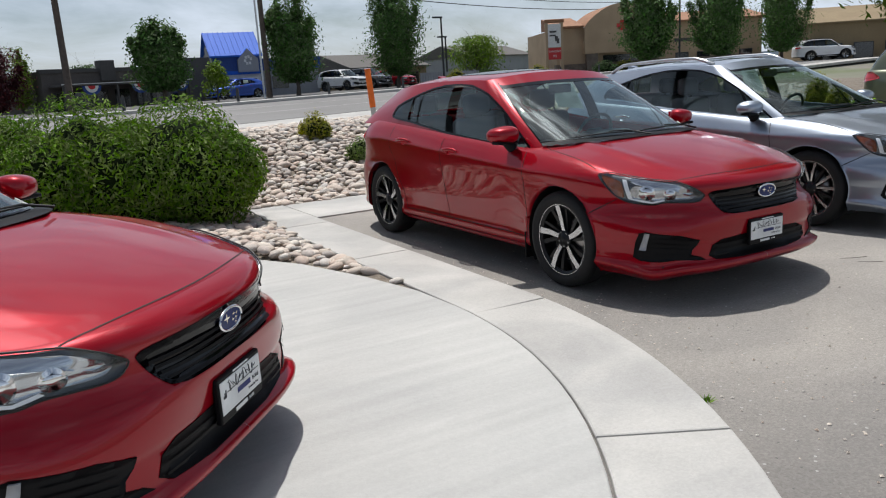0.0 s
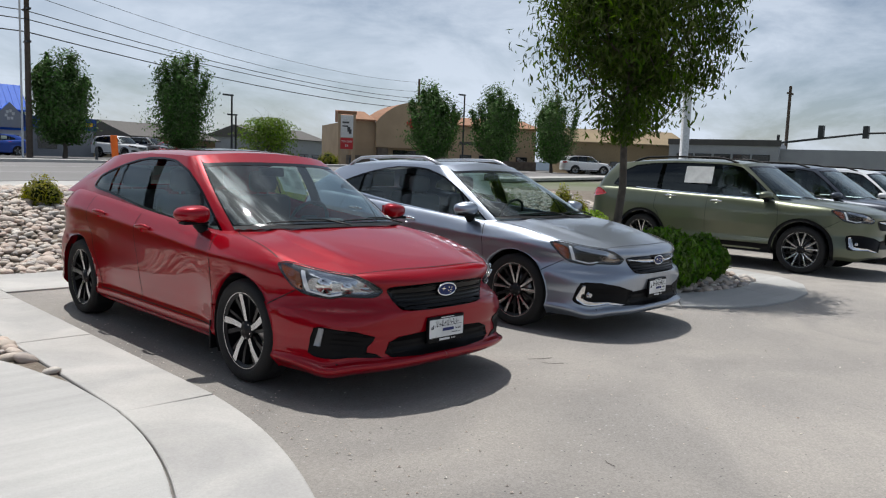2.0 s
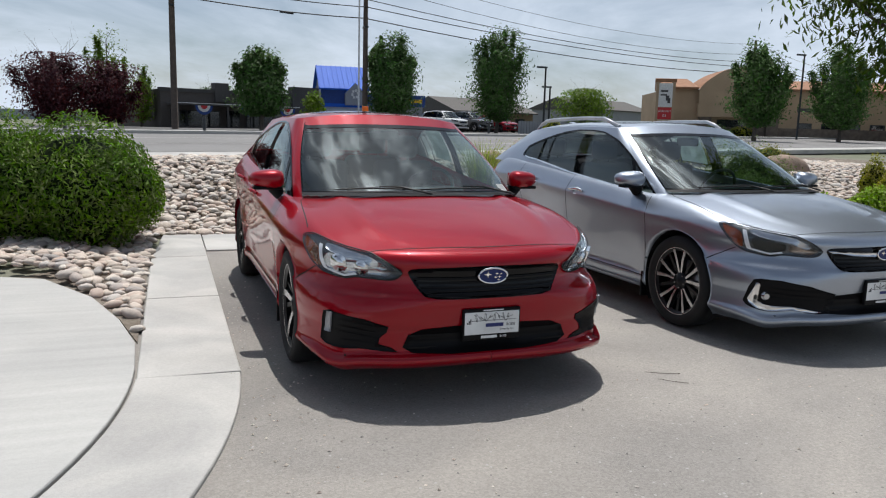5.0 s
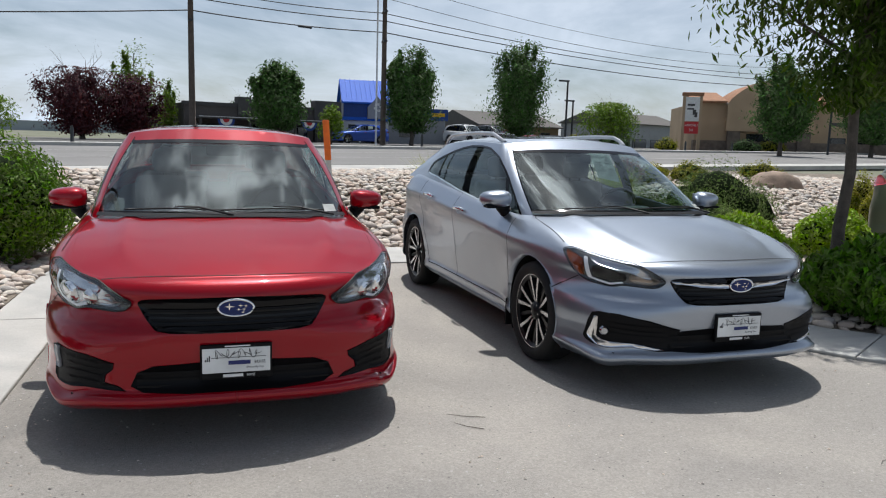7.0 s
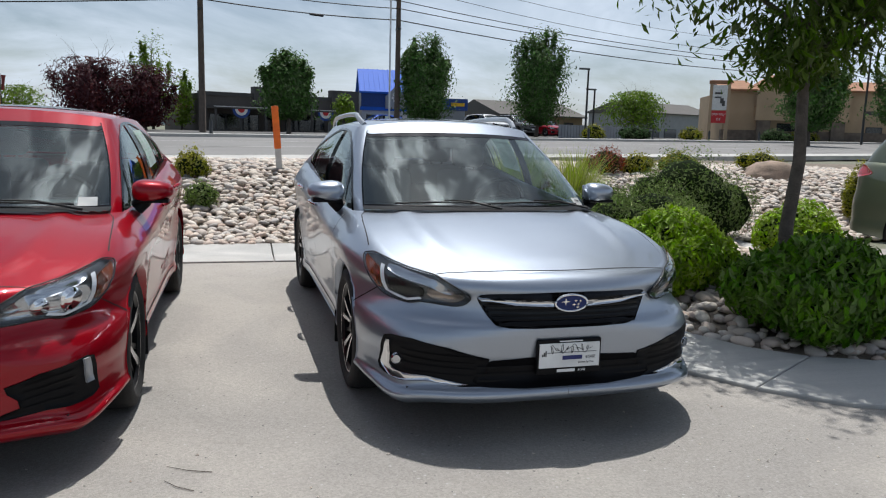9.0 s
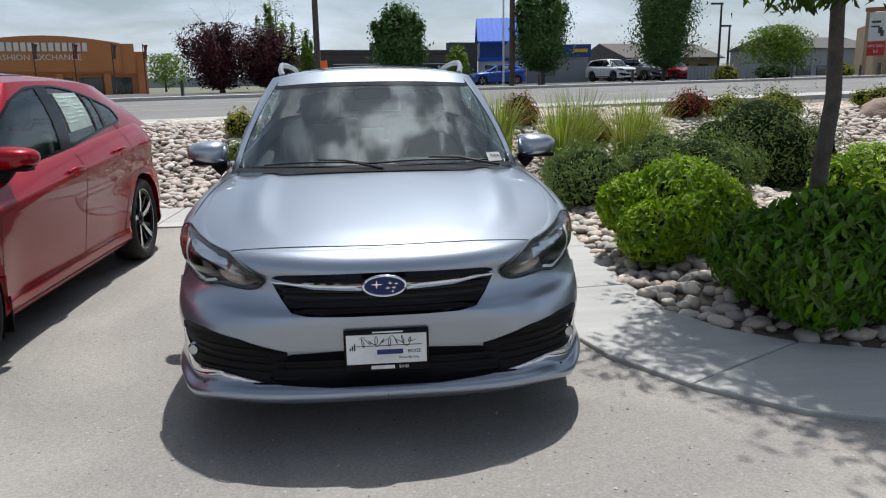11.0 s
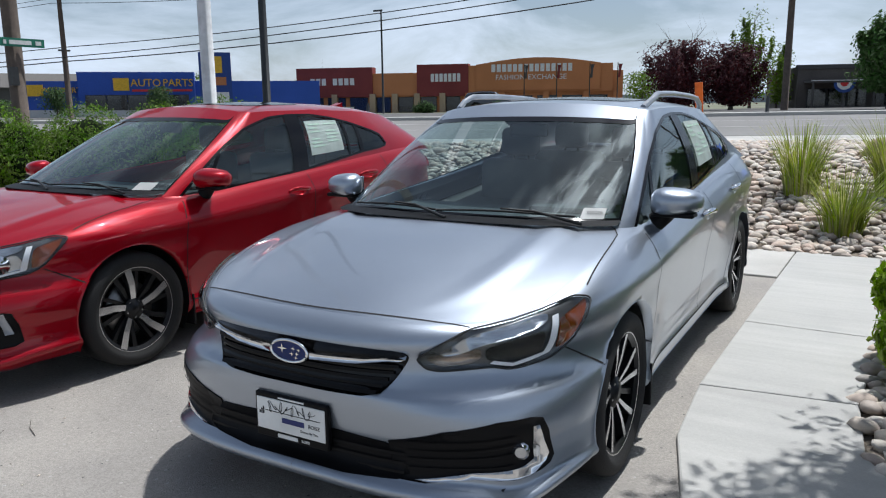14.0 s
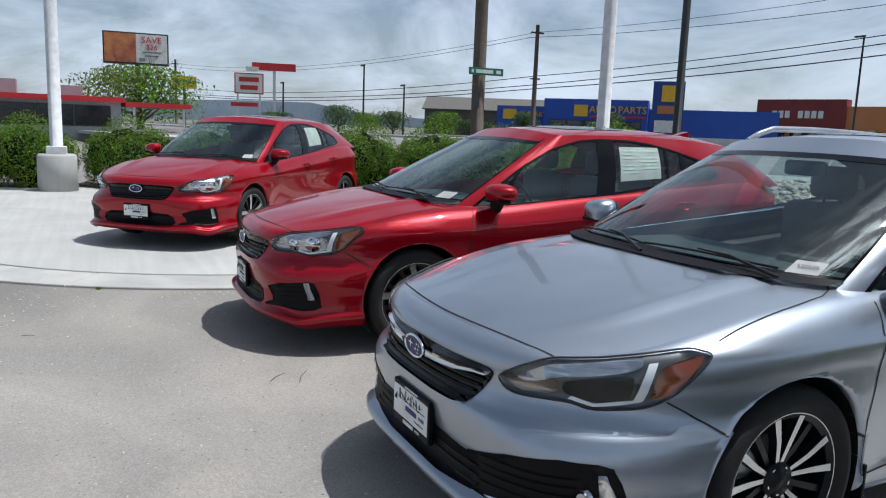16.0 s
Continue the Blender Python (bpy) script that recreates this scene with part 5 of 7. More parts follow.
    for k in range(7):
        v = 0.33 + 0.065 * k
        for u0, u1 in ((0.065, 0.13), (0.15, 0.22)):
            if (k * 3 + int(u0 * 100)) % 5:
                grid_mesh(bm, g2, [1.30 + u0, 1.30 + u1 - 0.01 * (k % 3)], [v, v + 0.03])
    part("sheet_print", bm, PAPER_GREEN, sheet)
    # wheels and inner arches
    for s in (1, -1):
        for ya in (0.0, P["rear_axle"]):
            wheel_part(P, "five" if trim == "sport" else "v", car, (s * P["tyre_x"], ya, R), 0 if s > 0 else 180)
            bm = bmesh.new()
            sec = [(ya + A * 1.0 * math.cos(a), hub_z + A * 1.0 * math.sin(a)) for a in spaced(math.radians(-32), math.radians(212), 20)]
            rows = [[bm.verts.new((s * x, y, z)) for y, z in sec] for x in (P["w"] - 0.05, 0.50)]
            for k in range(len(sec) - 1):
                bm.faces.new((rows[0][k], rows[0][k + 1], rows[1][k + 1], rows[1][k]))
            bm.faces.new(rows[1])
            part("wheel_housing", bm, TRIM, car)
    bm = bmesh.new()
    box(bm, -0.70, 0.70, P["yf"] + 0.15, P["yr"] - 0.2, P["zb"](1.0) + 0.02, P["zb"](1.0) + 0.06)
    part("underbody", bm, TRIM, car, "black underbody")
    if trim != "sport":
        for s in (1, -1):
            bm = bmesh.new()
            y0, y1 = P["gt"]["yf"] + 0.14, P["gt"]["yr"] - 0.46
            pts = []
            for k in spaced(0, 1, 14):
                y = y0 + (y1 - y0) * k
                lift = 0.060 * min(1, math.sin(math.pi * k) * 2.6)
                pts.append(Vector((s * (P["gt"]["w"] - 0.035 - 0.02 * (1 if k in (0, 1) else 0)), y, roof_shell.drop("top", s * (P["gt"]["w"] - 0.045), y, 0).z + lift)))
            tube(bm, pts, [0.017] * len(pts), 8)
            part("roof_rail", bm, SATIN if not suv else BLACK, car, "satin silver roof rail" if not suv else "black roof rail")
    return car


# ---- ground, lot and road ----
ROAD_DIR = Vector((math.cos(radians(19)), math.sin(radians(19)), 0))
ROAD_SIDE = Vector((-ROAD_DIR.y, ROAD_DIR.x, 0))
ROAD_AT = Vector((0, 16.6, 0))


def road_pos(x, y):
    """How far along and across the road a place lies."""
    d = Vector((x, y, 0)) - ROAD_AT
    return d.dot(ROAD_DIR), d.dot(ROAD_SIDE)


def road_z(x, y):
    a, c = road_pos(x, y)
    return 0.68 + 0.016 * min(max(c, 0), 12) + 0.009 * min(max(a, 0), 60) + 0.0025 * min(max(a, -60), 0)


def land_z(x, y):
    """Height of the land: the lot, the planted bank behind it, and the land across the road."""
    a, c = road_pos(x, y)
    if c > -1.6:
        return road_z(x, y) - 0.03
    rise = smoothstep(9.0, 13.6, y) * 0.74
    rise *= 1 - 0.35 * smoothstep(-3.2, -1.6, c) if rise > 0.5 else 1
    isle = 0.16 * smoothstep(8.5, 9.4, x) * (1 - smoothstep(10.6, 11.6, x)) * smoothstep(3.9, 4.9, y)
    left = 0.10 * smoothstep(2.4, 1.6, x) * smoothstep(5.0, 7.0, y) if x < 2.4 else 0
    far = smoothstep(-4.5, -1.6, c)
    return max(rise, isle, left) * (1 - far) + (road_z(x, y) - 0.03) * far if y > 9 else max(rise, isle, left) + 0.004


def uneven(lo, hi, near_lo, near_hi, step, n):
    a = [lo + (near_lo - lo) * (1 - (1 - k / n) ** 2.2) for k in range(n)]
    b = spaced(near_lo, near_hi, int((near_hi - near_lo) / step))
    return a + b + [near_hi + (hi - near_hi) * (k / n) ** 2.2 for k in range(1, n + 1)]


bm = bmesh.new()
grid_mesh(bm, lambda x, y: Vector((x, y, land_z(x, y) - 0.06)), uneven(-900, 900, -30, 60, 1.0, 14), uneven(-600, 1400, -12, 40, 1.0, 14))
ground = tagged(part("ground", bm, GROUND), "dry open ground with patches of grass", "ground", kind="structure")

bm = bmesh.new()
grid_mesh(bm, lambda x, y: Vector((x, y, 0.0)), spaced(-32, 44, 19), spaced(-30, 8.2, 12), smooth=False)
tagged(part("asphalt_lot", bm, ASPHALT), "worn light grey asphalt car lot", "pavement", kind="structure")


def road_strip(name, c0, c1, dz, mat, label, thick=0.0):
    bm = bmesh.new()

    def at(a, c):
        p = ROAD_AT + ROAD_DIR * a + ROAD_SIDE * c
        return Vector((p.x, p.y, road_z(p.x, p.y) + dz))

    grid_mesh(bm, at, spaced(-160, 260, 84), [c0, (c0 + c1) / 2, c1], smooth=False)
    if thick:
        for c in (c0, c1):
            grid_mesh(bm, lambda a, k: at(a, c) - Vector((0, 0, thick * k)), spaced(-160, 260, 84), [0, 1], smooth=False)
    return tagged(part(name, bm, mat), label, "road", kind="structure")


road_strip("road", 0.0, 12.0, 0.0, ROAD, "wide grey asphalt road")
road_strip("road_shoulder", -0.9, 0.0, 0.004, DARK_ASPHALT, "dark strip along the near edge of the road")
road_strip("sidewalk", -2.9, -0.9, 0.03, KERB_CONCRETE, "pale concrete sidewalk beside the road", 0.15)
road_strip("sidewalk_far", 12.0, 14.0, 0.12, CONCRETE, "pale concrete sidewalk across the road", 0.15)
road_strip("far_parking", 14.2, 40.0, 0.03, DARK_ASPHALT, "dark asphalt parking area across the road")
for c in (4.0, 8.0):
    road_strip("lane_line", c - 0.06, c + 0.06, 0.006, CONCRETE, "faded pale lane line")

# concrete pad under the first car, with its kerb band
PC, PR, PI = Vector((-1.40, 3.9)), 4.36, 3.83


def arc(r, a0, a1, n):
    return [(PC.x + r * math.cos(radians(a0 + (a1 - a0) * k / n)), PC.y + r * math.sin(radians(a0 + (a1 - a0) * k / n))) for k in range(n + 1)]


def slab(name, outline, z, mat, label, category="pavement", low=-0.1, bevel=0.01):
    bm = bmesh.new()
    prism(bm, outline, low, z)
    top = [e for e in bm.edges if all(v.co.z > z - 0.001 for v in e.verts) and len(e.link_faces) == 2 and any(abs(f.normal.z) < 0.5 for f in e.link_faces)]
    bmesh.ops.bevel(bm, geom=top, offset=bevel, segments=2, profile=0.5, affect="EDGES")
    return tagged(part(name, bm, mat), label, category, kind="structure")


pad_edge = arc(PI - 0.012, 0, -90, 30)
slab("concrete_pad", pad_edge + [(-7.0, PC.y - PI + 0.012), (-7.0, 2.6), (-5.4, 5.4), (-3.2, 6.9), (0.2, 7.2), (1.62, 6.55), (2.05, 5.75), (2.28, 5.0), (2.40, 4.4)], 0.030, CONCRETE, "pale broom-finished concrete pad")
seams = [-2.6, -28.7, -55.0, -81.0, -90.0]
for a, b in zip(seams, seams[1:]):
    g = 0.055
    slab("kerb_band", arc(PI, a - g, b + g, 12) + arc(PR, b + g, a - g, 12), 0.022, KERB_CONCRETE, "curved grey concrete kerb band", "kerb")
slab("kerb_band", [(-7.0, PC.y - PR), (PC.x - 0.006, PC.y - PR), (PC.x - 0.006, PC.y - PI), (-7.0, PC.y - PI)], 0.022, KERB_CONCRETE, "grey concrete kerb band", "kerb")
xo = PC.x + PR
for y0, y1 in ((3.712, 5.62), (5.632, 7.5), (7.512, 9.1)):
    slab("kerb_band", [(PC.x + PI, y0), (xo, y0), (xo, y1), (PC.x + PI + (0.1 if y1 > 9 else 0), y1)], 0.022, KERB_CONCRETE, "straight grey concrete kerb band", "kerb")
for x0, x1 in ((xo + 0.01, 4.55), (4.562, 5.72), (5.732, 6.75), (6.762, 7.72)):
    slab("gutter_apron", [(x0, 7.90), (x1, 7.90), (x1, 9.1), (x0, 9.1)], 0.018, KERB_CONCRETE, "grey concrete gutter apron", "kerb")
# island kerb between the parking rows
isle_out = [(7.73, 9.1), (7.73, 6.4), (7.735, 5.1), (7.79, 4.45), (7.94, 3.92), (8.2, 3.52), (8.55, 3.2), (9.1, 3.0), (9.75, 2.95), (10.5, 3.05), (11.2, 3.35), (11.7, 3.85), (11.95, 4.6), (11.97, 6.2), (11.97, 9.1)]
isle_in = [(8.52, 9.1), (8.49, 6.4), (8.45, 5.2), (8.50, 4.62), (8.68, 4.24), (8.95, 3.99), (9.3, 3.85), (9.7, 3.78), (10.1, 3.75), (10.55, 3.8), (10.95, 3.98), (11.2, 4.3), (11.32, 4.8), (11.33, 6.3), (11.33, 9.1)]


def rounded(pts, n=3):
    out = [pts[0]]
    for p, q, r in zip(pts, pts[1:], pts[2:]):
        a, b = Vector(p).lerp(q, 0.5), Vector(q).lerp(r, 0.5)
        out += [tuple(a.lerp(q, k / n).lerp(Vector(q).lerp(b, k / n), k / n)) for k in range(n)]
    return out + [pts[-1]]


for k0, k1 in ((0, 1), (1, 2), (2, 5), (5, 8), (8, 11), (11, 13), (13, 14)):
    a, b = isle_out[k0:k1 + 1], isle_in[k0:k1 + 1]
    fine_a = [isle_out[k0]] + [tuple(Vector(isle_out[k]).lerp(isle_out[k + 1], j / 4)) for k in range(k0, k1) for j in range(1, 5)]
    fine_b = [isle_in[k0]] + [tuple(Vector(isle_in[k]).lerp(isle_in[k + 1], j / 4)) for k in range(k0, k1) for j in range(1, 5)]

    def trimmed(pts, g=0.004):
        p = [Vector(q) for q in pts]
        p[0] = p[0] + (p[1] - p[0]).normalized() * g
        p[-1] = p[-1] + (p[-2] - p[-1]).normalized() * g
        return [tuple(q) for q in p]

    slab("island_kerb", trimmed(fine_a) + trimmed(fine_b)[::-1], 0.024, CONCRETE, "pale concrete island kerb band", "kerb")

# planted bed of soil
bm = bmesh.new()
grid_mesh(bm, lambda x, y: Vector((x, y, land_z(x, y) - 0.012)), spaced(-9, 24, 66), spaced(9.08, 20, 24))
part_bed = tagged(part("planting_bed", bm, SOIL), "gravelly soil of the planted bank", "planting bed", kind="structure")
bm = bmesh.new()
grid_mesh(bm, lambda x, y: Vector((x, y, land_z(x, y) - 0.004)), spaced(8.44, 11.36, 14), spaced(3.74, 9.12, 24))
tagged(part("island_bed", bm, SOIL), "gravelly soil in the planted island", "planting bed", kind="structure")
bm = bmesh.new()
prism(bm, [(-9, 9.1), (-9, 2.0), (-5.45, 5.45), (-3.2, 6.92), (0.2, 7.22), (1.62, 6.58), (2.05, 5.78), (2.28, 5.05), (2.41, 4.45), (2.42, 9.1)], -0.05, 0.012)
tagged(part("hedge_bed", bm, SOIL), "gravelly soil under the hedge", "planting bed", kind="structure")

# ---- cars ----
E_RED = "glossy red hatchback with five-spoke alloy wheels"
red_car = build_car(HATCH, RED, E_RED + " beside a curved kerb", "car", "sport")
red_car.matrix_basis = pose(4.09, 3.90, 0, 0, 0, 0.6)
pad_car = copy_thing(red_car, pose(0.0, 3.06, 0.03, 0, 0, 49.5))
tagged(pad_car, E_RED + " on the concrete pad")
silver_car = build_car(HATCH, SILVER, "silver hatchback with roof rails and chrome trim beside the island", "car", "chrome")
silver_car.matrix_basis = pose(6.83, 4.02, 0, 0, 0, 1.6)
du = (upper_body(HATCH, 0.54, 0.065) - upper_body(HATCH, 0.44, 0.065)).normalized()
dv = (upper_body(HATCH, 0.49, 0.10) - upper_body(HATCH, 0.49, 0.03)).normalized()
dn = du.cross(dv).normalized()
dv = dn.cross(du)
c0 = upper_body(HATCH, 0.49, 0.065) + dn * 0.0075
turn = Matrix((du, -dn, dv)).transposed().to_4x4()
write("tag_number", "S20530", 0.024, INK, silver_car, Matrix.Translation(c0) @ turn, 0.0003)
green_suv = build_car(SUV, GREEN, "sage green sport utility car with black cladding, parked past the island", "car", "suv")
green_suv.matrix_basis = pose(13.37, 3.9, 0, 0, 0, 0)
for k, (coat, lab) in enumerate(((NAVY, "dark blue-grey sport utility car in the far row"), (WHITE_PAINT, "white sport utility car in the far row"), (CHARCOAL, "charcoal sport utility car in the far row"))):
    other = copy_thing(green_suv, pose(16.2 + 2.8 * k, 3.8, 0))
    tagged(other, lab)
    for o in other.children:
        if o.data and GREEN.name in [m.name for m in o.data.materials]:
            o.data = o.data.copy()
            o.data.materials[0] = coat
bm = bmesh.new()
box(bm, -0.003, 0.003, -0.24, 0.24, -0.14, 0.14)
sheet = tagged(part("paper_sign", bm, PAPER), "white paper sign taped inside the car's rear window", "sign")
sheet.matrix_basis = pose(12.60, 5.62, 1.42, 0, 14, 0)


# ---- plants ----
def bush(name, x, y, rx, ry, h, n, size, mat, seed, label, category="shrub", narrow=0.45, lumps=9, droop=0.3, group="", rough=0.22):
    """A rounded shrub: a near-black heart painted as inner shade, and leaves over lumpy mounds."""
    rng = np.random.default_rng(seed)
    z0 = land_z(x, y)
    ob = thing(name, label, category, pose(x, y, z0 - 0.02), group)
    heads = [(0, 0, h * 0.50, 0.72)]
    for k in range(lumps):
        a, q = 2 * math.pi * k / lumps + rng.uniform(-0.4, 0.4), rng.uniform(0.35, 0.62)
        heads.append((rx * q * math.cos(a), ry * q * math.sin(a), h * rng.uniform(0.30, 0.60), rng.uniform(0.36, 0.46)))
    at, out = [], []
    for hx, hy, hz, s in heads:
        m = int(n / len(heads) * (2.2 if s > 0.6 else 1))
        d = rng.normal(0, 1, (m, 3))
        d[:, 2] = np.where(d[:, 2] < 0, d[:, 2] * 0.75, d[:, 2])
        d /= np.linalg.norm(d, axis=1)[:, None]
        r = 1 + rng.normal(0, rough * 0.35, m) - np.abs(rng.normal(0, rough, m))
        p = np.stack([hx + d[:, 0] * rx * s * r, hy + d[:, 1] * ry * s * r, hz + d[:, 2] * h * s * r], 1)
        ok = p[:, 2] > 0.01
        at.append(p[ok])
        out.append(d[ok])
    crown = new("foliage", leaf_mesh("foliage", np.concatenate(at), np.concatenate(out), size, mat, rng, narrow, droop))
    crown.parent = ob
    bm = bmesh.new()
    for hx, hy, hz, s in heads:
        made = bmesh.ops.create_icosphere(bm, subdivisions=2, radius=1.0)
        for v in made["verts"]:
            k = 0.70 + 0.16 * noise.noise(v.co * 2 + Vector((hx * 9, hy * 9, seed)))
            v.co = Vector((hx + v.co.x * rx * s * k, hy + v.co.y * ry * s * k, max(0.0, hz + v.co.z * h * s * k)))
    part("heart", bm, INNER_SHADE, ob, "near-black lumps painted as the shade among the leaves", True)
    return ob


def tuft(name, x, y, r, h, n, mat, seed, label, category="grass clump", group="ornamental grasses on the bank"):
    """A clump of tall arching grass blades."""
    rng = np.random.default_rng(seed)
    z0 = land_z(x, y)
    verts, faces = [], []
    for k in range(n):
        a, q = rng.uniform(0, 2 * math.pi), r * 0.35 * math.sqrt(rng.random())
        lean, hh, w = rng.uniform(0.1, 1.0) * r, h * rng.uniform(0.6, 1.1), rng.uniform(0.005, 0.0115)
        bx, by = q * math.cos(a), q * math.sin(a)
        b = len(verts)
        for t in (0, 0.4, 0.75, 1.0):
            px, py, pz = bx + math.cos(a) * lean * t * t, by + math.sin(a) * lean * t * t, hh * (t - 0.12 * t * t * lean / r)
            ww = w * (1 - t * 0.9)
            sx, sy = -math.sin(a + 0.5) * ww, math.cos(a + 0.5) * ww
            verts += [(px - sx, py - sy, pz), (px + sx, py + sy, pz)]
        faces += [(b + 2 * j, b + 2 * j + 1, b + 2 * j + 3, b + 2 * j + 2) for j in range(3)]
    ob = new(name, from_arrays(name, np.array(verts), np.array(faces), mat))
    ob.matrix_basis = pose(x, y, z0 - 0.02)
    return tagged(ob, label, category, group)


def limb(bm, p, d, length, r, rng, depth, tips, sway=0.25):
    pts, radii = [Vector(p)], [r]
    d = Vector(d).normalized()
    for k in range(5):
        d = (d + Vector(rng.normal(0, sway * 0.4, 3)) + Vector((0, 0, 0.05))).normalized()
        pts.append(pts[-1] + d * length / 5)
        radii.append(r * (1 - 0.16 * (k + 1)))
        if depth and k >= 1:
            a = rng.uniform(0, 2 * math.pi)
            nd = (d * 0.75 + Vector((math.cos(a), math.sin(a), rng.uniform(-0.05, 0.5))) * 0.75).normalized()
            limb(bm, pts[-1], nd, length * rng.uniform(0.45, 0.62), radii[-1] * 0.6, rng, depth - 1, tips, sway)
    tips += pts[2:]
    tube(bm, pts, radii, 7 if r > 0.03 else 5, caps=False)


def tree(name, x, y, height, trunk_h, radius, trunk_r, n, size, mat, seed, label, z=None, group="", spread=1.0, lean=(0, 0), cone=0.0, depth=2, narrow=0.45, cluster=0.28, droop=0.4, z_low=None, fill=0, clumps=80, leaders=0):
    """A tree: tapered trunk, forking limbs, and leaves in clusters about the limbs."""
    rng = np.random.default_rng(seed)
    z = land_z(x, y) if z is None else z
    ob = thing(name, label, "tree", pose(x, y, z - 0.03), group)
    bm = bmesh.new()
    top = height * 0.82
    trunk = [Vector((lean[0] * t * t, lean[1] * t * t, top * t)) + Vector((*(rng.normal(0, 0.02 * height * 0.2, 2) if 0.05 < t < 1 else (0, 0)), 0)) for t in spaced(0, 1, 8)]
    tube(bm, trunk, [trunk_r * (1.25 if k == 0 else 1 - 0.09 * k) for k in range(9)], 10, caps=False)
    tips = []
    k = 0
    zz = trunk_h
    while zz < top:
        f = (zz - trunk_h) / max(0.1, top - trunk_h)
        a = k * 2.4 + rng.uniform(-0.3, 0.3)
        reach = radius * (1 - cone * f) * (0.75 + 0.25 * math.sin(math.pi * min(1, f + 0.25)))
        p = trunk[min(7, int(zz / top * 8))].lerp(trunk[min(8, int(zz / top * 8) + 1)], zz / top * 8 % 1)
        limb(bm, p, (math.cos(a), math.sin(a), 0.45 + 0.6 * f), reach * 0.85, trunk_r * (0.5 - 0.3 * f), rng, depth - 1, tips)
        zz += (top - trunk_h) / 13
        k += 1
    part("trunk", bm, BARK, ob, "grey-brown bark trunk and limbs", True)
    tips = np.array([tuple(t) for t in tips])
    pick = tips[rng.integers(0, len(tips), n)]
    off = rng.normal(0, radius * cluster, (n, 3)) * np.array([1, 1, 0.75])
    at = pick + off
    if fill and not leaders:
        c = rng.normal(0, 1, (clumps, 3))
        c = c / np.linalg.norm(c, axis=1)[:, None] * rng.uniform(0.45, 0.97, clumps)[:, None]
        mid = (height + (trunk_h if z_low is None else z_low)) / 2
        c = c * np.array([radius, radius, height - mid]) + np.array([lean[0] * 0.5, lean[1] * 0.5, mid])
        more = c[rng.integers(0, clumps, fill)] + rng.normal(0, radius * 0.15, (fill, 3)) * np.array([1, 1, 0.7])
        at = np.concatenate([at, more])
    if leaders:
        k = rng.integers(0, leaders, fill)
        la, lq, lz = rng.uniform(0, 2 * math.pi, leaders), radius * np.sqrt(rng.uniform(0, 0.72, leaders)), rng.uniform(0.80, 1.0, leaders)
        lz = height * (1.0 - 0.30 * (lq / radius) ** 1.5) * lz
        t = rng.uniform(0.03, 1.0, fill) ** 0.9
        w = radius * (0.42 - 0.33 * t) * (0.75 + 0.35 * np.sin(17 * t + 5 * k))
        more = np.stack([np.cos(la[k]) * lq[k] * t ** 0.6, np.sin(la[k]) * lq[k] * t ** 0.6, trunk_h * 0.6 + (lz[k] - trunk_h * 0.6) * t], 1) + rng.normal(0, 0.62, (fill, 3)) * w[:, None]
        at = np.concatenate([at[:n // 3], more])
    rad = np.hypot(at[:, 0] - lean[0] * 0.5, at[:, 1] - lean[1] * 0.5)
    f = np.clip((at[:, 2] - trunk_h) / (height - trunk_h), 0, 1)
    lim = radius * (1 - cone * f) * np.sqrt(np.clip(1 - np.clip((f - 0.55) / 0.47, 0, 1) ** 2, 0, 1)) * (1 + 0.16 * np.sin(5 * np.arctan2(at[:, 1], at[:, 0]) + at[:, 2] * 3))
    lim *= 1.12
    low = (trunk_h * 0.75 if z_low is None else z_low) + 0.10 * (height - trunk_h) * (1 + np.sin(2.3 * np.arctan2(at[:, 1], at[:, 0]) + seed)) * np.clip(rad / radius, 0, 1)
    keep = (rad < lim) & (at[:, 2] > low) & (at[:, 2] > (trunk_h * 0.75 if z_low is None else z_low)) & (at[:, 2] < height)
    at = at[keep]
    out = at - np.array([0, 0, (trunk_h + height) / 2])
    out /= np.linalg.norm(out, axis=1)[:, None] + 1e-6
    out[:, 2] += 0.4
    crown = new("crown", leaf_mesh("crown", at, out, size, mat, rng, narrow, droop))
    crown.parent = ob
    crown["label"] = "leafy crown"
    return ob


# planted island beside the silver car
bush("shrub", 9.38, 4.42, 0.72, 0.64, 0.54, 17000, 0.085, LEAF_DARK, 3, "dense dark green rounded shrub on river rock", rough=0.14, droop=0.9, lumps=7)
bush("shrub", 9.02, 5.80, 0.65, 0.58, 0.58, 19000, 0.062, LEAF_LIME, 4, "bright lime green rounded shrub on river rock", rough=0.10, droop=0.6, lumps=7)
bush("shrub", 10.32, 4.38, 0.42, 0.42, 0.47, 6000, 0.09, LEAF_DARK, 31, "dark green rounded shrub at the tip of the island", rough=0.12, droop=0.9, lumps=6)
bush("shrub", 11.0, 6.6, 0.50, 0.50, 0.58, 9000, 0.060, LEAF_LIME, 5, "lime green low shrub behind the young tree", rough=0.12, lumps=6)
bush("shrub", 8.98, 8.3, 0.66, 0.72, 0.56, 16000, 0.05, LEAF_GREY, 6, "feathery green low juniper beside the kerb", narrow=0.3, rough=0.28, droop=-0.3)
bush("shrub", 10.0, 7.9, 0.80, 0.72, 0.60, 17000, 0.05, LEAF_GREY, 7, "soft feathery green low shrub in the island", narrow=0.3, rough=0.28, droop=-0.3)
bush("shrub", 11.3, 9.2, 1.0, 0.85, 1.08, 16000, 0.05, LEAF_GREY, 8, "wide grey-green shrub on the bank", narrow=0.3, rough=0.26)
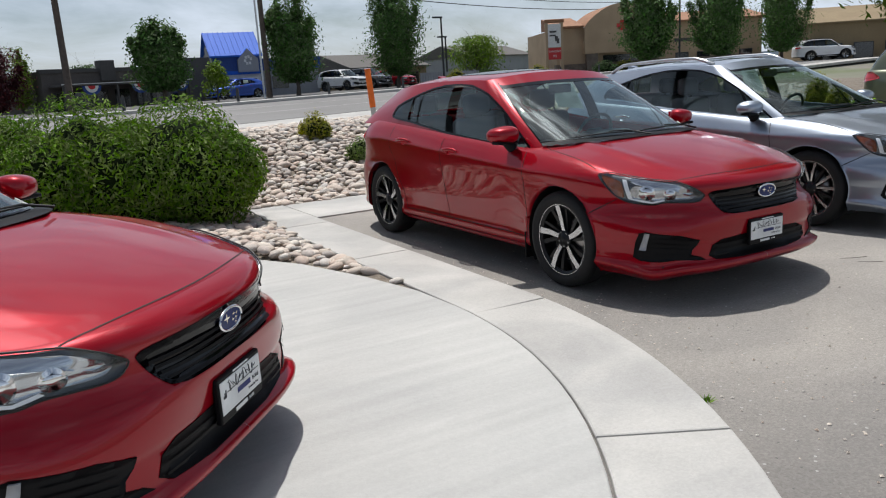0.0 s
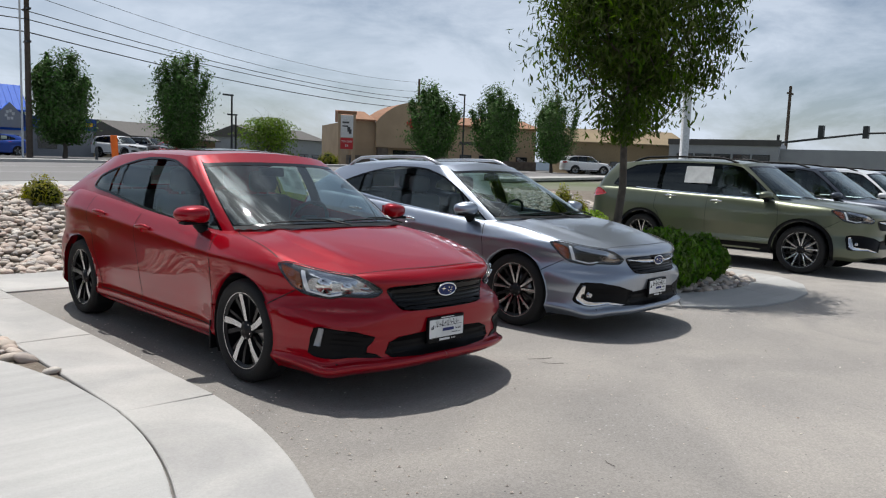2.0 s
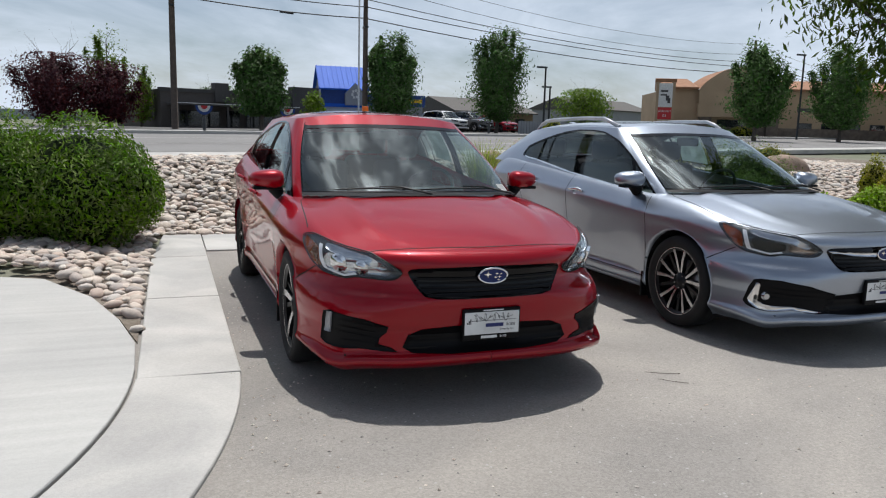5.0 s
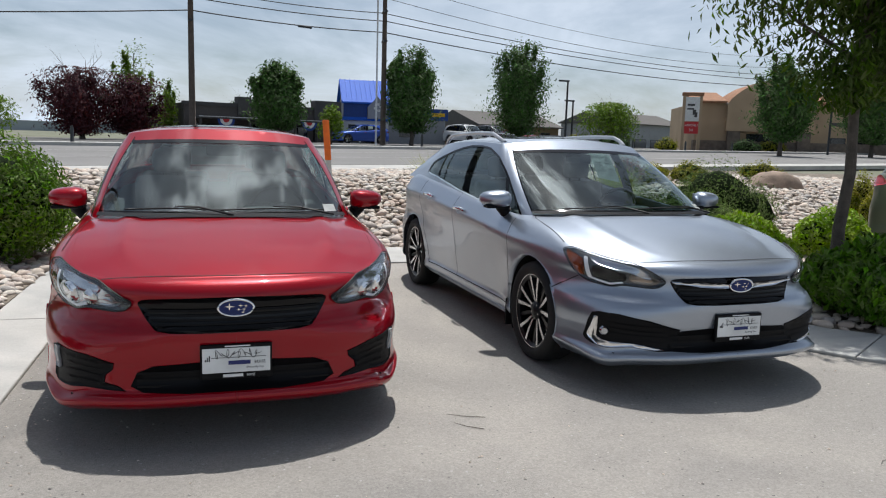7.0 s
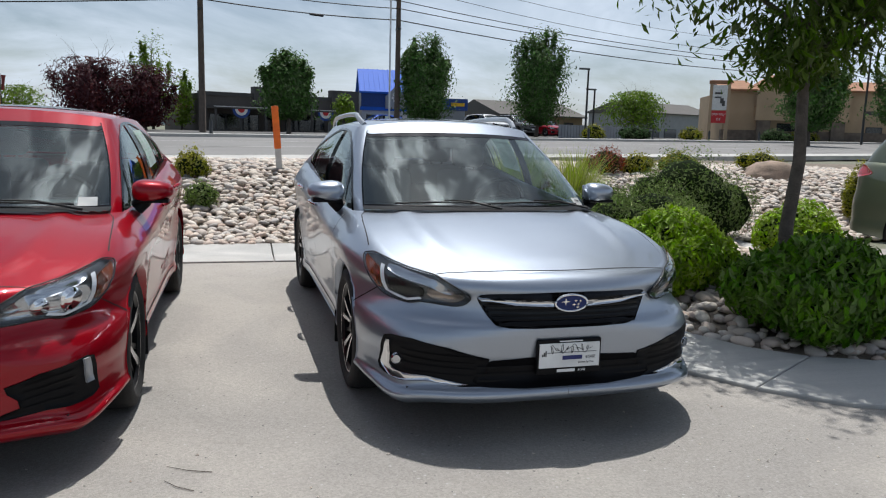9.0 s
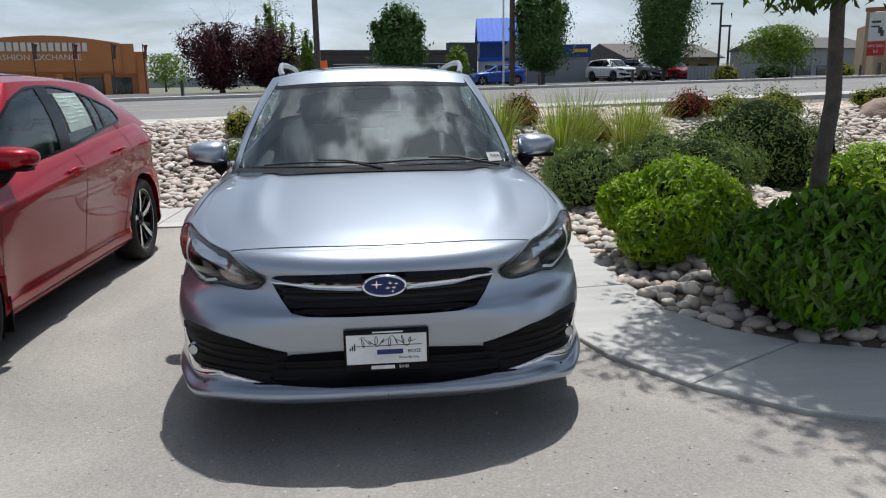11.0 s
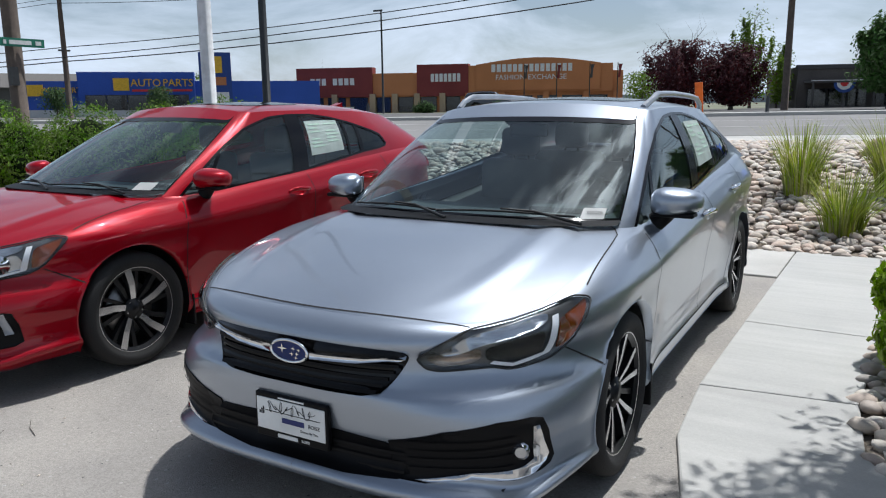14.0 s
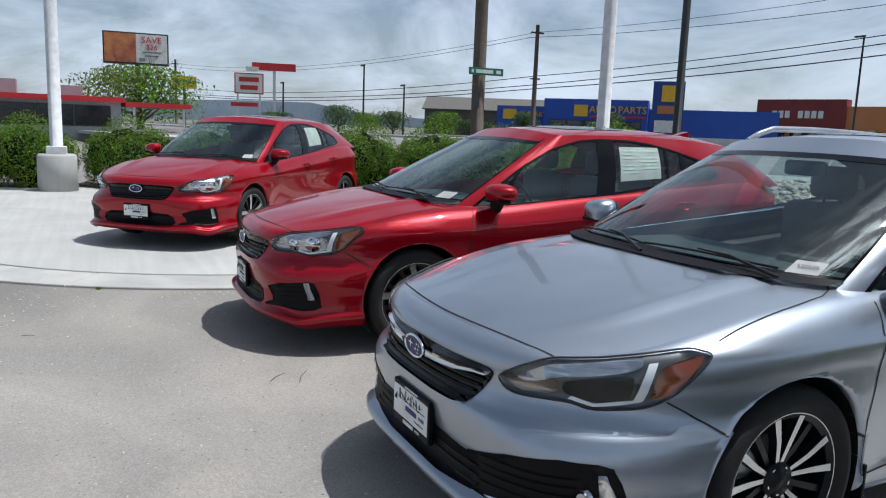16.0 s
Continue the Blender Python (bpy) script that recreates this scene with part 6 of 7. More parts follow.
bush("shrub", 10.2, 9.5, 0.55, 0.55, 0.55, 6000, 0.05, LEAF_GREY, 81, "small grey-green shrub on the bank", narrow=0.3, rough=0.3)
bush("shrub", 14.95, 10.05, 0.28, 0.28, 0.85, 4000, 0.05, LEAF_YELLOW, 9, "upright yellow-green shrub on the bank", rough=0.2, lumps=4)
bush("shrub", 14.58, 9.40, 0.30, 0.30, 0.75, 4000, 0.05, LEAF_YELLOW, 10, "upright yellow-green shrub on the bank", rough=0.2, lumps=4)
for k, (x, y, r, h) in enumerate(((9.9, 11.6, 0.42, 0.42), (11.9, 12.9, 0.5, 0.45), (9.0, 12.6, 0.42, 0.5))):
    bush("shrub", x, y, r, r, h, 2200, 0.05, LEAF_RED, 20 + k, "small red-leaved shrub on river rock", rough=0.25, lumps=5)
for k, (x, y, r, h) in enumerate(((4.63, 12.3, 0.34, 0.40), (4.85, 10.9, 0.28, 0.32), (13.6, 13.2, 0.5, 0.4), (12.6, 13.0, 0.4, 0.36), (15.6, 13.4, 0.5, 0.42))):
    bush("shrub", x, y, r, r, h, 2200, 0.05, LEAF_YELLOW if k != 1 else LEAF_GREY, 30 + k, "small yellow-green shrub on the rocky bank", rough=0.25, lumps=5)
for k, (x, y, h) in enumerate(((8.05, 9.95, 0.62), (7.5, 11.2, 0.75), (8.45, 11.2, 0.8), (9.2, 10.5, 0.88), (9.55, 10.9, 0.85), (10.1, 10.4, 0.85), (10.45, 10.8, 0.8))):
    tuft("grass_clump", x, y, 0.50, h * 1.2, 360, GRASS, 50 + k, "tall yellow-green ornamental grass on river rock")
tree("young_tree", 9.80, 5.34, 5.3, 1.95, 1.36, 0.062, 21000, 0.105, LEAF_TREE, 11, "young street tree with drooping narrow leaves in the island", lean=(0.10, 0.05), narrow=0.34, cluster=0.24, droop=0.9, z_low=1.62, fill=25000, clumps=36)

# hedge behind the pad
hedge_line = [(1.72, 8.45), (0.75, 8.75), (-0.4, 9.3), (-1.5, 9.2), (-2.6, 8.7), (-3.8, 7.9), (-4.9, 6.9), (-5.8, 5.6), (-6.5, 4.2), (-7.2, 2.7), (-7.5, 0.9), (-7.6, -0.8)]
for k, (x, y) in enumerate(hedge_line):
    bush("hedge_shrub", x, y, 1.0, 1.0, (1.12, 1.18, 1.26)[k] if k < 3 else 1.20, 34000 if k < 3 else 30000, 0.062 if k < 3 else 0.058, LEAF_HEDGE, 100 + k, "dense green juniper-like hedge shrub behind the concrete pad", "hedge", narrow=0.34, rough=0.10, group="hedge round the pad", lumps=14, droop=-0.35)

# ---- river rock ----
rock_rng = np.random.default_rng(77)


def rock_shape(seed):
    bm = bmesh.new()
    made = bmesh.ops.create_uvsphere(bm, u_segments=7, v_segments=5, radius=1.0)
    for v in made["verts"]:
        v.co *= 1 + 0.22 * noise.noise(v.co * 1.3 + Vector((seed * 3.1, 0, 0)))
        v.co.z *= 0.62
    return mesh_of("rock", bm, ROCK, True)


shapes = [rock_shape(k) for k in range(8)]
solid_v = [np.array([v.co[:] for v in me.vertices]) for me in shapes]
solid_f = []
for me in shapes:
    tri = []
    for p in me.polygons:
        vs = list(p.vertices)
        tri += [(vs[0], vs[j], vs[j + 1]) for j in range(1, len(vs) - 1)]
    solid_f.append(np.array(tri))


def rock_field(name, x0, x1, y0, y1, step, test, near, label, limit=300):
    """Rounded stones on a jittered grid: those of the nearest stretch as pieces, the rest as one part."""
    field = thing(name, label, "rocks", kind="stuff")
    V, F, base, count = [], [], 0, 0
    for gx in np.arange(x0, x1, step):
        for gy in np.arange(y0, y1, step * 0.9):
            x, y = gx + rock_rng.uniform(-0.5, 0.5) * step, gy + rock_rng.uniform(-0.5, 0.5) * step
            big = rock_rng.uniform(0.6, 1.35)
            if rock_rng.random() < 0.05:
                big *= 1.5
            a, k = rock_rng.uniform(0, 360), int(rock_rng.integers(0, 8))
            tx, ty = rock_rng.uniform(-18, 18, 2)
            if not test(x, y):
                continue
            s = step * 0.56 * big
            m = pose(x, y, land_z(x, y) + s * 0.16 + rock_rng.uniform(0, 0.018), tx, ty, a) @ Matrix.Diagonal((s * 1.15, s * 0.82, s * 0.8, 1))
            if near(x, y) and count < limit:
                ob = new("rock", shapes[k])
                ob.parent, ob.matrix_basis = field, m
                count += 1
            else:
                M = np.array(m)
                V.append(solid_v[k] @ M[:3, :3].T + M[:3, 3])
                F.append(solid_f[k] + base)
                base += len(solid_v[k])
    if V:
        rest = new("loose_rocks", from_arrays("loose_rocks", np.concatenate(V), np.concatenate(F), ROCK_I, True))
        rest.parent = field
        rest["kind"] = "stuff"
    return field


def in_poly(x, y, poly):
    hit = False
    for (ax, ay), (bx, by) in zip(poly, poly[1:] + poly[:1]):
        if (ay > y) != (by > y) and x < (bx - ax) * (y - ay) / (by - ay) + ax:
            hit = not hit
    return hit


rock_field("island_rocks", 8.4, 11.4, 3.7, 9.1, 0.105, lambda x, y: in_poly(x, y, isle_in), lambda x, y: y < 5.6 and x < 9.5, "rounded pale river rocks in the planted island")
rock_field("strip_rocks", 0.8, 2.44, 4.4, 9.1, 0.105, lambda x, y: in_poly(x, y, [(2.40, 4.5), (2.42, 9.1), (0.8, 9.1), (0.8, 7.2), (1.64, 6.62), (2.08, 5.8), (2.32, 5.05)]), lambda x, y: y < 7.6, "rounded pale river rocks beside the kerb band")
rock_field("bank_rocks", -2.0, 19.0, 9.12, 16.5, 0.106, lambda x, y: road_pos(x, y)[1] < -3.0 and not (x < 2 and y < 10.2), lambda x, y: 2.5 < x < 7.5 and y < 10.6, "rounded pale river rocks on the planted bank")
rock_field("hedge_rocks", -8.0, 0.8, 0.5, 9.1, 0.16, lambda x, y: in_poly(x, y, [(0.8, 9.1), (0.8, 7.2), (-3.2, 6.95), (-5.5, 5.5), (-7.0, 2.6), (-8, 0.5), (-8, 9.1)]), lambda x, y: False, "rounded pale river rocks at the foot of the hedge")


def boulder(x, y, rx, ry, h, seed, label):
    bm = bmesh.new()
    made = bmesh.ops.create_icosphere(bm, subdivisions=3, radius=1.0)
    for v in made["verts"]:
        k = 1 + 0.28 * noise.noise(v.co * 1.1 + Vector((seed, 0, 0))) + 0.08 * noise.noise(v.co * 3.5)
        v.co = Vector((v.co.x * rx * k, v.co.y * ry * k, max(-0.3, v.co.z) * h * k))
    ob = part("boulder", bm, BOULDER, None, "", True)
    ob.matrix_basis = pose(x, y, land_z(x, y))
    return tagged(ob, label, "boulder")


boulder(15.4, 12.8, 0.62, 0.4, 0.34, 2.0, "large flat brown boulder on the bank")
boulder(8.35, 12.9, 0.34, 0.25, 0.28, 5.0, "dark brown boulder on the bank")

# ---- grit, twigs and weeds on the lot ----
grit_rng = np.random.default_rng(5)
n_grit = 900
gx = np.concatenate([grit_rng.uniform(1.0, 9.5, n_grit // 2), 2.9 + grit_rng.normal(0, 0.35, n_grit - n_grit // 2)])
gy = np.concatenate([grit_rng.uniform(-0.5, 3.4, n_grit // 2), grit_rng.uniform(0.5, 6.5, n_grit - n_grit // 2)])
clear = np.hypot(gx - PC.x, gy - PC.y) > PR + 0.05
gx, gy = gx[clear], gy[clear]
gs = grit_rng.uniform(0.0035, 0.010, len(gx))
octa = np.array([(1, 0, 0), (0, 1, 0), (-1, 0, 0), (0, -1, 0), (0, 0, 0.7), (0, 0, -0.4)], float)
gv = (octa[None] * gs[:, None, None] * grit_rng.uniform(0.6, 1.3, (len(gx), 6, 1)) + np.stack([gx, gy, gs * 0.3], 1)[:, None]).reshape(-1, 3)
quad = np.array([(0, 1, 4, 4), (1, 2, 4, 4), (2, 3, 4, 4), (3, 0, 4, 4)])[:, :3]
gf = (quad[None] + 6 * np.arange(len(gx))[:, None, None]).reshape(-1, 3)
tagged(new("grit", from_arrays("grit", gv, gf, ROCK_I)), "loose grit and small stones on the asphalt", "gravel", kind="stuff")
for k, (x, y, a, l) in enumerate(((5.27, 2.90, 2.4, 0.16), (5.33, 3.05, 2.7, 0.20), (6.9, 2.1, 0.4, 0.09), (3.9, 1.6, 1.2, 0.08))):
    bm = bmesh.new()
    tube(bm, [(0, 0, 0.004), (l * 0.5, 0.012, 0.005), (l, 0, 0.004)], [0.0018, 0.0017, 0.0010], 5)
    twig = part("twig", bm, BARK)
    twig.matrix_basis = pose(x, y, 0, 0, 0, math.degrees(a))
    tagged(twig, "small dry brown twig on the asphalt", "twig", "twigs on the lot")
for k, (x, y) in enumerate(((2.57, 2.06), (2.91, 3.68))):
    tuft("weed", x, y, 0.04, 0.04, 34, LEAF_HEDGE, 400 + k, "small green weed in the kerb joint", "weed", "weeds along the kerb")


# ---- across the road ----
STUCCO = material("tan_stucco", (0.42, 0.31, 0.20), 0.9, second=(0.36, 0.265, 0.17), scale=0.6, fine=20, bump=0.2)
STONE = material("brown_stone_base", (0.20, 0.16, 0.125), 0.9, second=(0.13, 0.105, 0.085), scale=3, fine=12, bump=0.5)
TILE = material("terracotta_roof", (0.30, 0.15, 0.08), 0.85, second=(0.24, 0.12, 0.065), scale=2, fine=15)
GREY_WALL = material("grey_brown_siding", (0.105, 0.094, 0.088), 0.9, second=(0.085, 0.076, 0.07), scale=0.7, fine=10)
DARK_WALL = material("dark_brown_siding", (0.085, 0.082, 0.08), 0.9, scale=0.7, fine=10)
WHITE_WALL = material("white_siding", (0.60, 0.61, 0.62), 0.8, second=(0.54, 0.55, 0.56), scale=1, fine=20)
PALE_GREY = material("pale_grey_siding", (0.30, 0.315, 0.335), 0.8, second=(0.27, 0.28, 0.30), scale=1, fine=20)
BLUE_ROOF = material("blue_metal_roof", (0.02, 0.13, 0.62), 0.65, spec=0.25, fine=8)
BLUE_DARK = material("dark_blue_fascia", (0.012, 0.055, 0.25), 0.6, fine=20)
BLUE_WALL = material("blue_painted_wall", (0.025, 0.085, 0.42), 0.7, second=(0.02, 0.075, 0.37), scale=0.5, fine=10)
ORANGE_WALL = material("orange_stucco", (0.50, 0.20, 0.080), 0.9, second=(0.44, 0.175, 0.07), scale=0.4, fine=10)
MAROON = material("maroon_stucco", (0.20, 0.036, 0.034), 0.85, second=(0.17, 0.03, 0.029), scale=0.5, fine=10)
YELLOW = material("yellow_sign_face", (0.78, 0.46, 0.02), 0.5, fine=20)
SIGN_RED = material("red_sign_face", (0.55, 0.02, 0.025), 0.5, fine=20)
SIGN_WHITE = material("white_sign_face", (0.72, 0.72, 0.70), 0.5, fine=20)
SIGN_GREEN = material("green_sign_face", (0.01, 0.16, 0.10), 0.5, fine=20)
SHOP_GLASS = material("dark_shop_glass", (0.02, 0.023, 0.026), 0.1, coat=0.5)
OCHRE = material("ochre_siding", (0.25, 0.19, 0.11), 0.9, second=(0.22, 0.165, 0.095), scale=0.6, fine=10)
ROOF_GREY = material("grey_shingle_roof", (0.115, 0.108, 0.10), 0.9, fine=10)
HILL = material("haze_tinted_hill", (0.30, 0.34, 0.37), 1.0, second=(0.26, 0.30, 0.33), scale=0.004, fine=0.03)
PRINT = material("orange_food_print", (0.55, 0.23, 0.08), 0.6, second=(0.35, 0.08, 0.05), scale=1.2, fine=6)


def house(name, label, x, y, z, turn, category="building"):
    return thing(name, label, category, pose(x, y, z, 0, 0, turn))


def bit(parent, name, mat, *boxes, label="", bevel=0.0):
    for b in boxes:
        bm = bmesh.new()
        box(bm, *b, bevel)
        ob = part(name, bm, mat, parent, label)
    return ob


def pane_row(parent, x0, x1, z0, z1, n, y=-0.02, gap=0.15, frame_mat=STEEL_DARK):
    w = (x1 - x0) / n
    for k in range(n):
        a, b = x0 + k * w + gap / 2, x0 + (k + 1) * w - gap / 2
        win = bit(parent, "window", frame_mat, (a - 0.06, b + 0.06, y - 0.03, y + 0.1, z0 - 0.06, z1 + 0.06))
        bit(win, "pane", SHOP_GLASS, (a, b, y - 0.05, y + 0.02, z0, z1))


# grey-brown store with a porch
store = house("grey_store", "low grey-brown store building with a dark porch", 2.2, 56.0, 0.72, 18)
bit(store, "wall", GREY_WALL, (0, 12, 0, 11, -1.0, 2.95))
bit(store, "parapet", DARK_WALL, (-0.1, 12.1, -0.1, 0.3, 2.80, 3.06), (3.8, 4.8, -0.3, 0.5, 2.2, 3.55), (9.9, 12.15, -0.3, 0.5, -0.2, 3.6))
bit(store, "roof", ROOF_GREY, (0.3, 11.7, 0.4, 10.8, 2.80, 2.88))
bit(store, "porch_roof", DARK_WALL, (0.4, 9.6, -2.0, 0, 1.88, 2.02))
for k in range(6):
    bit(store, "porch_post", DARK_WALL, (0.5 + 1.75 * k, 0.62 + 1.75 * k, -1.95, -1.82, -1.0, 1.88))
bit(store, "porch_rail", DARK_WALL, (0.5, 9.4, -1.92, -1.86, 0.35, 0.42), (0.5, 9.4, -1.92, -1.86, 0.0, 0.06))
bit(store, "porch_light", SIGN_WHITE, (0.4, 9.6, -2.02, -1.98, 1.98, 2.03), label="pale edge of the porch roof")
pane_row(store, 0.6, 4.2, 0.2, 1.5, 3)
pane_row(store, 6.2, 9.4, 0.2, 1.5, 3)
bit(store, "door", SHOP_GLASS, (4.7, 5.7, -0.06, 0.05, -1.0, 1.6), label="dark glass shop door")
for x in (2.3, 5.6, 8.6):
    bm = bmesh.new()
    for r, mi in ((0.62, 0), (0.44, 1), (0.24, 2)):
        pts = [(x + r * math.cos(a), -2.04 - 0.02 * (0.6 - r), 1.86 + r * math.sin(a)) for a in spaced(math.pi, 2 * math.pi, 12)]
        bm.faces.new([bm.verts.new(p) for p in pts]).material_index = mi
    part("bunting", bm, [BLUE_DARK, SIGN_WHITE, SIGN_RED], store, "red white and blue fan bunting")

# blue-roofed coffee kiosk
kiosk = house("coffee_kiosk", "small drive-through kiosk with a bright blue metal roof and white walls", 14.15, 60.0, 0.75, -4)
kiosk.scale = (0.92, 1.0, 1.10)
bit(kiosk, "wall", WHITE_WALL, (0, 3.9, 0, 4.2, -1.0, 2.1))
bit(kiosk, "upper_wall", PALE_GREY, (-0.05, 3.95, -0.05, 4.25, 2.1, 3.3))
bit(kiosk, "fascia", BLUE_DARK, (-0.06, 3.96, -0.14, -0.06, 2.25, 3.22), label="dark blue fascia panel")
bit(kiosk, "wing", PALE_GREY, (3.9, 9.2, 0.6, 4.2, -1.0, 2.2))
bit(kiosk, "wing_fascia", BLUE_DARK, (3.95, 9.4, 0.45, 4.3, 2.2, 3.05))
bit(kiosk, "wing_sign", YELLOW, (7.9, 9.1, 0.40, 0.46, 2.5, 2.75), label="yellow lettering bar")
bm = bmesh.new()
prism(bm, [(-0.25, -0.35), (4.15, -0.35), (4.15, 2.1), (-0.25, 2.1)], lambda x, y: 3.2 + (y + 0.35) * 0.70, lambda x, y: 3.32 + (y + 0.35) * 0.70)
prism(bm, [(-0.25, 2.1), (4.15, 2.1), (4.15, 4.55), (-0.25, 4.55)], lambda x, y: 3.2 + (4.55 - y) * 0.70, lambda x, y: 3.32 + (4.55 - y) * 0.70)
roof = part("roof", bm, BLUE_ROOF, kiosk, "bright blue standing-seam roof")
bit(kiosk, "gable", PALE_GREY, (0.02, 0.1, 0.1, 4.1, 3.2, 3.6), (0.02, 0.1, 0.8, 3.4, 3.6, 4.1), (0.02, 0.1, 1.5, 2.7, 4.1, 4.6), (3.8, 3.88, 0.1, 4.1, 3.2, 3.6), (3.8, 3.88, 0.8, 3.4, 3.6, 4.1))
for k in range(11):
    bm = bmesh.new()
    x = -0.2 + 0.43 * k
    prism(bm, [(x, -0.36), (x + 0.04, -0.36), (x + 0.04, 2.1), (x, 2.1)], lambda x, y: 3.31 + (y + 0.35) * 0.70, lambda x, y: 3.37 + (y + 0.35) * 0.70)
    part("roof_rib", bm, BLUE_ROOF, roof)
bm = bmesh.new()
front = [bm.verts.new(p) for p in ((2.0, -0.5, 2.15), (3.7, -0.5, 2.15), (3.7, -0.5, 3.0), (2.85, -0.5, 3.75), (2.0, -0.5, 3.0))]
backs = [bm.verts.new((v.co.x, 0.4, v.co.z)) for v in front]
bm.faces.new(front)
for k in range(5):
    bm.faces.new((front[k], front[(k + 1) % 5], backs[(k + 1) % 5], backs[k])).material_index = 1 if k in (2, 3) else 0
part("dormer", bm, [PALE_GREY, BLUE_ROOF], kiosk, "grey dormer with blue edges")
bm = bmesh.new()
for a in (0.3, 1.3, 2.3, 3.3, 4.3, 5.3):
    spoke_c, spoke_s = math.cos(a), math.sin(a)
    box(bm, 2.85 + 0.25 * spoke_c - 0.09, 2.85 + 0.25 * spoke_c + 0.09, -0.53, -0.5, 2.95 + 0.25 * spoke_s - 0.09, 2.95 + 0.25 * spoke_s + 0.09)
part("emblem", bm, SIGN_WHITE, kiosk, "white emblem")
bit(kiosk, "eave_band", BLUE_ROOF, (-0.15, 4.05, -0.2, 0.0, 2.0, 2.25))
pane_row(kiosk, 0.3, 3.6, 0.4, 1.7, 3, frame_mat=SIGN_WHITE)
bit(kiosk, "service_window", SHOP_GLASS, (5.0, 6.4, 0.55, 0.62, 0.9, 1.8))

# tan clinic with an arched entrance
clinic = house("clinic_building", "tan stucco building with an arched parapet and terracotta roof", 43.0, 54.6, 1.15, -24)
bit(clinic, "wall", STUCCO, (0, 19, 0, 12, -1.5, 4.2))
bit(clinic, "stone_base", STONE, (-0.1, 19.1, -0.1, 0.5, -1.5, 1.1), (2.6, 3.6, -0.5, 0.5, -1.5, 2.4), (8.2, 9.2, -0.5, 0.5, -1.5, 2.4))
bm = bmesh.new()
pts = [(2.4 + 7.0 * k, 4.2 + 1.9 * math.sin(math.pi * k) ** 0.8) for k in spaced(0, 1, 16)]
lo = [bm.verts.new((x, -0.6, 3.0)) for x, _ in pts]
hi = [bm.verts.new((x, -0.6, z)) for x, z in pts]
hb = [bm.verts.new((x, 5.0, z)) for x, z in pts]
for k in range(16):
    bm.faces.new((lo[k], lo[k + 1], hi[k + 1], hi[k]))
    bm.faces.new((hi[k], hi[k + 1], hb[k + 1], hb[k])).material_index = 1
box(bm, 2.4, 9.4, -0.6, 0.2, 1.9, 3.02)
part("arched_parapet", bm, [STUCCO, TILE], clinic, "arched stucco parapet with a tiled barrel roof")
bm = bmesh.new()
for x0, x1, z in ((-0.4, 2.4, 4.2), (9.4, 19.4, 4.2)):
    prism(bm, [(x0, -0.5), (x1, -0.5), (x1, 4), (x0, 4)], z, lambda x, y: z + 0.15 + 0.22 * (y + 0.5))
part("roof", bm, TILE, clinic, "terracotta tile roof")
bit(clinic, "entrance", SHOP_GLASS, (4.2, 7.4, -0.1, 0.1, -1.5, 1.7), label="dark recessed entrance")
bit(clinic, "emblem_bar", SIGN_RED, (5.3, 6.3, -0.68, -0.6, 4.0, 4.35), (5.6, 6.0, -0.68, -0.6, 3.75, 4.6), label="red emblem")
pane_row(clinic, 10.5, 18.5, -0.2, 1.5, 4, gap=0.9)
bit(clinic, "wing_letters", DARK_WALL, (10.8, 13.2, -0.06, 0.0, 2.5, 2.8), label="dark lettering bar")
pylon = house("clinic_sign", "roadside sign with a white panel over a red panel", 40.3, 52.6, 1.1, -30, "sign")
pylon.scale = (0.72, 1.0, 1.0)
bit(pylon, "pillar", STUCCO, (0, 0.35, 0, 0.4, -1.3, 4.6), (1.75, 2.1, 0, 0.4, -1.3, 4.6))
bit(pylon, "top", TILE, (-0.1, 2.2, -0.05, 0.45, 4.6, 4.85))
bit(pylon, "panel", SIGN_WHITE, (0.3, 1.8, -0.03, 0.3, 2.6, 4.5), label="white panel with dark bars")
bit(pylon, "panel_print", DARK_WALL, (0.5, 1.3, -0.05, -0.03, 3.8, 3.95), (0.5, 1.2, -0.05, -0.03, 3.5, 3.62), (1.3, 1.6, -0.05, -0.03, 2.9, 3.3), (1.1, 1.45, -0.05, -0.03, 3.1, 3.5))
bit(pylon, "message_panel", SIGN_RED, (0.3, 1.8, -0.03, 0.3, 1.6, 2.55), label="red message panel")
write("message", "OPEN DAILY", 0.25, SIGN_WHITE, pylon, Matrix.Translation((1.05, -0.04, 2.25)))
write("message", "8-8", 0.3, SIGN_WHITE, pylon, Matrix.Translation((1.05, -0.04, 1.88)))

# orange shopping strip
mall = house("orange_shopping_strip", "long low shopping strip in orange and maroon stucco", -47.7, 63.6, 1.5, 20)
bit(mall, "wall", ORANGE_WALL, (0, 34, 0, 14, -1.5, 3.2))
bit(mall, "maroon_front", MAROON, (0, 8.4, -0.4, 1, 0.9, 3.95), (13.2, 18.6, -0.4, 1, 0.9, 4.1), label="maroon stucco shop front")
bit(mall, "orange_front", ORANGE_WALL, (8.4, 13.2, -0.2, 1, 1.0, 3.3), (18.6, 33, -0.3, 1, 1.2, 3.9))
bm = bmesh.new()
pts = [(19.4 + 12.4 * k, 3.95 + 0.62 * math.sin(math.pi * k)) for k in spaced(0, 1, 14)]
prism_v = [[bm.verts.new((x, yy, z)) for x, z in pts] for yy in (-0.5, 0.8)]
base_v = [[bm.verts.new((x, yy, 1.4)) for x, _ in pts] for yy in (-0.5, 0.8)]
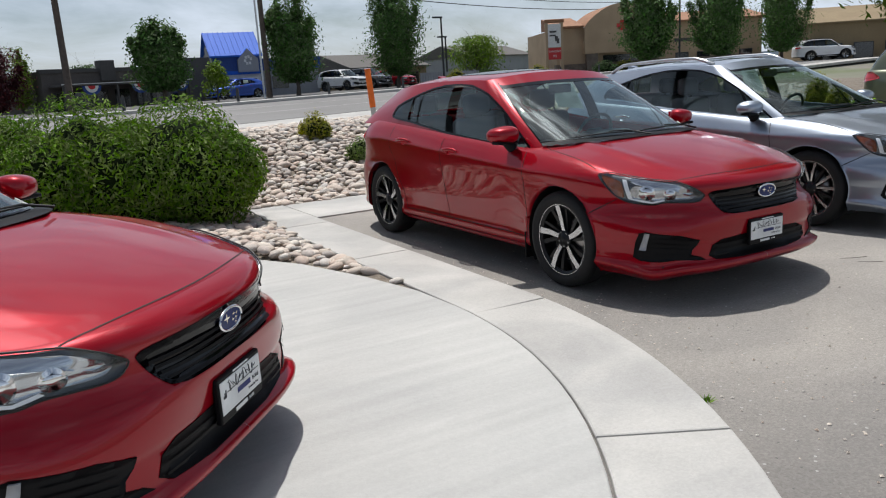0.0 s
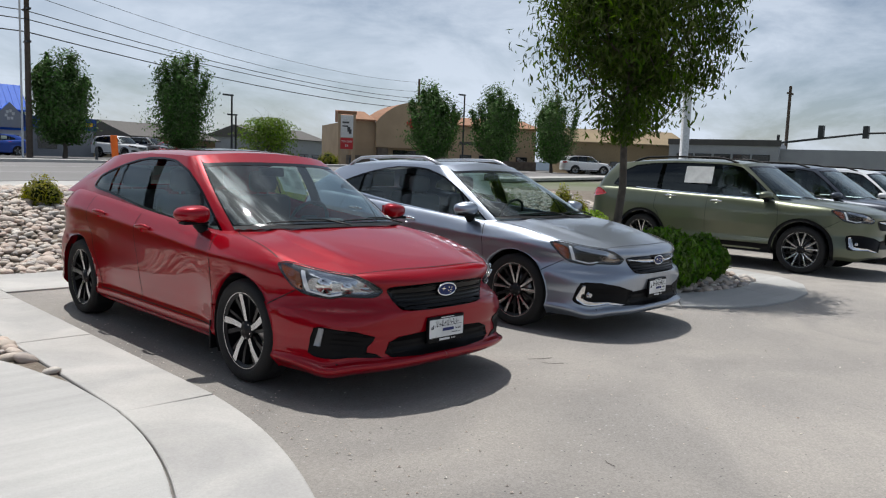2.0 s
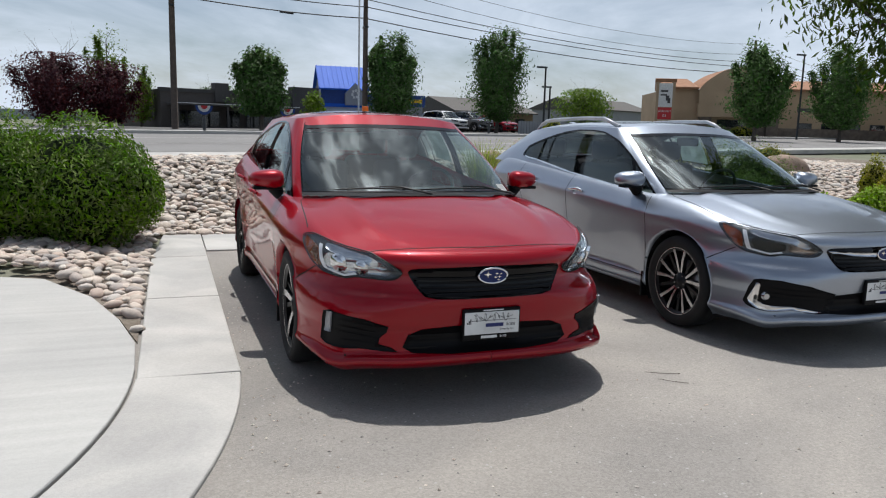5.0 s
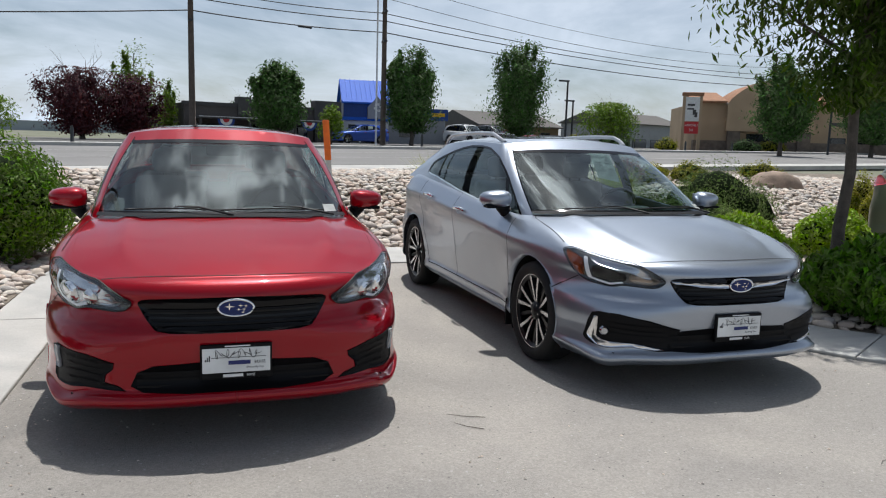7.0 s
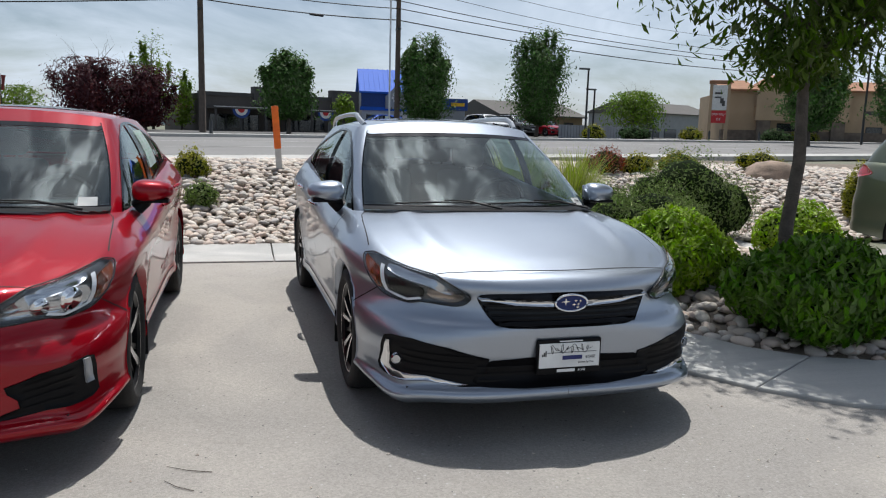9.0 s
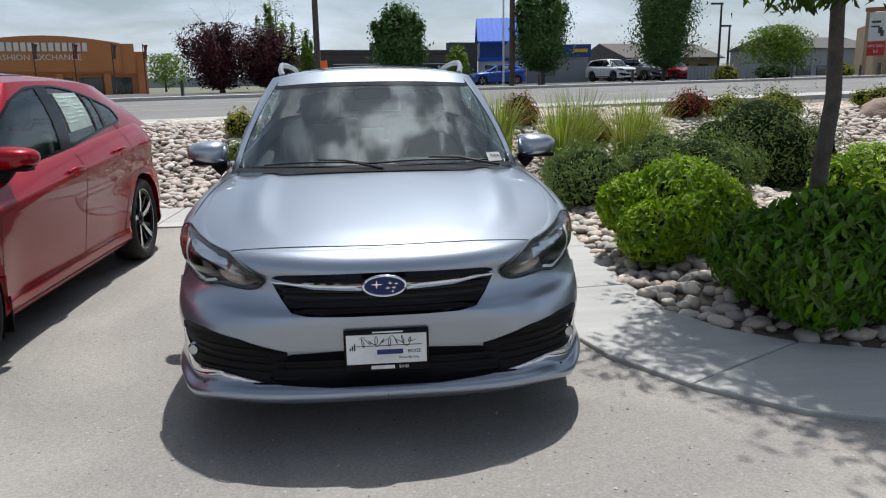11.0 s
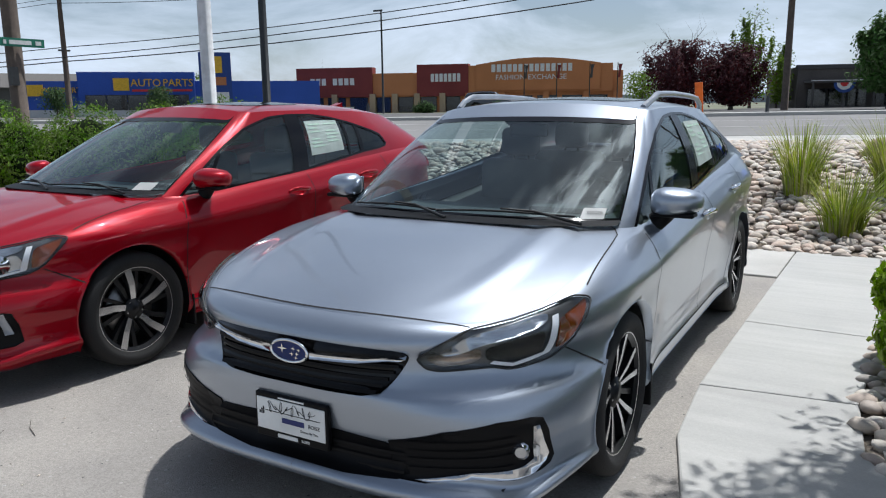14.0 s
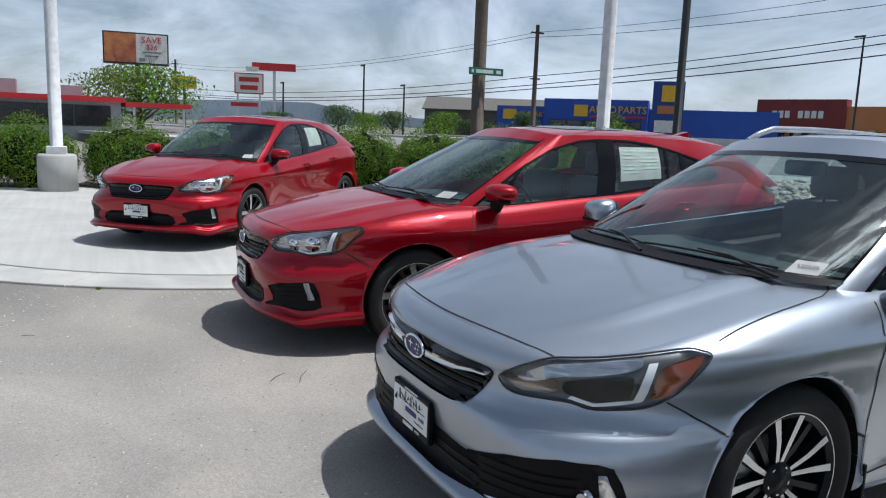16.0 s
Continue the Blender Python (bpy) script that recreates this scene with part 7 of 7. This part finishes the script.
for k in range(14):
    bm.faces.new((base_v[0][k], base_v[0][k + 1], prism_v[0][k + 1], prism_v[0][k]))
    bm.faces.new((prism_v[0][k], prism_v[0][k + 1], prism_v[1][k + 1], prism_v[1][k]))
part("arched_front", bm, ORANGE_WALL, mall, "arched orange parapet")
for x in (0.2, 4.2, 8.4, 10.8, 13.2, 15.9, 18.6, 22.0, 26.5, 30.5, 33.4):
    bit(mall, "column", STUCCO if x < 18 else ORANGE_WALL, (x - 0.3, x + 0.3, -0.5, 0.1, -1.5, 1.2))
pane_row(mall, 0.6, 32.8, -0.9, 0.8, 13, y=-0.05, gap=0.6)
def letter_bars(parent, x0, x1, z0, z1, n, y, mat=SIGN_WHITE, skip=()):
    """A line of plain upright bars the size of the letters of a shop's name."""
    w = (x1 - x0) / n
    bit(parent, "letter_bar", mat, *[(x0 + k * w, x0 + (k + 0.72) * w, y - 0.08, y, z0, z1) for k in range(n) if k not in skip], label="white letter-sized bar")


letter_bars(mall, 1.6, 6.6, 2.15, 2.85, 8, -0.4, skip=(3,))
letter_bars(mall, 14.7, 17.9, 2.35, 3.15, 7, -0.4)
letter_bars(mall, 21.0, 29.2, 3.20, 3.95, 15, -0.5)
for word, x in (("FASHION", 22.9), ("EXCHANGE", 26.6)):
    write("sign_word", word, 0.72, SIGN_WHITE, mall, Matrix.Translation((x, -0.56, 2.65)), 0.03, "white lettering")
for k, (x, y) in enumerate(((-19.5, 60.5), (-17.0, 61.6), (-14.5, 62.7), (-12.4, 63.6))):
    pole = thing("flag_pole", "thin pole with a furled banner", "flag", pose(x, y, 0.4), "flags before the shops")
    bm = bmesh.new()
    tube(bm, [(0, 0, -0.5), (0, 0, 4.4)], [0.05, 0.04], 6)
    part("pole", bm, STEEL_DARK, pole)
    bm = bmesh.new()
    grid_mesh(bm, lambda a, b: Vector((0.05 + 0.35 * a * (1 - 0.5 * b), 0.1 * math.sin(4 * b + 3 * a), 4.3 - 1.1 * b)), spaced(0, 1, 3), spaced(0, 1, 6))
    part("banner", bm, MAROON if k % 2 else DARK_WALL, pole)

# blue parts store and its roadside sign
parts_store = house("parts_store", "low blue-painted parts store with yellow lettering", -52.5, 36.0, 1.2, 47)
bit(parts_store, "wall", BLUE_WALL, (0, 24, 0, 10, -1.0, 2.5))
bit(parts_store, "front", BLUE_WALL, (4.5, 13.5, -0.8, 1, -1.0, 3.2))
bit(parts_store, "base_band", WHITE_WALL, (4.4, 13.6, -0.85, -0.7, -1.0, 0.6), (0, 27, -0.06, 0, -1.0, 0.2))
pane_row(parts_store, 5.0, 13.0, 0.2, 1.3, 5, y=-0.88)
for x in (0.6, 7.2):
    bit(parts_store, "badge_shape", YELLOW, (x, x + 1.2, -0.92, -0.8, 1.7, 2.7) if x > 3 else (x, x + 1.2, -0.12, 0, 1.3, 2.2), label="yellow hexagon badge")
for word, size, x, y, z in (("AUTO", 0.85, 9.7, -0.88, 2.3), ("PARTS", 0.85, 12.2, -0.88, 2.3), ("AUTO", 0.62, 2.6, -0.12, 1.75), ("PARTS", 0.62, 4.4 - 0.35, -0.12, 1.75)):
    write("store_word", word, size, YELLOW, parts_store, Matrix.Translation((x, y, z)), 0.05, "yellow lettering")
bit(parts_store, "underline", SIGN_RED, (8.6, 13.3, -0.92, -0.8, 1.62, 1.80), label="red bar under the lettering")
road_sign = house("parts_sign", "tall blue roadside sign with yellow badge and white panel", -36.6, 40.6, 0.8, 50, "sign")
bit(road_sign, "panel", BLUE_DARK, (0, 2.3, 0, 0.5, -0.5, 4.7))
bit(road_sign, "badge_shape", YELLOW, (0.65, 1.65, -0.06, 0, 3.2, 4.4))
bit(road_sign, "name_bar", ORANGE_WALL, (0.4, 1.9, -0.06, 0, 2.3, 2.9))
bit(road_sign, "lower_panel", SIGN_WHITE, (0.25, 2.05, -0.06, 0, 0.9, 1.8))

# restaurant, billboard and other roadside signs
diner = house("diner_building", "low pale diner with a red roof edge", -35.2, -6.5, 0.7, 92)
bit(diner, "wall", PALE_GREY, (0, 10, 0, 8, -1, 1.45))
bit(diner, "roof_edge", SIGN_RED, (-0.2, 10.2, -0.4, 8, 1.45, 1.72))
bit(diner, "canopy", SIGN_RED, (10.2, 13.6, -0.5, 3, 1.25, 1.5))
bit(diner, "rooftop_unit", PALE_GREY, (3.5, 5.0, 2, 3.5, 1.7, 2.5), (7, 8.2, 2, 3.5, 1.7, 2.3))
pane_row(diner, 0.5, 9.5, 0.2, 1.2, 5)
for x in (10.6, 13.2):
    bit(diner, "canopy_post", STEEL_WHITE, (x, x + 0.12, 0, 0.12, -1, 1.25))
board = house("billboard", "large roadside billboard on a single dark post", -50.6, 3.0, 0.8, 87, "billboard")
bit(board, "post", STEEL_DARK, (2.0, 2.35, 0.1, 0.45, -1.5, 4.6))
bit(board, "frame", STEEL_DARK, (-0.1, 4.3, 0, 0.4, 4.35, 6.6))
bit(board, "picture", PRINT, (0, 2.1, -0.05, 0.0, 4.5, 6.5), label="orange food picture as plain shapes")
bit(board, "offer", SIGN_WHITE, (2.1, 4.2, -0.05, 0.0, 4.5, 6.5))
write("offer_words", "SAVE", 0.62, SIGN_RED, board, Matrix.Translation((3.15, -0.07, 6.1)), 0.01)
write("offer_words", "$26", 0.5, SIGN_RED, board, Matrix.Translation((3.15, -0.07, 5.6)), 0.01)
bit(board, "small_print", PAPER_INK, (2.5, 3.8, -0.07, -0.05, 5.2, 5.3), (2.7, 3.6, -0.07, -0.05, 4.95, 5.05), (2.3, 2.7, -0.07, -0.05, 4.6, 4.85))
wheel_sign = house("motel_sign", "white roadside sign with red border and arrow", -59.6, 13.6, 0.8, 78, "sign")
bit(wheel_sign, "panel", SIGN_WHITE, (0, 2.3, 0, 0.3, 3.1, 4.7))
bit(wheel_sign, "border", SIGN_RED, (-0.1, 2.4, 0.05, 0.35, 3.0, 4.8))
bit(wheel_sign, "name_bar", SIGN_RED, (0.3, 2.0, -0.03, 0, 4.05, 4.45), (0.4, 1.9, -0.03, 0, 3.35, 3.75))
bit(wheel_sign, "arrow", SIGN_RED, (-0.4, 1.9, 0, 0.3, 1.9, 2.25))
bit(wheel_sign, "post", STEEL_WHITE, (0.1, 0.25, 0.1, 0.3, -1, 3.1), (2.0, 2.15, 0.1, 0.3, -1, 3.1), (3.2, 3.45, 0.1, 0.3, -1, 5.2))
bit(wheel_sign, "top_panel", SIGN_RED, (1.4, 5.2, 0, 0.3, 5.1, 5.75))
bit(wheel_sign, "lamp_panel", SIGN_WHITE, (0.9, 2.0, -0.2, 0.2, 5.0, 5.35))
small_sign = house("roadside_sign", "small green and orange roadside sign on a post", -52.0, 7.6, 0.8, 85, "sign")
bit(small_sign, "panel", YELLOW, (0, 1.8, 0, 0.3, 2.9, 3.8))
bit(small_sign, "stripe", SIGN_GREEN, (0, 1.8, -0.02, 0, 3.3, 3.5))
bit(small_sign, "post", STEEL_DARK, (0.8, 1.0, 0.1, 0.3, -1, 2.9))

# further low buildings
for name, x, y, turn, l, d, h, mat, lab in (
        ("ochre_house", 26.5, 62.5, 14, 9, 8, 2.0, OCHRE, "low ochre house with a grey gable roof"),
        ("grey_house", 52, 84, 20, 14, 9, 3.4, PALE_GREY, "grey house with a shingle roof behind trees"),
        ("grey_house", 37, 88, 20, 10, 9, 3.0, PALE_GREY, "grey house with a shingle roof behind trees"),
        ("tan_store", 59.5, 41.5, -38, 11, 9, 3.2, OCHRE, "long tan store building"),
        ("brown_house", -74, 38, 60, 16, 10, 2.6, DARK_WALL, "distant brown house with a shingle roof"),
        ("brown_house", -70, 48, 60, 12, 10, 2.4, STONE, "distant brown house with a shingle roof")):
    h_ob = house(name, lab, x, y, 1.0, turn)
    bit(h_ob, "wall", mat, (0, l, 0, d, -1.5, h))
    bm = bmesh.new()
    prism(bm, [(-0.3, -0.4), (l + 0.3, -0.4), (l + 0.3, d / 2), (-0.3, d / 2)], h, lambda x, y: h + 0.1 + (y + 0.4) * 0.30)
    prism(bm, [(-0.3, d / 2), (l + 0.3, d / 2), (l + 0.3, d + 0.4), (-0.3, d + 0.4)], h, lambda x, y: h + 0.1 + (d + 0.4 - y) * 0.30)
    part("roof", bm, ROOF_GREY if name != "tan_store" else OCHRE, h_ob)
    pane_row(h_ob, 0.6, l - 0.6, 0.3, 1.5, 4, gap=1.0)
office = house("grey_office", "wide flat-roofed grey office building beyond the lot", 62.5, 33.5, 1.6, -72)
bit(office, "wall", PALE_GREY, (0, 9, 0, 10, -2, 3.0), (9, 17, 1, 10, -2, 2.4))
bit(office, "parapet", DARK_WALL, (-0.1, 9.1, -0.1, 0.3, 2.6, 3.1))
pane_row(office, 0.6, 8.4, 0.4, 1.8, 5, gap=0.3)

# fences and screens beside the kiosk
fence = house("slat_fence", "grey slatted screen fence", 26.5, 49.5, 0.9, 18, "fence")
for k in range(24):
    bit(fence, "slat", PALE_GREY, (0.28 * k, 0.28 * k + 0.24, 0, 0.05, -0.8, 1.25))
bit(fence, "rail", PALE_GREY, (0, 6.7, 0.05, 0.12, 0.9, 1.0))


# ---- poles and cables ----
def pole(name, x, y, z0, h, r0, r1, mat, label, category="pole"):
    ob = thing(name, label, category, pose(x, y, z0))
    bm = bmesh.new()
    tube(bm, [(0, 0, -0.3), (0, 0, h * 0.5), (0, 0, h)], [r0, (r0 + r1) / 2, r1], 12)
    part("shaft", bm, mat, ob)
    return ob


LINES = [(-95.0, 12.0), (-38.0, 31.0), (3.0, 44.5), (14.6, 47.6), (62.0, 66.0)]
for k, (x, y) in enumerate(LINES):
    p = pole("utility_pole", x, y, 0.7, 8.2 if k < 2 else 11.0, 0.19, 0.13, WOODPOLE, "tall wooden utility pole carrying cables")
    arm = 7.6 if k < 2 else 8.7
    bit(p, "bracket", STEEL_DARK, (-0.12, 0.12, -0.35, 0.35, arm - 3.2, arm - 3.1) if k < 2 else (-0.12, 0.12, -0.35, 0.35, 6.9, 7.0), (-0.1, 0.1, -0.5, 0.5, arm, arm + 0.1))
bit(p, "insulator", STEEL_DARK, (-0.05, 0.05, -0.45, -0.35, 8.8, 9.0), (-0.05, 0.05, 0.35, 0.45, 8.8, 9.0))
pole("thin_pole", 13.85, 46.2, 0.7, 12, 0.06, 0.05, STEEL_WHITE, "thin pale steel pole beside the utility pole")


def cable(pts, r, sag, name="cable", label="black overhead cable between utility poles"):
    bm = bmesh.new()
    full = []
    for a, b in zip(pts, pts[1:]):
        a, b = Vector(a), Vector(b)
        full += [a.lerp(b, k / 12) - Vector((0, 0, sag * 4 * (k / 12) * (1 - k / 12) * (a - b).length / 40)) for k in range(12)]
    full.append(Vector(pts[-1]))
    tube(bm, full, [r] * len(full), 5)
    tagged(part(name, bm, WIRE), label, "cable", "overhead cables")


for z, low, r, sag, off in ((7.55, 3.8, 0.035, 0.55, 0.3), (8.15, 4.0, 0.03, 0.5, -0.3), (8.75, 4.7, 0.028, 0.6, 0.4), (9.5, 7.3, 0.018, 0.9, -0.5), (10.6, 7.7, 0.015, 0.9, 0.0)):
    cable([(x, y + off, 0.7 + (z if k > 1 else low)) for k, (x, y) in enumerate(LINES + [(130.0, 95.0)])], r, sag)
for x, y, z in ((-3.5, 40.5, 8.3), (9.4, 45.6, 8.2)):
    bm = bmesh.new()
    tube(bm, [(-0.4, -0.16, 0), (0.4, 0.16, 0)], [0.07, 0.07], 8)
    ob = part("cable_splice", bm, WIRE)
    ob.matrix_basis = pose(x, y + 0.3, z - 0.25)
    tagged(ob, "black splice case hung on an overhead cable", "cable", "overhead cables")
big = pole("wooden_pole", -12.9, 13.5, 0.2, 11, 0.22, 0.19, WOODPOLE, "thick brown pole with a street name sign")
bit(big, "street_sign", SIGN_GREEN, (0.25, 0.28, -0.50, 0.74, 2.95, 3.18), label="green street name sign with a white bar")
bit(big, "sign_print", SIGN_WHITE, (0.28, 0.29, -0.42, -0.34, 3.01, 3.12), (0.28, 0.29, -0.26, 0.36, 3.01, 3.12), (0.28, 0.29, 0.48, 0.64, 3.01, 3.12))
bit(big, "meter", STEEL_DARK, (0.15, 0.3, -0.3, -0.1, 1.9, 2.4))
pole("flag_mast", -0.15, 9.05, 0.05, 9, 0.10, 0.09, STEEL_WHITE, "tall white steel mast")
pole("lamp_mast", -2.4, 12.5, 0.4, 9, 0.085, 0.06, STEEL_DARK, "dark steel lamp mast")
for x, y, h, lab in ((-26.6, 49.9, 8.0, 1), (28.6, 49.7, 5.4, 1), (30.5, 52.5, 4.2, 1), (46.5, 43.6, 6.8, 1), (-47.7, 21.4, 5.4, 0), (-46.7, 24.4, 4.0, 0), (-49.5, 15.5, 3.8, 0)):
    p = pole("street_lamp", x, y, 0.7, h, 0.09, 0.06, STEEL_DARK, "dark street lamp on a thin mast" if lab else "thin dark pole by the road", "lamp")
    bit(p, "arm", STEEL_DARK, (-0.7, 0.1, -0.06, 0.06, h - 0.12, h))
pole("sign_mast", 45.2, 23.0, 1.2, 12, 0.28, 0.25, STEEL_WHITE, "white steel mast beyond the parked cars")
far_pole = pole("utility_pole", 85.0, 32.0, 2.0, 9.5, 0.2, 0.15, WOODPOLE, "wooden utility pole with a crossarm")
bit(far_pole, "crossarm", WOODPOLE, (-0.8, 0.8, -0.06, 0.06, 8.6, 8.8))
signal = pole("traffic_signal", 66.0, 25.4, 2.0, 3.2, 0.14, 0.12, STEEL_DARK, "traffic signal on a long mast arm", "traffic light")
bm = bmesh.new()
tube(bm, [(0, 0, 2.5), (2.5, -6, 3.4), (5, -13, 3.8)], [0.1, 0.08, 0.06], 8)
part("mast_arm", bm, STEEL_DARK, signal)
for k, (x, y) in enumerate(((2.5, -6), (4.2, -10.5), (1.2, -3))):
    bit(signal, "signal_head", STEEL_DARK, (x - 0.2, x + 0.2, y - 0.2, y + 0.2, 3.0, 4.0))
pad_pole = pole("lamp_mast", -6.24, 1.45, 0.0, 9, 0.11, 0.10, STEEL_WHITE, "white lamp mast on a concrete pedestal", "lamp")
bm = bmesh.new()
lathe(bm, [(0.01, -0.1), (0.34, -0.1), (0.33, 0.66), (0.30, 0.70), (0.01, 0.70)], 28, "z")
part("pedestal", bm, CONCRETE, pad_pole, "round pale concrete pedestal", True)
bit(pad_pole, "base_plate", STEEL_WHITE, (-0.17, 0.17, -0.17, 0.17, 0.70, 0.84), bevel=0.01)
marker = thing("marker_post", "orange flexible marker post with a pale foot", "post", pose(5.97, 12.75, land_z(5.97, 12.75), 0, -4, 0))
bm = bmesh.new()
box(bm, -0.055, 0.055, -0.018, 0.018, 0.36, 1.05, 0.008)
part("blade", bm, ORANGE, marker, "orange blade")
bm = bmesh.new()
box(bm, -0.05, 0.05, -0.015, 0.015, -0.05, 0.36, 0.006)
part("foot", bm, POST_GREY, marker)

# ---- trees across the road ----
FT = "broad upright street tree across the road"
for k, (x, y, h, r) in enumerate(((7.7, 44.2, 4.9, 1.8), (16.5, 47.6, 6.6, 2.15), (25.4, 51.0, 7.9, 2.9), (36.9, 37.4, 6.4, 2.1), (45.8, 39.2, 7.1, 2.5), (55.5, 41.1, 7.5, 2.7))):
    tree("street_tree", x, y, h, 0.8, r * 1.05, 0.13, 9000, 0.22, LEAF_STREET, 200 + k, FT, group="street trees across the road", cone=0.30, cluster=0.17, z_low=0.9, fill=25000, leaders=13)
tree("purple_tree", -3.3, 48.8, 4.3, 0.5, 3.1, 0.16, 9000, 0.20, LEAF_PURPLE, 210, "spreading purple-leaved tree across the road", cluster=0.13, fill=15000, leaders=15, z_low=0.3)
tree("purple_tree", -0.7, 49.9, 4.0, 0.5, 2.5, 0.14, 8000, 0.20, LEAF_PURPLE, 216, "spreading purple-leaved tree across the road", cluster=0.13, fill=12000, leaders=13, z_low=0.3)
tree("light_tree", -1.4, 60.5, 7.6, 0.9, 1.9, 0.10, 2200, 0.24, LEAF_YOUNG, 211, "thin light green young tree", cone=0.3, fill=4200, leaders=6)
tree("light_tree", 0.9, 57.0, 4.6, 0.5, 1.3, 0.08, 1800, 0.22, LEAF_YOUNG, 217, "small light green tree beside the store", cone=0.3, fill=3000, leaders=5)
tree("light_tree", 11.1, 46.5, 2.6, 0.5, 0.9, 0.06, 1600, 0.22, LEAF_YOUNG, 212, "small light green tree by the store", cone=0.5)
tree("light_tree", 37.0, 58.5, 4.0, 0.5, 2.6, 0.12, 4500, 0.3, LEAF_YOUNG, 213, "bright green tree between buildings")
tree("light_tree", 42.0, 66.0, 3.6, 0.5, 2.2, 0.12, 3000, 0.3, LEAF_FAR, 214, "green tree between buildings")
tree("broad_tree", -45.5, 5.0, 4.2, 0.4, 4.2, 0.2, 9000, 0.28, LEAF_HEDGE, 215, "broad green tree behind the diner", cluster=0.3)
for k, (x, y, h, r, mat) in enumerate(((-48.4, 19.6, 2.2, 1.7, LEAF_FAR), (-47.7, 21.6, 1.7, 1.5, LEAF_HEDGE), (-46.9, 23.6, 1.9, 1.6, LEAF_FAR), (-45.3, 27.4, 2.0, 1.5, LEAF_HEDGE), (-44.8, 29.6, 1.5, 1.4, LEAF_FAR), (-49.6, 15.0, 1.5, 1.6, LEAF_FAR), (-41, 40.5, 2.4, 1.0, LEAF_FAR), (-47.5, 36, 2.4, 1.2, LEAF_FAR))):
    tree("roadside_tree", x, y, h, 0.3, r, 0.08, 3600, 0.17, mat, 230 + k, "low roadside tree beyond the hedge", cluster=0.3, group="low trees beyond the hedge")
for k, (x, y, h, r) in enumerate(((-36, 88, 5.4, 3.2), (-52, 72, 5.0, 2.6), (-62, 64, 4.8, 2.6), (-20, 96, 4.5, 3.0), (70, 90, 5.5, 4.0), (24, 92, 5.0, 4.0), (8, 90, 4.4, 3.5), (50, 64, 4.0, 1.8))):
    tree("far_tree", x, y, h, 0.5, r, 0.12, 2600, 0.4, LEAF_YOUNG if k < 4 else LEAF_FAR, 250 + k, "distant green tree over the roofs", group="distant trees", cluster=0.3)
for k, (x, y, rx) in enumerate(((44.5, 50.0, 1.6), (48, 51.0, 1.6), (52, 52.6, 1.8), (31, 47.0, 1.3), (27.5, 46.0, 1.0), (-20, 57, 1.2), (-26, 55, 1.2), (36, 48, 1.2))):
    bush("far_shrub", x, y, rx, rx * 0.7, 0.9, 1200, 0.16, LEAF_YELLOW if k % 3 == 1 else LEAF_FAR, 270 + k, "low shrub across the road", group="shrubs across the road", lumps=5)
for k in range(12):
    a = -12 + 5.2 * k
    p = ROAD_AT + ROAD_DIR * a + ROAD_SIDE * 13.2
    ob = part("bollard", (lambda b: (tube(b, [(0, 0, -0.1), (0, 0, 0.5), (0, 0, 0.62)], [0.07, 0.07, 0.03], 8), b)[1])(bmesh.new()), STEEL_DARK)
    ob.matrix_basis = pose(p.x, p.y, road_z(p.x, p.y) + 0.1)
    tagged(ob, "short dark post along the far sidewalk", "bollard", "posts along the far sidewalk")

# cars standing across the road
for k, (src, coat, x, y, turn, lab) in enumerate(((red_car, BLUE_PAINT, 13.7, 57.0, -80, "blue hatchback standing beside the kiosk"), (green_suv, WHITE_PAINT, 24.5, 57.0, 20, "white car parked beyond the kiosk"), (green_suv, CHARCOAL, 27.2, 58.0, 20, "dark car parked beyond the kiosk"), (red_car, RED, 30.0, 59.0, 20, "red car parked beyond the kiosk"), (green_suv, NAVY, -21.0, 60.5, 110, "dark car parked before the shops"), (green_suv, WHITE_PAINT, 61.0, 39.5, 50, "pale car beyond the planted bank"))):
    c = copy_thing(src, pose(x, y, land_z(x, y) + 0.06, 0, 0, turn))
    tagged(c, lab, group="cars across the road")
    for o in c.children:
        if o.data and o.data.materials and o.data.materials[0] in (RED, GREEN):
            o.data = o.data.copy()
            o.data.materials[0] = coat

# hazy hills, the haze painted into their pale blue-grey colour
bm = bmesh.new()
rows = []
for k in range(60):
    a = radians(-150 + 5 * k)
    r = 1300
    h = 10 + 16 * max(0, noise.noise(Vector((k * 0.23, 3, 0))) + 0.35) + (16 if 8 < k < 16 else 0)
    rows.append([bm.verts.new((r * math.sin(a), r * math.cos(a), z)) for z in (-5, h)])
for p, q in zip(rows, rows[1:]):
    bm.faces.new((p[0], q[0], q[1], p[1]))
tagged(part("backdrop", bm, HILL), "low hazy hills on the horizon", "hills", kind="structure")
